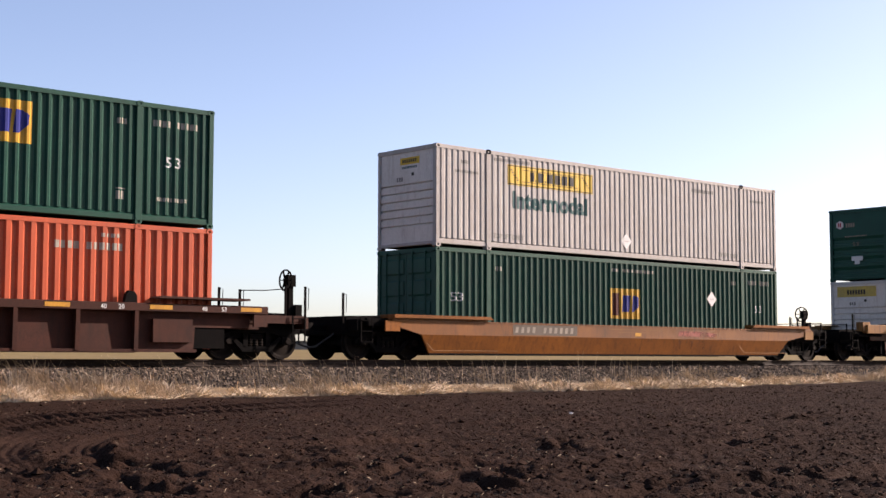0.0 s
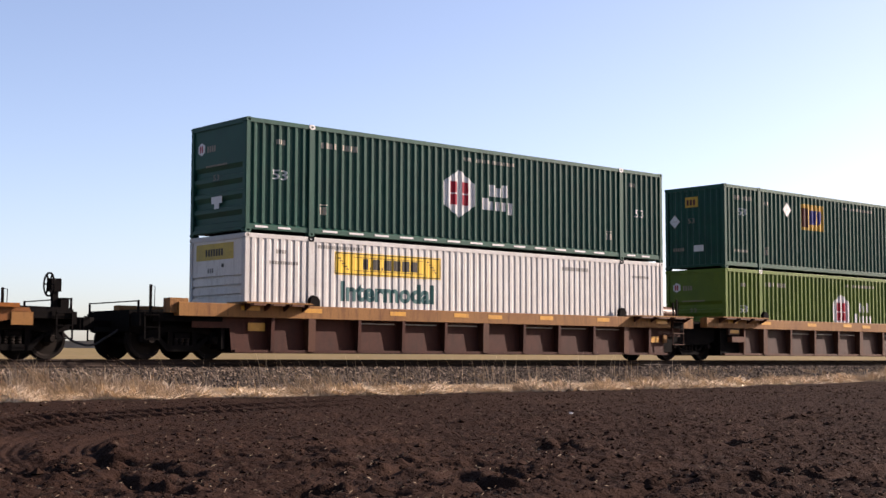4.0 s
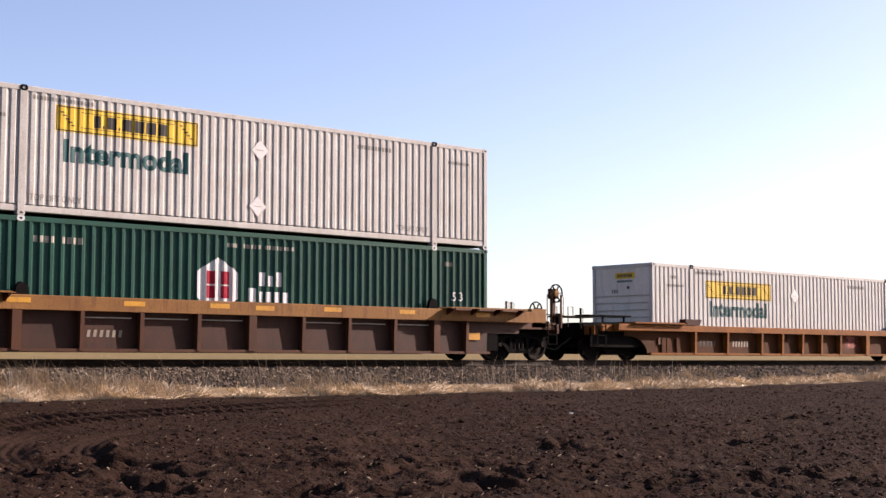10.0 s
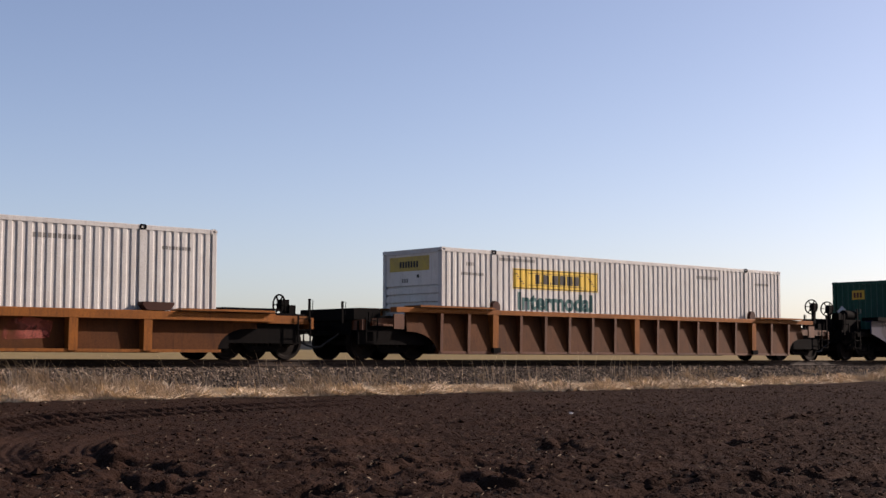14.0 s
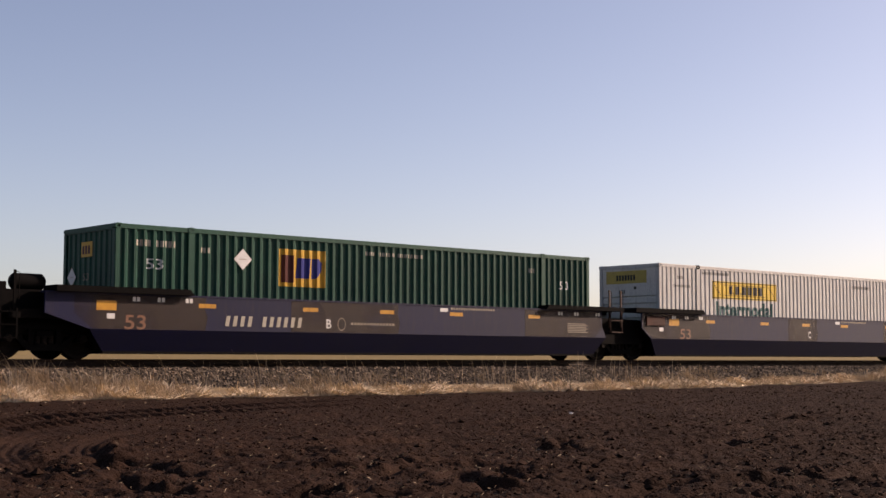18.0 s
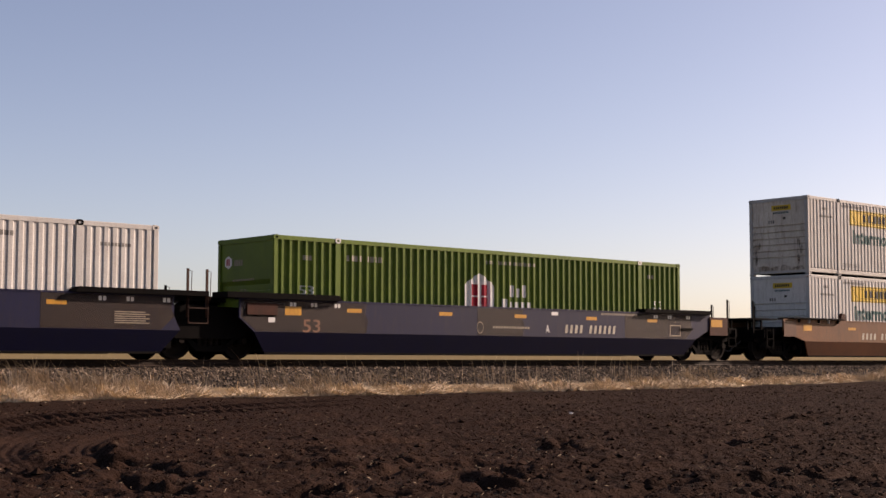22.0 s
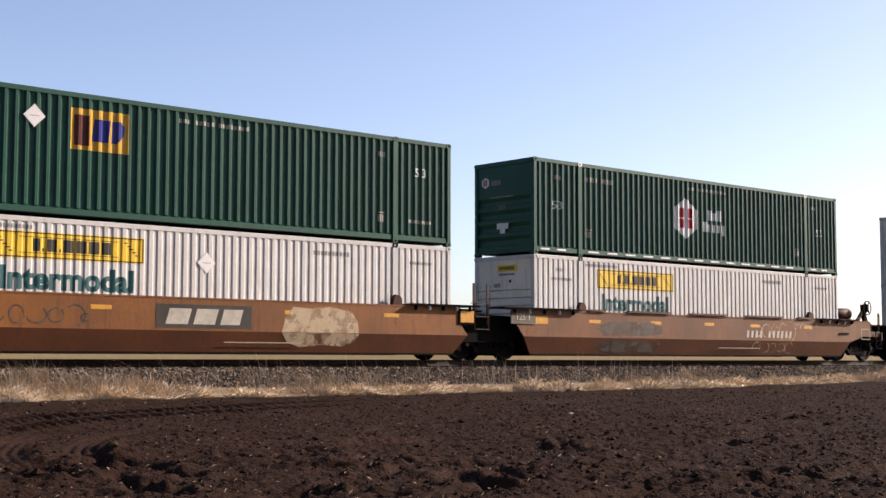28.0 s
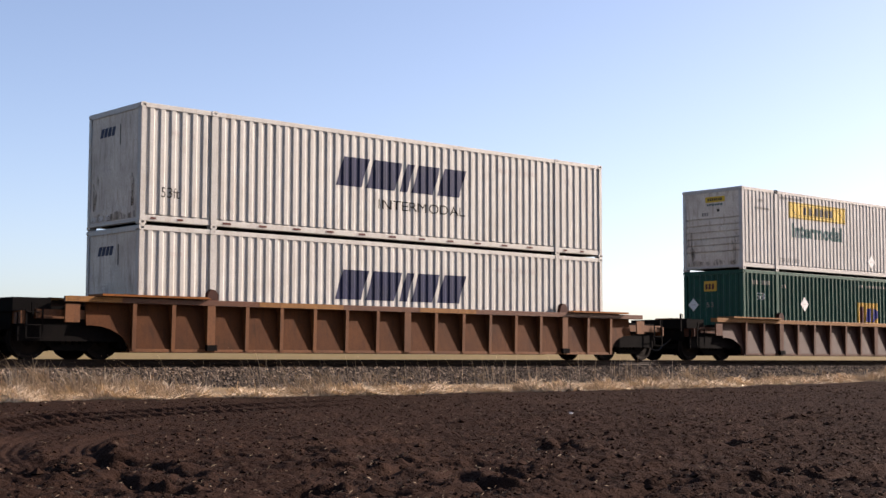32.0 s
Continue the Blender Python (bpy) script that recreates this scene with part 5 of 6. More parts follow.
        box_part("protruding_box", (-0.05, 0.60, -1.58, -1.38, 0.61, 0.80), MUD, car)

# the yellow-brown single car
_, left_f = half_way("E", "F")
right, left_g = half_way("F", "G")
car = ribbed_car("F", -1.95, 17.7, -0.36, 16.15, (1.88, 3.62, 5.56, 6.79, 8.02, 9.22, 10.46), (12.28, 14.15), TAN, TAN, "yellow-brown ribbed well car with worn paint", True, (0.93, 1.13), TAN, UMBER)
truck(car, left_f + 2.13), truck(car, right - 2.13)
end_platform(car, -0.4, left_f + 0.85, left_f, TAN, ((-3.45, -1.35, 1.58),), None, False)
end_platform(car, 16.3, right - 0.85, right, TAN, ((18.9, -1.35, 1.55),), (18.62, -0.6, 1.40, "x"), False)
# Added black panels stand in for the deep shade over the trucks.
for x0, x1 in ((-2.9, -0.3), (16.1, 18.6)):
    box_part("truck_shroud", (x0, x1, -1.25, -1.20, 0.40, 1.0), BLACK, car)
part("walkway", Shape().box(-3.9, -2.5, -1.0, -0.4, 1.30, 1.35).box(-2.7, -0.7, -1.0, -0.4, 1.36, 1.41).box(-3.85, -3.8, -0.7, -0.65, 1.05, 1.30).box(-2.0, -1.95, -0.95, -0.9, 1.05, 1.36).box(-1.0, -0.95, -0.95, -0.9, 1.05, 1.36), BLACK, car)
part("walkway", Shape().box(16.6, 18.3, -0.9, -0.4, 1.24, 1.29).box(17.9, 17.95, -0.7, -0.65, 1.05, 1.24), BLACK, car)
shelf(car, -1.3, 1.25, 1.15, TAN, 0.05), shelf(car, 14.9, 17.6, 1.15, TAN, 0.05)
for x0, x1 in ((0.55, 0.75), (1.05, 1.2), (0.3, 0.5)):
    box_part("worn_stiffener", (x0, x1, -1.43, -1.36, 0.25, 0.70), UMBER, car)
box_part("rusty_hatch", (0.15, 0.62, -1.41, -1.36, 0.50, 0.72), RUST, car)
for x in (1.72, 14.4):
    part("guide_block", shared("guide_block", lambda: Shape().prism([(-0.30, 0.0), (0.30, 0.0), (0.42, 0.15), (0.42, 0.19), (-0.40, 0.19), (-0.42, 0.12)], -1.60, -1.345), BROWN, "guide_block"), BROWN, car, at=pose(x, 0, 1.14))
for x, m, n in ((4.1, FADED, 6), (2.3, INK, 5)):
    bar_mark(car, 0, 0, 0.95, 0.20, n, m, name="number_marking", lean=0.18, at=on_sheet(x, 0.45, 0.93), lift=0.008, gap=0.5)
paint("red_patch", car, DULL_RED, lambda: polygons([[(0, 0), (1.1, 0.05), (1.2, 0.4), (0.5, 0.55), (0.1, 0.4)]]), "patch", 0, 0, None, 0.006, "faint red painted patch", on_sheet(10.7, 0.42, 0.93))

# close-ribbed brown cars
for key, before, after, label in (("G", "F", "H", "orange-brown close-ribbed well car under one container"), ("N", "M", "O", "rust-brown close-ribbed well car with a yellow-edged rail"), ("O", "N", None, "dusty brown close-ribbed well car")):
    left = half_way(before, key)[1]
    right = half_way(key, after)[0] if after else LENGTH - left
    ribs = [8.0 + 1.027 * k for k in range(-8, 9) if k not in (-6, 0, 6)]
    skin = {"G": RUST, "N": SIENNA, "O": MUD}[key]
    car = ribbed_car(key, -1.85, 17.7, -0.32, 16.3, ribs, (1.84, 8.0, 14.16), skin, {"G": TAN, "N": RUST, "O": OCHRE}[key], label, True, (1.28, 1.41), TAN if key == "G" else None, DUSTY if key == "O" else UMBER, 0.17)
    truck(car, left + 2.13), truck(car, right - 2.13)
    end_platform(car, -0.4, left + 0.85, left, skin, ((-3.5, -1.35, 1.52), (-2.6, -1.35, 1.25)), None, False)
    end_platform(car, 16.3, right - 0.85, right, skin, ((17.6, -1.3, 1.65), (19.0, -1.3, 1.65)) if key == "G" else ((18.9, -1.3, 1.3),), (19.4, -0.5, 2.0, "x") if key == "G" else None, key == "G")
    # Black panels added in front of the trucks as their shade.
    for x0, x1 in ((-2.9, -0.3), (16.1, 18.6)):
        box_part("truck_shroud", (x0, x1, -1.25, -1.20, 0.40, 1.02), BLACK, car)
    box_part("jacking_plate", (-1.95, -1.6, -1.60, -1.55, 0.82, 1.22), skin, car)
    box_part("jacking_plate", (17.4, 17.75, -1.60, -1.55, 0.82, 1.22), skin, car)
    for x in (1.84, 14.16):
        box_part("rope_cleat", (x - 0.14, x + 0.14, -1.62, -1.52, 0.20, 0.34), BLACK, car)
    shelf(car, -1.1, 1.75, 1.425, TAN if key != "O" else OCHRE, 0.05), shelf(car, 14.3, 16.9, 1.425, TAN, 0.05)
    guide(car, 1.9, 1.40, BROWN), guide(car, 14.15, 1.40, BROWN)
    box_part("end_hood", (-3.0, -2.1, -1.2, 1.2, 1.05, 1.36), BLACK, car)
    if key == "N":
        for x, w in ((-1.95, 1.4), (3.2, 2.6), (8.4, 2.1)):
            paint("worn_yellow_edge", car, OCHRE, lambda: polygons([rect(0, 0, w, 0.12)]), ("edge", w), 0, 0, None, 0.004, "worn yellow edge", pose(x, -1.586, 1.285))

# three navy units on shared trucks
for key, before, after, letter in (("H", "G", "I", "B"), ("I", "H", "J", "C"), ("J", "I", "K", "A")):
    left, right = half_way(before, key)[1], half_way(key, after)[0]
    # The lower sheet's darker navy paints in the shade of its slope.
    car = smooth_car(key, -1.15 if key != "H" else -1.8, 16.45 if key != "J" else 17.4, -0.3, 16.2, 1.47, BLUE_DUST, SHADED_NAVY, {"H": "dusty navy blue smooth well unit", "I": "dusty navy blue smooth middle well unit", "J": "navy blue smooth well unit with pale lettering"}[key])
    for k, (x0, x1) in enumerate(((-1.1, 2.3 if key != "J" else 2.8), (13.1, 16.4), (4.8, 8.3) if key == "H" else (6.8, 8.6))):
        edge = [(x0 if x0 > 0 else -0.65, 0.69), (x1 if x1 < 16 else 16.1, 0.69), (x1 + 0.06, 1.0), (x1 - 0.03, 1.2), (x1 + 0.02, 1.46), (x0, 1.46), (x0, 1.03)]
        paint("primer_patch", car, PRIMER, lambda: polygons([edge]), ("primer", key, k), 0, 0, None, 0.003, "dusty brown primer patch", pose(0, -SIDE_Y, 0))
    side_text(car, "53", 0.15 if key == "H" else 0.75, 0.69, 0.34, ORANGE_MARK, 0.55)
    if key != "H":
        box_part("end_panel", (-0.95, -0.05, -1.575, -1.525, 1.10, 1.38), BROWN, car)
    shelf(car, -1.6, 1.9, 1.50, BLACK, 0.14), shelf(car, 13.85, 17.3, 1.50, BLACK, 0.12)
    reflectors(car, y=-SIDE_Y, places=((2.35, 1.27), (5.4, 1.26), (7.91, 1.26), (10.4, 1.26), (13.48, 1.26)) if key != "J" else ((2.4, 1.27), (5.6, 1.26), (8.51, 1.26), (11.56, 1.26), (14.42, 1.25)), w=0.48, h=0.10)
    reflectors(car, ((-0.31 if key == "H" else 0.45, 1.22),), -SIDE_Y, 0.5, 0.22)
    paint("notice", car, PALE, lambda: polygons([rect(0, 0, 0.28, 0.1)]), "palenotice", 0, 0, None, 0.006, "small white notice", pose(9.8, -SIDE_Y, 1.32))
    for x in (0.35, 1.0, 1.75, 14.5, 15.2, 16.15):
        bar_mark(car, 0, 0, 0.22, 0.10, 2, PALE, at=pose(x, -SIDE_Y, 1.33))
    if key != "J":
        paint("data_panel", car, FADED, lambda: polygons([rect(0, 0.05 * k, 0.9 - 0.1 * (k % 2), 0.05 * k + 0.025) for k in range(6)]), "datapanel", 0, 0, None, 0.006, at=pose(14.9, -SIDE_Y, 0.82))
    bar_mark(car, 0, 0, 1.7, 0.06, 18, FADED, at=pose(10.2 if key != "J" else 12.0, -SIDE_Y, 1.38))
    paint("notice", car, PALE, lambda: polygons([rect(0, 0, 0.2, 0.12)]), "smallnotice", 0, 0, None, 0.006, "small white notice", pose(-0.30, -SIDE_Y, 0.92))
    side_text(car, letter, {"H": 5.9, "I": 8.05, "J": 9.55}[key], 0.80, 0.24, PALE, 0.16)
    if key != "I":
        car_number(car, 2.85 if key == "H" else 10.37, 0.80, 2.35, CHALK, height=0.25)
        ring = [(0.13 * math.cos(k * math.pi / 8), 0.17 * math.sin(k * math.pi / 8)) for k in range(16)]
        paint("round_mark", car, FADED, lambda: polygons([[ring[k], ring[(k + 1) % 16], tuple(0.86 * v for v in ring[(k + 1) % 16]), tuple(0.86 * v for v in ring[k])] for k in range(16)]), "ringmark", 0, 0, None, 0.006, "faded circular mark", pose(6.39 if key == "H" else 6.9, -SIDE_Y, 0.91))
        bar_mark(car, 0, 0, 1.5, 0.06, 14, FADED, at=pose(6.7 if key == "H" else 7.4, -SIDE_Y, 0.90))
    if key == "J":
        paint("vent_frame", car, FADED, lambda: polygons([rect(0, 0, 0.55, 0.03), rect(0, 0.33, 0.55, 0.36), rect(0, 0.03, 0.03, 0.33), rect(0.52, 0.03, 0.55, 0.33)]), "ventframe", 0, 0, None, 0.006, at=pose(15.3, -SIDE_Y, 0.77))
        box_part("release_handle", (15.85, 16.45, -1.57, -1.52, 0.98, 1.04), BLACK, car)
    if key == "H":
        truck(car, left + 2.13)
        end_platform(car, -0.4, left + 0.85, left, BLACK, ((-3.3, -1.3, 1.75), (-2.4, -1.3, 1.95)), (-3.05, -0.5, 1.95, "x"))
        part("brake_housing", Shape().box(-2.75, -1.5, -0.9, 0.9, 1.05, 1.55), BLACK, car)
        part("air_tank", Shape().lathe([(0.0, -0.42), (0.12, -0.40), (0.19, -0.33), (0.19, 0.33), (0.12, 0.40), (0.0, 0.42)], 16, "x", (-1.75, -0.5, 1.74)), BLACK, car, "rounded black air tank", smooth=True)
        for k, x in enumerate((-2.7, -2.45)):
            part("valve_box", Shape().box(x - 0.1, x + 0.1, -0.75, -0.45, 1.55, 1.80 - 0.08 * k), BLACK, car)
    if key == "J":
        truck(car, right - 2.13)
        end_platform(car, 16.5, right - 0.85, right, BLACK, ((15.9, -0.6, 1.85), (16.5, -0.6, 1.85), (18.6, -1.35, 2.05), (18.85, 0.6, 1.75)))
        box_part("jacking_plate", (17.35, 18.3, -1.57, -1.525, 0.82, 1.42), BROWN, car)
        reflectors(car, ((17.7, 1.22),), -1.575, 0.6, 0.24)
    else:
        truck(car, right)
        joint(car, right, BLACK)


# three smooth brown units on shared trucks
def blotch(seed, w, h, n=22):
    """An uneven spray-painted blotch."""
    r = random.Random(seed)
    return [(w / 2 + (w / 2) * (0.78 + 0.22 * r.random()) * math.copysign(abs(math.cos(a)) ** 0.6, math.cos(a)),
             h / 2 + (h / 2) * (0.72 + 0.28 * r.random()) * math.copysign(abs(math.sin(a)) ** 0.6, math.sin(a))) for a in [2 * math.pi * k / n for k in range(n)]]


def sprayed(*args):
    """Loose sprayed strokes kept as one part."""
    return tagged(paint(*args), kind="stuff")


def scrawl(seed, w, h, count, thick=0.035):
    """Looping spray-painted strokes that spell nothing."""
    r = random.Random(seed)
    out = []
    for k in range(count):
        cx, cz, rx, rz = w * (k + 0.5) / count, h / 2, w / count * (0.35 + 0.25 * r.random()), h * (0.28 + 0.2 * r.random())
        a0, span = r.random() * 6.28, 3.0 + 3.0 * r.random()
        ring = [(cx + rx * math.cos(a0 + span * i / 12), cz + rz * math.sin(a0 + span * i / 12)) for i in range(13)]
        for (ax, az), (bx, bz) in zip(ring, ring[1:]):
            d = math.hypot(bx - ax, bz - az) or 1.0
            nx, nz = -(bz - az) / d * thick / 2, (bx - ax) / d * thick / 2
            out.append([(ax - nx, az - nz), (bx - nx, bz - nz), (bx + nx, bz + nz), (ax + nx, az + nz)])
    return out


for key, before, after in (("K", "J", "L"), ("L", "K", "M"), ("M", "L", "N")):
    left, right = half_way(before, key)[1], half_way(key, after)[0]
    skin = {"K": SIENNA, "L": AMBER, "M": SIENNA}[key]
    # Red-brown below is darker than the skin, painting the inward slope's shade.
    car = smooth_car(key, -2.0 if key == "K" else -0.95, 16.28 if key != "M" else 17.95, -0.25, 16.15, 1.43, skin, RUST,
                     {"K": "dusty brown smooth well unit with pale spray paint", "L": "amber smooth well unit with a black sign and spray paint", "M": "dusty brown smooth well unit with chalky numbers"}[key])
    guide(car, 1.87, 1.46, BROWN), guide(car, 14.03, 1.46, BROWN)
    shelf(car, -1.6, 1.7, 1.47, BLACK, 0.05), shelf(car, 14.3, 16.9, 1.47, BLACK, 0.05)
    for k in range(5):
        box_part("top_clip", (-1.1 + k * 0.62, -1.04 + k * 0.62, -1.60, -1.525, 1.35, 1.48), PALE if k % 2 else BLACK, car)
        box_part("top_clip", (14.6 + k * 0.5, 14.66 + k * 0.5, -1.60, -1.525, 1.35, 1.48), PALE if k % 2 else BLACK, car)
    reflectors(car, y=-SIDE_Y, places=((2.4, 1.17), (5.3, 1.18), (8.05, 1.19), (10.6, 1.18), (13.8, 1.18)), w=0.52, h=0.10)
    reflectors(car, ((-0.5 if key == "K" else 0.08, 1.17),), -SIDE_Y, 0.52, 0.22)
    box_part("end_plate", ((-2.0, -1.25, -1.56, -1.52, 0.84, 1.38) if key == "K" else (-1.2, -0.22, -1.56, -1.52, 1.04, 1.42)), RUST if key == "K" else PLATE, car)
    if key != "K":
        side_text(car, "125 T", -0.98, 1.15, 0.20, CHALK, 0.58, -1.565)
    if key == "L":
        box_part("end_plate", (16.2, 16.85, -1.56, -1.52, 0.98, 1.42), BLACK, car)
        reflectors(car, ((16.52, 1.20),), -1.565, 0.5, 0.32)
    paint("drain_line", car, FADED, lambda: polygons([rect(0, 0, 2.3, 0.025)]), "drain", 0, 0, None, 0.045, at=pose(8.6, -1.45, 0.40))
    if key == "K":
        truck(car, left + 2.13)
        end_platform(car, -0.6, left + 0.85, left, BLACK, ((-3.45, -1.3, 2.05), (-2.9, 0.9, 2.0), (-1.85, -0.2, 1.95)))
        part("walkway", Shape().box(-3.6, -1.9, -1.2, 0.6, 1.42, 1.47).box(-3.5, -3.45, -1.1, -1.05, 1.05, 1.42).box(-2.7, -2.65, -1.1, -1.05, 1.05, 1.42), BLACK, car)
        car_number(car, 3.07, 0.78, 2.95, CHALK, height=0.24)
        sprayed("spray_paint", car, GRAFFITI, lambda: polygons(scrawl(3, 2.0, 0.66, 6)), "kscrawl", 0, 0, None, 0.010, "pale looping spray paint", pose(5.15, -SIDE_Y, 0.70))
        sprayed("spray_paint", car, GRAFFITI, lambda: polygons([[(x, z - 0.52) for x, z in q] for q in scrawl(6, 1.9, 0.5, 6)]), "kscrawl3", 0, 0, None, 0.010, "pale looping spray paint", pose(5.15, -SIDE_Y, 0.67, 18.4))
        for x, mat_, seed in ((9.4, GOLD_SPRAY, 41), (12.15, WHITE_SPRAY, 51)):
            for k in range(4):
                w = 0.80 + 0.12 * (k % 2)
                at_up, at_low = pose(x + (0.72 if seed > 45 else 0.52) * k, -SIDE_Y, 0.70), pose(x + (0.72 if seed > 45 else 0.52) * k, -SIDE_Y, 0.67, 18.4)
                paint("spray_outline", car, GRAFFITI_DARK, lambda: polygons([blotch(seed + k, w + 0.14, 0.64)]), ("outline", seed, k), -0.07, 0, None, 0.004, "dark sprayed outline", at_up)
                paint("spray_paint", car, mat_, lambda: polygons([blotch(seed + k + 9, w, 0.57)]), ("bubble", seed, k), 0, 0.03, None, 0.007 + 0.001 * k, "sprayed bubble shape", at_up)
                paint("spray_paint", car, mat_, lambda: polygons([[(p, z - 0.47) for p, z in blotch(seed + k + 19, w - 0.1, 0.46)]]), ("bubblelow", seed, k), 0, 0, None, 0.007 + 0.001 * k, "sprayed bubble shape", at_low)
        for x, seed in ((11.15, 9), (15.1, 13)):
            sprayed("spray_paint", car, CHALK, lambda: polygons(scrawl(seed, 0.75, 0.5, 4, 0.035)), ("kscrawl2", seed), 0, 0, None, 0.014, "thin pale scrawl", pose(x, -SIDE_Y, 0.75))
    if key == "L":
        paint("sign_panel", car, INK, lambda: polygons([rect(0, 0, 2.65, 0.56)]), "blackpanel", 0, 0, None, 0.006, "black sign panel", pose(6.7, -SIDE_Y, 0.74))
        slabs = [rect(0.25, 0.09, 0.85, 0.46, 0.3), rect(1.0, 0.09, 1.6, 0.46, 0.3), rect(1.75, 0.09, 2.3, 0.46, 0.3)]
        pieces("sign_slab", car, CHALK, slabs, "slabs", 0, 0, None, 0.010, "white leaning slab", pose(6.7, -SIDE_Y, 0.74))
        side_text(car, "C", 4.8, 0.84, 0.20, INK, 0.2)
        paint("spray_paint", car, GRAFFITI, lambda: polygons([[(0, 0), (2.45, 0), (2.4, 0.3), (2.2, 0.55), (1.5, 0.66), (0.9, 0.6), (0.35, 0.64), (0.1, 0.35)]]), "lblotch", 0, 0, None, 0.006, "pale cloudy spray paint", pose(10.26, -SIDE_Y, 0.685))
        paint("spray_paint", car, GRAFFITI, lambda: polygons([[(0, 0), (0.2, -0.25), (0.6, -0.38), (1.3, -0.32), (2.0, -0.36), (2.35, -0.2), (2.45, 0)]]), "lblotch2", 0, 0, None, 0.008, "pale cloudy spray paint", pose(10.26, -SIDE_Y, 0.675, 18.4))
        sprayed("spray_paint", car, GRAFFITI_DARK, lambda: polygons(scrawl(4, 2.3, 0.55, 5, 0.04)), "lscrawl", 0, 0, None, 0.006, "dark scrawled outline", pose(2.6, -SIDE_Y, 0.70))
    if key == "M":
        paint("spray_paint", car, GRAFFITI_DARK, lambda: polygons([blotch(12, 3.4, 0.52)]), "mblotch", 0, 0, None, 0.006, "dark faded spray paint", pose(2.4, -SIDE_Y, 0.70))
        paint("spray_paint", car, GRAFFITI_DARK, lambda: polygons([[(x, z - 0.5) for x, z in blotch(13, 3.2, 0.5)]]), "mblotch2", 0, 0, None, 0.008, "dark faded spray paint", pose(2.5, -SIDE_Y, 0.67, 18.4))
        car_number(car, 10.1, 0.78, 2.75, CHALK, height=0.24)
        sprayed("spray_paint", car, GRAFFITI, lambda: polygons(scrawl(7, 2.5, 0.64, 5, 0.03)), "mscrawl", 0, 0, None, 0.006, "pale looping spray paint", pose(10.5, -SIDE_Y, 0.70))
        sprayed("spray_paint", car, GRAFFITI, lambda: polygons([[(x, z - 0.46) for x, z in q] for q in scrawl(17, 2.4, 0.44, 5, 0.03)]), "mscrawl2", 0, 0, None, 0.010, "pale looping spray paint", pose(10.5, -SIDE_Y, 0.67, 18.4))
        sprayed("spray_paint", car, GRAFFITI, lambda: polygons(scrawl(21, 1.5, 0.22, 7, 0.03)), "mscrawl3", 0, 0, None, 0.006, "thin pale scrawl", pose(12.9, -SIDE_Y, 1.10))
        truck(car, right - 2.13)
        end_platform(car, 16.3, right - 0.85, right, RUST, ((18.9, -1.3, 1.82), (19.45, 0.6, 1.8)), (18.15, -1.15, 2.0, "y"))
        part("air_tank", Shape().lathe([(0.0, -0.55), (0.14, -0.52), (0.22, -0.42), (0.22, 0.42), (0.14, 0.52), (0.0, 0.55)], 16, "x", (17.10, -0.8, 1.76)), BROWN, car, "rounded dark brown air tank", smooth=True)
        part("brake_arm", Shape().prism([(17.55, 1.45), (17.75, 1.45), (18.22, 1.88), (18.16, 2.02)], -1.16, -1.08), RUST, car)
        part("brake_wheel", shared(("brake_wheel", "y"), lambda: brake_wheel_shape("y"), BLACK, "brake_wheel", True), BLACK, car, "spoked brake wheel", pose(18.5, -0.9, 1.5))
        box_part("wheel_bracket", (18.42, 18.58, -0.86, -0.74, 1.05, 1.52), BLACK, car)
        box_part("tank_saddle", (16.75, 17.5, -1.0, -0.6, 1.05, 1.57), RUST, car)
        paint("vent_frame", car, FADED, lambda: polygons([rect(0, 0, 0.6, 0.03), rect(0, 0.38, 0.6, 0.41), rect(0, 0.03, 0.03, 0.38), rect(0.57, 0.03, 0.6, 0.38)]), "ventframe2", 0, 0, None, 0.006, at=pose(17.3, -SIDE_Y, 0.78))
        box_part("release_handle", (15.8, 16.4, -1.57, -1.52, 0.96, 1.02), BLACK, car)
        for x0, x1 in ((2.04, 2.85), (3.87, 5.96), (6.98, 8.96), (10.04, 12.19), (13.12, 13.9)):
            part("top_ledge", Shape().prism([(x0, 1.475), (x0 + 0.15, 1.535), (x1, 1.535), (x1, 1.475)], -1.60, -1.42), MUD, car)
    else:
        truck(car, right)
        joint(car, right, BLACK)


# ---------------------------------------------------------------- ground
EDGE_Y = 24.1            # where the ploughed field meets the grass verge


def hashed(ix, iy, seed):
    h = (ix.astype(np.int64) * 374761393 + iy.astype(np.int64) * 668265263 + seed * 974711) & 0x7FFFFFFF
    h = ((h ^ (h >> 13)) * 1274126177) & 0x7FFFFFFF
    return ((h ^ (h >> 16)) & 0xFFFF) / 65535.0


def value_noise(x, y, seed):
    """Smooth noise from 0 to 1 on a unit lattice."""
    ix, iy = np.floor(x), np.floor(y)
    fx, fy = x - ix, y - iy
    fx, fy = fx * fx * (3 - 2 * fx), fy * fy * (3 - 2 * fy)
    a, b = hashed(ix, iy, seed), hashed(ix + 1, iy, seed)
    c, d = hashed(ix, iy + 1, seed), hashed(ix + 1, iy + 1, seed)
    return (a + (b - a) * fx) * (1 - fy) + (c + (d - c) * fx) * fy


def base_height(y):
    """The lie of the land across the track: field, verge, track bed, and a slow rise beyond."""
    return np.interp(y, [-3000, 0, EDGE_Y, 27.0, 27.9, 32.4, 34.4, 44.0, 57.5, 380.0, 3000.0],
                     [-1.5, -1.5, -0.78, -0.64, -0.62, -0.62, -0.60, -0.15, 0.38, 3.3, 26.0])


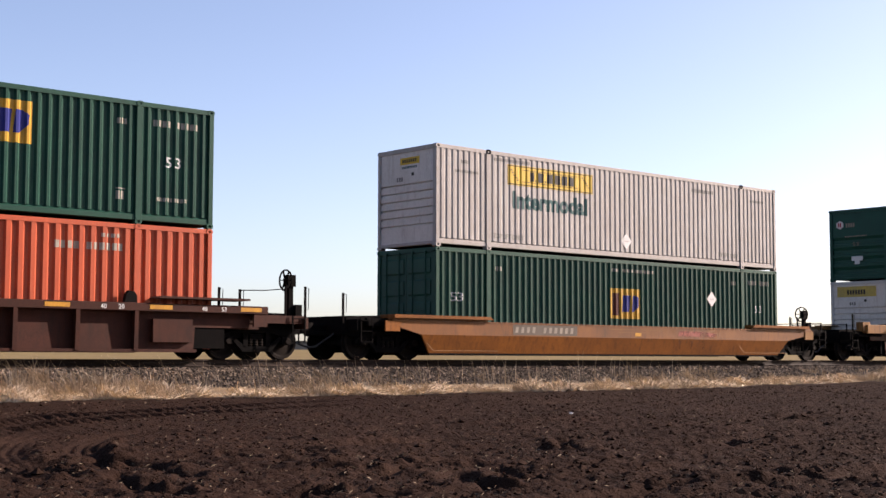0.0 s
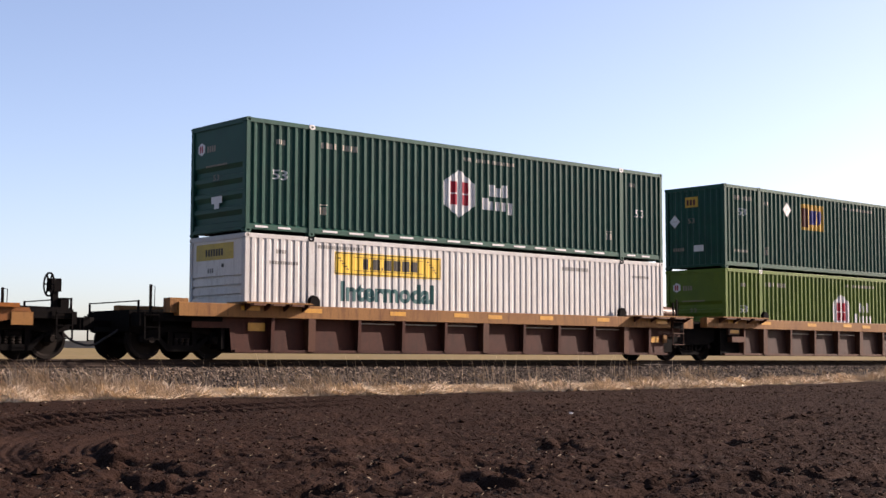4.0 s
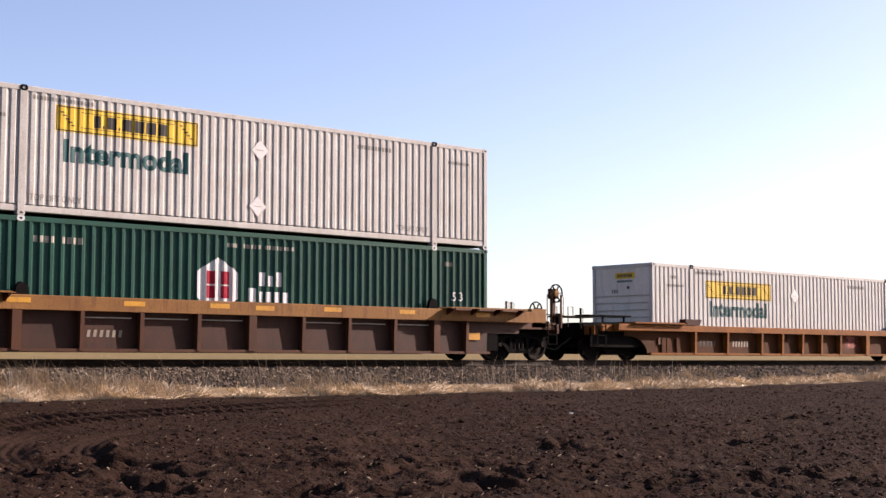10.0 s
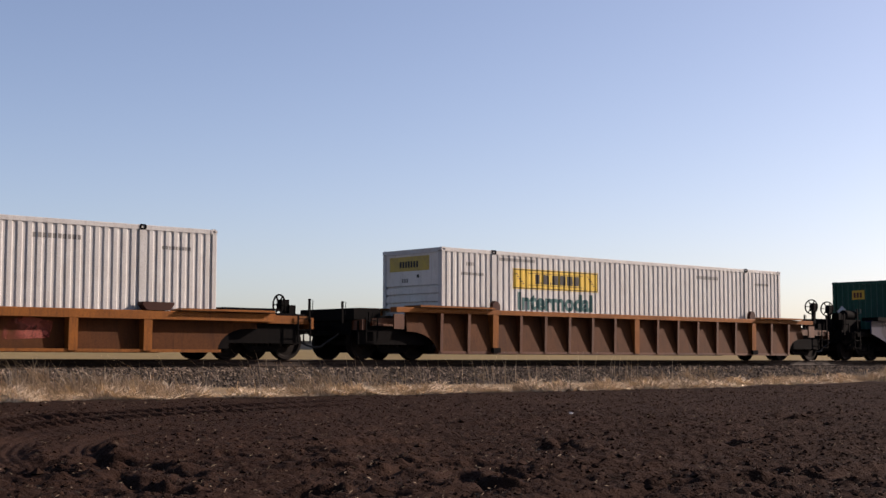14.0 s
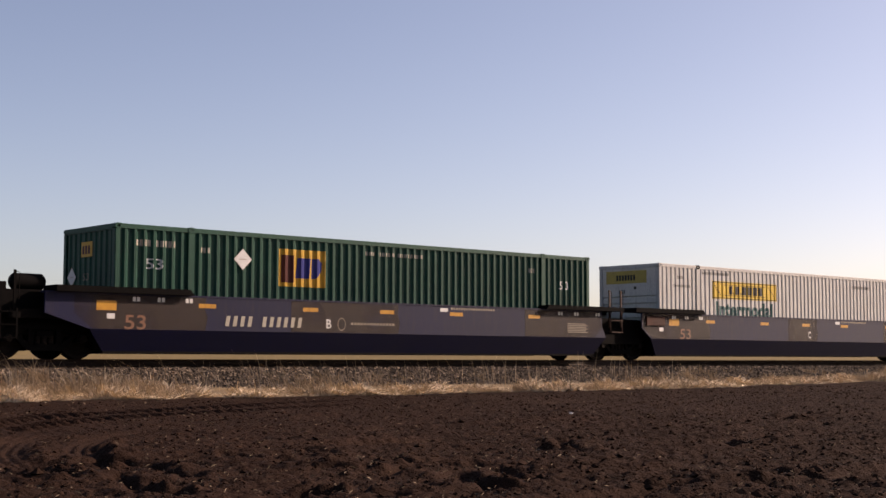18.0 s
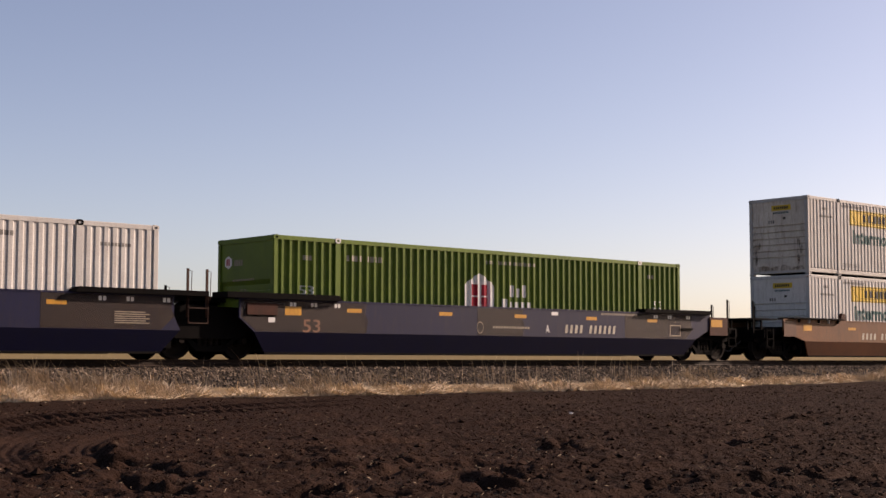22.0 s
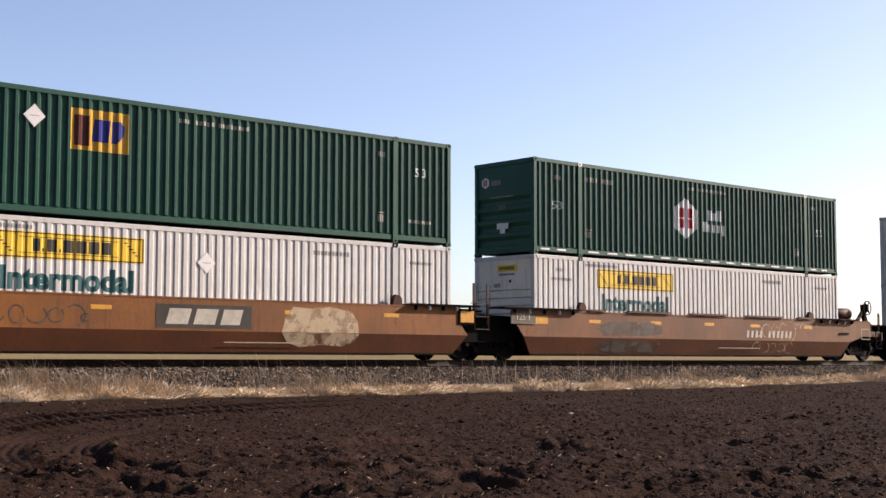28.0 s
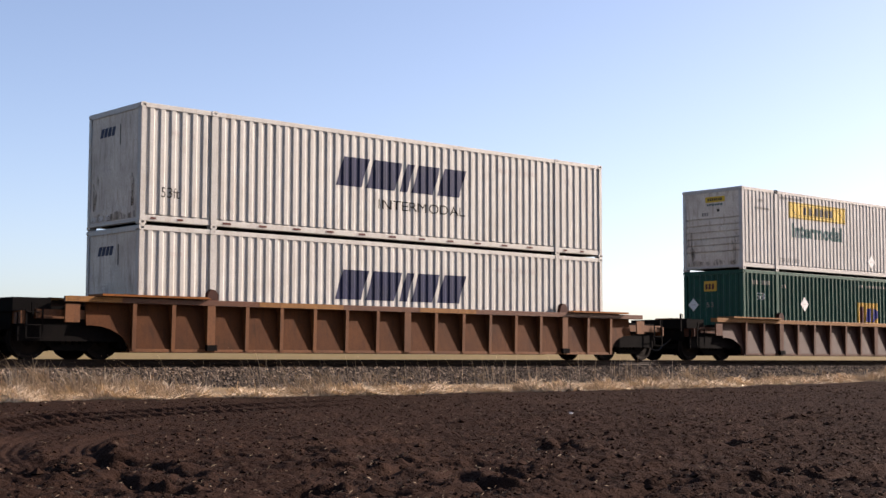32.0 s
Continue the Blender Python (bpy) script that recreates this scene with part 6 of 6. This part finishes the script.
FURROWS = (((7.56, 14.47), (6.88, 12.92)), ((7.23, 13.39), (7.25, 12.71), (7.23, 11.81)), ((6.02, 13.1), (6.15, 12.15)),
           ((6.47, 11.97), (6.38, 11.07), (6.59, 10.84)), ((8.75, 13.44), (8.82, 12.87), (8.84, 12.15)), ((10.11, 13.78), (9.99, 13.17)),
           ((9.84, 11.94), (9.69, 11.46)), ((13.62, 12.89), (12.83, 11.9)), ((9.35, 10.27), (8.93, 9.43)))
CLOD_ROWS = ((9.11, 12.86, 9.07, 12.56), (8.82, 11.73, 9.02, 11.53), (9.04, 11.1, 9.38, 11.18), (10.03, 11.1, 10.36, 11.06), (10.35, 10.62, 10.2, 10.1),
             (12.91, 12.47, 13.15, 12.14), (9.26, 9.74, 9.32, 9.37), (7.43, 10.33, 7.76, 10.09), (7.92, 9.82, 8.07, 9.69), (21.74, 15.15, 22.58, 14.79),
             (15.31, 11.43, 15.23, 11.05), (11.32, 9.37, 11.65, 9.31), (10.58, 8.85, 10.91, 8.65), (11.04, 8.58, 11.59, 8.3), (12.6, 8.7, 12.88, 8.45),
             (12.73, 8.27, 13.14, 8.02), (6.79, 13.23, 7.1, 13.35), (6.03, 13.1, 6.46, 12.59), (6.42, 11.39, 6.67, 10.9))
WHEEL_MARKS = (((6.6, 16.9), (7.6, 18.15), (8.49, 19.05), (9.23, 19.72), (10.42, 20.27), (11.67, 20.76), (12.9, 21.2), (15.0, 21.75), (20.0, 22.5)),
               ((8.2, 17.9), (9.2, 18.7), (9.82, 19.05), (11.09, 19.6), (12.2, 19.95), (14.0, 20.5), (17.0, 21.3)))
TURNS = (((6.25, 13.2), (6.36, 14.06), (6.78, 15.13), (7.43, 16.3), (8.1, 17.03), (8.75, 17.65)),
         ((7.22, 13.9), (7.32, 14.33), (7.66, 15.03), (8.09, 15.76), (8.76, 16.48), (9.57, 17.02)))


def along(line, x, y):
    """Distance from a crooked line, signed to its left, and the way run along it."""
    best, side, run, done = 99.0, 0.0, 0.0, 0.0
    for (ax, ay), (bx, by) in zip(line, line[1:]):
        ux, uy = bx - ax, by - ay
        n = math.hypot(ux, uy)
        k = np.clip(((x - ax) * ux + (y - ay) * uy) / (n * n), 0, 1)
        d = np.hypot(x - ax - k * ux, y - ay - k * uy)
        closer = d < best
        side = np.where(closer, np.where(ux * (y - ay) - uy * (x - ax) > 0, d, -d), side)
        run = np.where(closer, done + k * n, run)
        best = np.minimum(best, d)
        done += n
    return side, run


def edge_line(x):
    """Where the field ends: it bears off towards the track farther along."""
    return EDGE_Y + 0.10 * np.clip(x - 29.0, 0, 18)


def furrows(x, y):
    """Torn furrows with a raised bank, along a few crooked lines, and rows of clods thrown up beside hollows."""
    out = 0.0
    bend = 0.34 * (value_noise(x * 1.9, y * 1.9, 31) - 0.5) + 0.16 * (value_noise(x * 5.3, y * 5.3, 35) - 0.5)
    torn = value_noise(x * 4.7, y * 4.7, 36)
    for line in FURROWS:
        d = np.abs(along(line, x + bend, y + bend)[0])
        w = 0.05 + 0.10 * value_noise(x * 2.3, y * 2.3, 32)
        out = out - (0.05 + 0.07 * torn) * np.exp(-(d / w) ** 2) + 0.05 * torn * np.exp(-((d - 0.26) / 0.11) ** 2)
    lump = value_noise(x * 7.3, y * 7.3, 37)
    for ax, ay, bx, by in CLOD_ROWS:
        d = np.abs(along(((ax, ay), (bx, by)), x + bend * 0.5, y + bend * 0.5)[0])
        h = np.abs(along(((ax - 0.10, ay - 0.12), (bx - 0.10, by - 0.12)), x + bend * 0.5, y + bend * 0.5)[0])
        out = out + 0.10 * lump * np.exp(-(d / 0.09) ** 2) - 0.09 * np.exp(-(h / 0.13) ** 2)
    return out


def field_relief(x, y):
    rough = 0.07 * (value_noise(x * 0.6, y * 0.8, 1) - 0.5)
    stretch = value_noise(x * 1.3 + 3.1, y * 2.4, 2)
    rough += 0.12 * np.clip(stretch - 0.52, 0, 1) ** 1.2
    lumps = value_noise(x * 4.1, y * 4.9 + 1.7, 3)
    rough += 0.07 * np.clip(lumps - 0.5, 0, 1) ** 1.1
    rough += 0.055 * np.clip(value_noise(x * 9.5 + 7.7, y * 10.5, 7) - 0.45, 0, 1)
    rough += 0.036 * (value_noise(x * 17.0, y * 17.0, 4) - 0.5) + 0.015 * (value_noise(x * 33.0, y * 33.0, 5) - 0.5)
    # long shallow ridges left by the plough
    rough += 0.022 * np.sin((y + 0.12 * x) * 2.1 + 2.0 * value_noise(x * 0.3, y * 0.3, 6))
    # broken cross ridges that catch the low sun
    near = np.interp(y, [8, 12, 16, 25], [1.8, 1.5, 0.8, 0.6])
    seam = value_noise(x * 0.35 + 9.0, y * 2.3, 33)
    rough += near * (0.15 * np.clip(seam - 0.60, 0, 1) - 0.14 * np.clip(0.34 - value_noise(x * 0.5, y * 2.7 + 4.0, 34), 0, 1))
    rough *= np.interp(y, [8, 14, 20, 25], [1.0, 0.85, 0.5, 0.4])
    rough += furrows(x, y)
    # tractor wheel marks: a row of lug prints on a pressed band, fading along the way
    for line in WHEEL_MARKS:
        d, run = along(line, x, y)
        band = np.exp(-np.clip(d / 0.34, -3, 3) ** 4)
        lug = np.clip(np.sin(2 * math.pi * (run / 0.30 + 0.45 * np.abs(d))) * 1.6 - 0.3, 0, 1) * np.exp(-np.clip(d / 0.24, -3, 3) ** 4)
        worn = (0.55 + 0.45 * value_noise(x * 0.9, y * 0.9, 41)) * np.interp(x, [9, 14, 18], [1.0, 0.75, 0.15])
        rough = rough * (1 - 0.75 * band * worn) + worn * (0.085 * lug - 0.015 * band)
    # turning marks: ribbed, curved, with a thrown-up lip
    for line in TURNS:
        d, run = along(line, x, y)
        band = np.exp(-np.clip(d / 0.20, -3, 3) ** 4) * np.clip(run / 0.3, 0, 1)
        band = band * (0.6 + 0.4 * value_noise(x * 1.6, y * 1.6, 43)) * np.clip(5.0 - run, 0, 1)
        rough = rough * (1 - 0.85 * band) + band * (-0.03 + 0.018 * np.sin(d * 2 * math.pi / 0.13))
        rough = rough + 0.04 * np.exp(-((d + 0.38) / 0.11) ** 2) * (0.3 + value_noise(x * 5, y * 5, 14)) * np.clip(run / 0.3, 0, 1) * np.clip(3.2 - run, 0, 1)
    return rough


def spaced(*runs):
    """Grid lines: runs of (start, end, step), with the step growing where it is below zero."""
    out = []
    for a, b, step in runs:
        if step > 0:
            out += list(np.arange(a, b, step))
        else:
            n = 28
            out += list(a + (b - a) * (np.linspace(0, 1, n, endpoint=False) ** 3.2))
    return np.array(sorted(set(round(float(v), 4) for v in out)))


gx = np.concatenate([-spaced((2.6, 3000, -1))[::-1][:-1], spaced((2.6, 20, 0.036), (20, 34, 0.07), (34, 80, 0.22), (80, 3000, -1), (3000, 3001, 2))])
gy = np.concatenate([-spaced((0.01, 3000, -1))[::-1][:-1], spaced((0.01, 6.7, 0.7), (6.7, 17.0, 0.037), (17.0, 25.2, 0.055), (25.2, 60.0, 0.6), (60, 3000, -1), (3000, 3001, 2))])
GX, GY = np.meshgrid(gx, gy)
GZ = base_height(GY)
tilled = np.clip((edge_line(GX) + 0.25 * (value_noise(GX * 0.8, GY * 0 + 5, 8) - 0.5) - GY) / 0.4, 0, 1) * np.clip((GY - 3) / 3, 0, 1) * np.clip((90 - GX) / 30, 0, 1)
GZ = GZ + field_relief(GX, GY) * tilled
verge = np.clip(1 - np.abs(GY - 25.6) / 1.7, 0, 1)
GZ = GZ + verge * 0.10 * (value_noise(GX * 1.3, GY * 1.3, 9) - 0.4)
nx, ny = len(gx), len(gy)
ground_mesh = bpy.data.meshes.new("ground")
coords = np.stack([GX, GY, GZ], axis=-1).reshape(-1, 3)
i = np.arange(ny - 1)[:, None] * nx + np.arange(nx - 1)[None, :]
quads = np.stack([i, i + 1, i + 1 + nx, i + nx], axis=-1).reshape(-1, 4)
ground_mesh.vertices.add(len(coords))
ground_mesh.vertices.foreach_set("co", coords.ravel())
ground_mesh.loops.add(quads.size)
ground_mesh.loops.foreach_set("vertex_index", quads.ravel().astype(np.int32))
ground_mesh.polygons.add(len(quads))
ground_mesh.polygons.foreach_set("loop_start", np.arange(0, quads.size, 4, dtype=np.int32))
for m in (SOIL, VERGE, FAR_FIELD):
    ground_mesh.materials.append(m)
mid_x = (GX[:-1, :-1] + GX[1:, 1:]) / 2
mid_y = (GY[:-1, :-1] + GY[1:, 1:]) / 2
wander = edge_line(mid_x) + 0.35 * (value_noise(mid_x * 0.8, mid_y * 0 + 5, 8) - 0.5) + 0.25 * (value_noise(mid_x * 3.1, mid_y * 0 + 2, 12) - 0.5)
index = np.where(mid_y < wander, 0, np.where(mid_y < 34.9, 1, 2)).astype(np.int32).ravel()
ground_mesh.polygons.foreach_set("material_index", index)
ground_mesh.update(calc_edges=True)
ground_mesh.validate()
ground = tagged(new("ground", ground_mesh), "dark ploughed field, straw verge and pale stubble beyond the track", "ground", kind="structure")

ridge = Shape()
n = 60
v = []
for k in range(n + 1):
    a = radians(-20 + 140 * k / n)
    h = 2900 * (0.0125 + 0.002 * math.sin(a * 9) + 0.0014 * math.sin(a * 23 + 1))
    v += [(2900 * math.cos(a), 2900 * math.sin(a), -5), (2900 * math.cos(a), 2900 * math.sin(a), h)]
ridge.add(v, [(2 * k, 2 * k + 2, 2 * k + 3, 2 * k + 1) for k in range(n)])
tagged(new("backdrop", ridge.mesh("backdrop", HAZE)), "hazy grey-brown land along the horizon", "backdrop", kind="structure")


def clump(rng, size, flat=0.6):
    """A rough lump of eight to ten corners."""
    pts = [(1, 0, 0), (-1, 0, 0), (0, 1, 0), (0, -1, 0), (0, 0, 1), (0, 0, -0.6), (0.6, 0.6, 0.5), (-0.6, -0.5, 0.5)]
    f = [(0, 6, 4), (6, 2, 4), (2, 1, 4), (1, 7, 4), (7, 3, 4), (3, 0, 4), (2, 0, 5), (1, 2, 5), (3, 1, 5), (0, 3, 5), (0, 2, 6), (1, 3, 7)]
    a = rng.random() * 6.28
    c, s = math.cos(a), math.sin(a)
    out = []
    for x, y, z in pts:
        k = size * (0.7 + 0.6 * rng.random())
        out.append(((x * c - y * s) * k, (x * s + y * c) * k, z * k * flat))
    return out, f


def scatter(name, mat, label, category, places, size_of, flat=0.7, seed=1):
    """Many loose lumps joined into one object."""
    rng = random.Random(seed)
    verts, faces = [], []
    for x, y, z in places:
        v, f = clump(rng, size_of(rng), flat)
        k = len(verts)
        verts += [(x + p[0], y + p[1], z + p[2]) for p in v]
        faces += [(a + k, b + k, c + k) for a, b, c in f]
    me = bpy.data.meshes.new(name)
    me.from_pydata(verts, [], faces)
    me.materials.append(mat)
    return tagged(new(name, me), label, category, kind="stuff")


def ground_at(x, y):
    x, y = np.array(x, dtype=float), np.array(y, dtype=float)
    return base_height(y) + field_relief(x, y) * np.clip((edge_line(x) - y) / 0.4, 0, 1)


rs = np.random.RandomState(4)


def field_places(count, near):
    """Places on the field, denser towards the near side."""
    y = 6.8 + (EDGE_Y - 7.0) * rs.rand(count) ** near
    x = y * (0.44 + 1.5 * rs.rand(count))
    keep = np.ones(count, bool)
    for line in WHEEL_MARKS + TURNS:
        keep &= np.abs(along(line, x, y)[0]) > 0.3
    x, y = x[keep], y[keep]
    return np.stack([x, y, ground_at(x, y)], axis=-1).tolist()


scatter("soil_clods", CLOD, "loose dark clods of ploughed earth on the field", "soil", field_places(30000, 1.15), lambda r: 0.007 + 0.028 * r.random() ** 5, 0.75, 2)
scatter("large_soil_clods", CLOD, "larger dark lumps of ploughed earth", "soil", field_places(700, 1.5), lambda r: 0.035 + 0.05 * r.random() ** 2, 0.6, 3)


def straws(name, mat, label, places, length, seed):
    """Short bits of straw lying about."""
    rng = random.Random(seed)
    verts, faces = [], []
    for x, y, z in places:
        a, l, w = rng.random() * 6.28, length * (0.4 + rng.random()), 0.0007 + 0.0009 * rng.random()
        dx, dy, up = math.cos(a) * l, math.sin(a) * l, l * (0.6 * rng.random() - 0.1)
        k = len(verts)
        verts += [(x - dy / l * w, y + dx / l * w, z + 0.02), (x + dy / l * w, y - dx / l * w, z + 0.02), (x + dx, y + dy, z + 0.025 + up), (x + dx * 0.5, y + dy * 0.5, z + 0.03 + up * 0.6)]
        faces += [(k, k + 1, k + 2), (k, k + 2, k + 3), (k + 1, k + 3, k + 2), (k, k + 3, k + 1)]
    me = bpy.data.meshes.new(name)
    me.from_pydata(verts, [], faces)
    me.materials.append(mat)
    return tagged(new(name, me), label, "straw", kind="stuff")


straws("straw_bits", STRAW_BITS, "pale bits of straw strewn over the dark soil", field_places(5500, 1.1), 0.055, 5)

# one pale stone in the field
stone_v, stone_f = clump(random.Random(3), 0.042, 0.8)
part_mesh = Shape().add(stone_v, stone_f).mesh("pale_stone", PALE)
pale = tagged(new("pale_stone", part_mesh), "small pale stone lying on dark soil", "stone")
pale.matrix_basis = pose(17.93, 16.74, float(ground_at(17.93, 16.74)) + 0.03)


def blades(verts, faces, rng, x, y, z, h, dx, dy, w):
    """One bent blade from its root, leaning by (dx, dy)."""
    wx, wy = w * 0.8, -w * 0.6
    k = len(verts)
    verts += [(x - wx, y - wy, z), (x + wx, y + wy, z), (x - wx * 0.8 + dx * 0.35, y - wy * 0.8 + dy * 0.35, z + h * 0.58), (x + wx * 0.8 + dx * 0.35, y + wy * 0.8 + dy * 0.35, z + h * 0.58), (x + dx, y + dy, z + h)]
    faces += [(k, k + 1, k + 3, k + 2), (k + 2, k + 3, k + 4)]


def verge_z(y):
    return float(np.interp(y, [EDGE_Y, 26.78, 27.98], [-0.79, -0.69, -0.34])) - 0.02


def stuff(name, label, verts, faces, mat=STRAW):
    me = bpy.data.meshes.new(name)
    me.from_pydata(verts, [], faces)
    me.materials.append(mat)
    return tagged(new(name, me), label, "dry grass", kind="stuff")


rng = random.Random(31)
verts, faces = [], []
for _ in range(2600):
    x = 6 + 100 * rng.random() ** 1.3
    y = float(edge_line(x)) + 0.15 + (3.5 - 0.1 * min(18.0, max(0.0, x - 29.0))) * rng.random() ** 1.5
    lush = float(value_noise(np.array(x * 0.55), np.array(y * 0.5), 21))
    if lush < 0.50 and rng.random() < 0.85:
        continue
    tall = (0.12 + 1.35 * max(0.0, lush - 0.30) ** 1.5) * (0.5 + 0.8 * rng.random())
    tall *= float(np.interp(x, [10, 20, 28, 34, 45], [1.0, 0.7, 0.6, 0.8, 0.7]))
    sway, wide = (rng.random() - 0.85) * 2.0, 0.10 + 0.20 * rng.random()
    for _ in range(int(4 + 17 * lush)):
        a, r = rng.random() * 6.28, wide * rng.random()
        h = tall * (0.30 + 0.8 * rng.random())
        out = h * (0.2 + 1.1 * rng.random() ** 1.6)
        blades(verts, faces, rng, x + r * math.cos(a), y + r * math.sin(a), verge_z(y), h, math.cos(a) * out + sway * h * rng.random(), math.sin(a) * out, (0.0035 + 0.0045 * rng.random()) * (1 + x / 70))
stuff("verge_grass", "tufts of pale dry grass along the ballast", verts, faces)
verts, faces = [], []
for _ in range(84000):
    x = 6 + 104 * rng.random() ** 1.3
    patch = float(value_noise(np.array(x * 0.9), np.array(3.0), 18))
    y = float(edge_line(x)) - 0.15 + (0.35 + 1.2 * patch) * rng.random() ** 1.7 + 0.45 * (float(value_noise(np.array(x * 0.8), np.array(5.0), 8)) - 0.5)
    heap = float(value_noise(np.array(x * 2.1), np.array(y * 2.1), 19))
    a, l = rng.random() * 6.28, 0.12 + 0.28 * rng.random()
    blades(verts, faces, rng, x, y, verge_z(y) + 0.22 * heap * heap * rng.random(), 0.02 + 0.22 * heap * rng.random(), l * math.cos(a), 0.5 * l * math.sin(a), (0.007 + 0.007 * rng.random()) * (1 + x / 60))
stuff("matted_straw", "flattened bright straw at the field's edge", verts, faces, MAT_STRAW)
verts, faces = [], []
for _ in range(70):
    cx, cy, lean0 = 7 + 26 * rng.random() ** 1.3, EDGE_Y + 0.6 + 2.6 * rng.random(), 0.6 * rng.random() - 0.5
    for _ in range(rng.randint(2, 8)):
        x, y, h = cx + 0.5 * (rng.random() - 0.5), cy + 0.3 * (rng.random() - 0.5), 0.30 + 0.65 * rng.random()
        blades(verts, faces, rng, x, y, verge_z(y), h, h * (1.5 * lean0 + 0.9 * (rng.random() - 0.5)), 0.3 * h * (rng.random() - 0.5), 0.0032 * (1 + x / 60))
stuff("tall_stalks", "tall dry stalks leaning beside the track", verts, faces)

# ---------------------------------------------------------------- the track
bed = Shape().prism([(26.78, -0.68), (27.98, -0.31), (28.52, -0.215), (28.88, -0.195), (31.18, -0.195), (31.48, -0.215), (32.02, -0.32), (33.28, -0.68)], -150, 700, "x")
ballast_bed = tagged(new("ballast_bed", bed.mesh("ballast_bed", BED)), "grey crushed-stone ballast bed under the track", "ballast", kind="structure")
count = 34000
bx = 6 + 80 * rs.rand(count) ** 1.4
by = 26.62 + 1.95 * rs.rand(count)
bz = np.interp(by, [26.62, 26.78, 27.98, 28.52, 28.62], [-0.70, -0.68, -0.31, -0.215, -0.21])
scatter("ballast_stones", BALLAST, "loose grey and brown ballast stones on the shoulder", "ballast", np.stack([bx, by, bz], axis=-1).tolist(), lambda r: 0.022 + 0.028 * r.random(), 0.8, 7)


def rail_shape():
    half = [(0.0, 0.0), (0.030, 0.0), (0.036, -0.008), (0.036, -0.035), (0.010, -0.05), (0.009, -0.13), (0.03, -0.15), (0.07, -0.162), (0.07, -0.172), (0.0, -0.172)]
    outline = half + [(-y, z) for y, z in half[-2:0:-1]]
    return Shape().prism(outline, -150, 700, "x")


for y in (TRACK_Y - 0.755, TRACK_Y + 0.755):
    r = tagged(new("rail", rail_shape().mesh("rail", RAIL_STEEL)), "rusty steel running rail on timber ties", "rail", "rails of the track", kind="structure")
    r.matrix_basis = pose(0, y, 0)
tie = tagged(new("railway_tie"), "weathered dark timber tie bedded in ballast", "railway tie", "ties under the rails")
part("timber", Shape().prism([(-0.11, -0.36), (0.11, -0.36), (0.115, -0.19), (0.10, -0.178), (-0.10, -0.178), (-0.115, -0.19)], -1.3, 1.3), TIE, tie)
for y in (-0.755, 0.755):
    box_part("tie_plate", (-0.09, 0.09, y - 0.17, y + 0.17, -0.180, -0.1725), RAIL_STEEL, tie)
tie.matrix_basis = pose(2.0, TRACK_Y, 0)
for k in range(1, 180):
    copy_thing(tie, pose(2.0 + 0.53 * k, TRACK_Y, 0))



def motions():
    times = [0.5 * k for k in range(65)]
    for ob, x, z in CONTAINERS:
        walk(ob, [(t, pose(x - travelled(t), FACE_Y, z)) for t in times])
    for ob, x in CARS:
        walk(ob, [(t, pose(x - travelled(t), TRACK_Y, 0)) for t in times])
    # the wheelsets roll while their car is near the camera
    for axle, x, y, z, base in AXLES:
        near = [k for k in range(0, 961) if -12 < base + x - travelled(k / 30) < 80]
        if not near:
            continue
        ks = list(range(near[0], near[-1] + 1))
        first = travelled(ks[0] / 30)
        rows = [(k / 30, pose(x, y, z, 0, -math.degrees((travelled(k / 30) - first) / WHEEL_R), 0)) for k in ks]
        if ks[0] > 0:
            rows = [(0, rows[0][1])] + rows
        if ks[-1] < 960:
            rows.append((32.0, rows[-1][1]))
        walk(axle, rows)


motions()
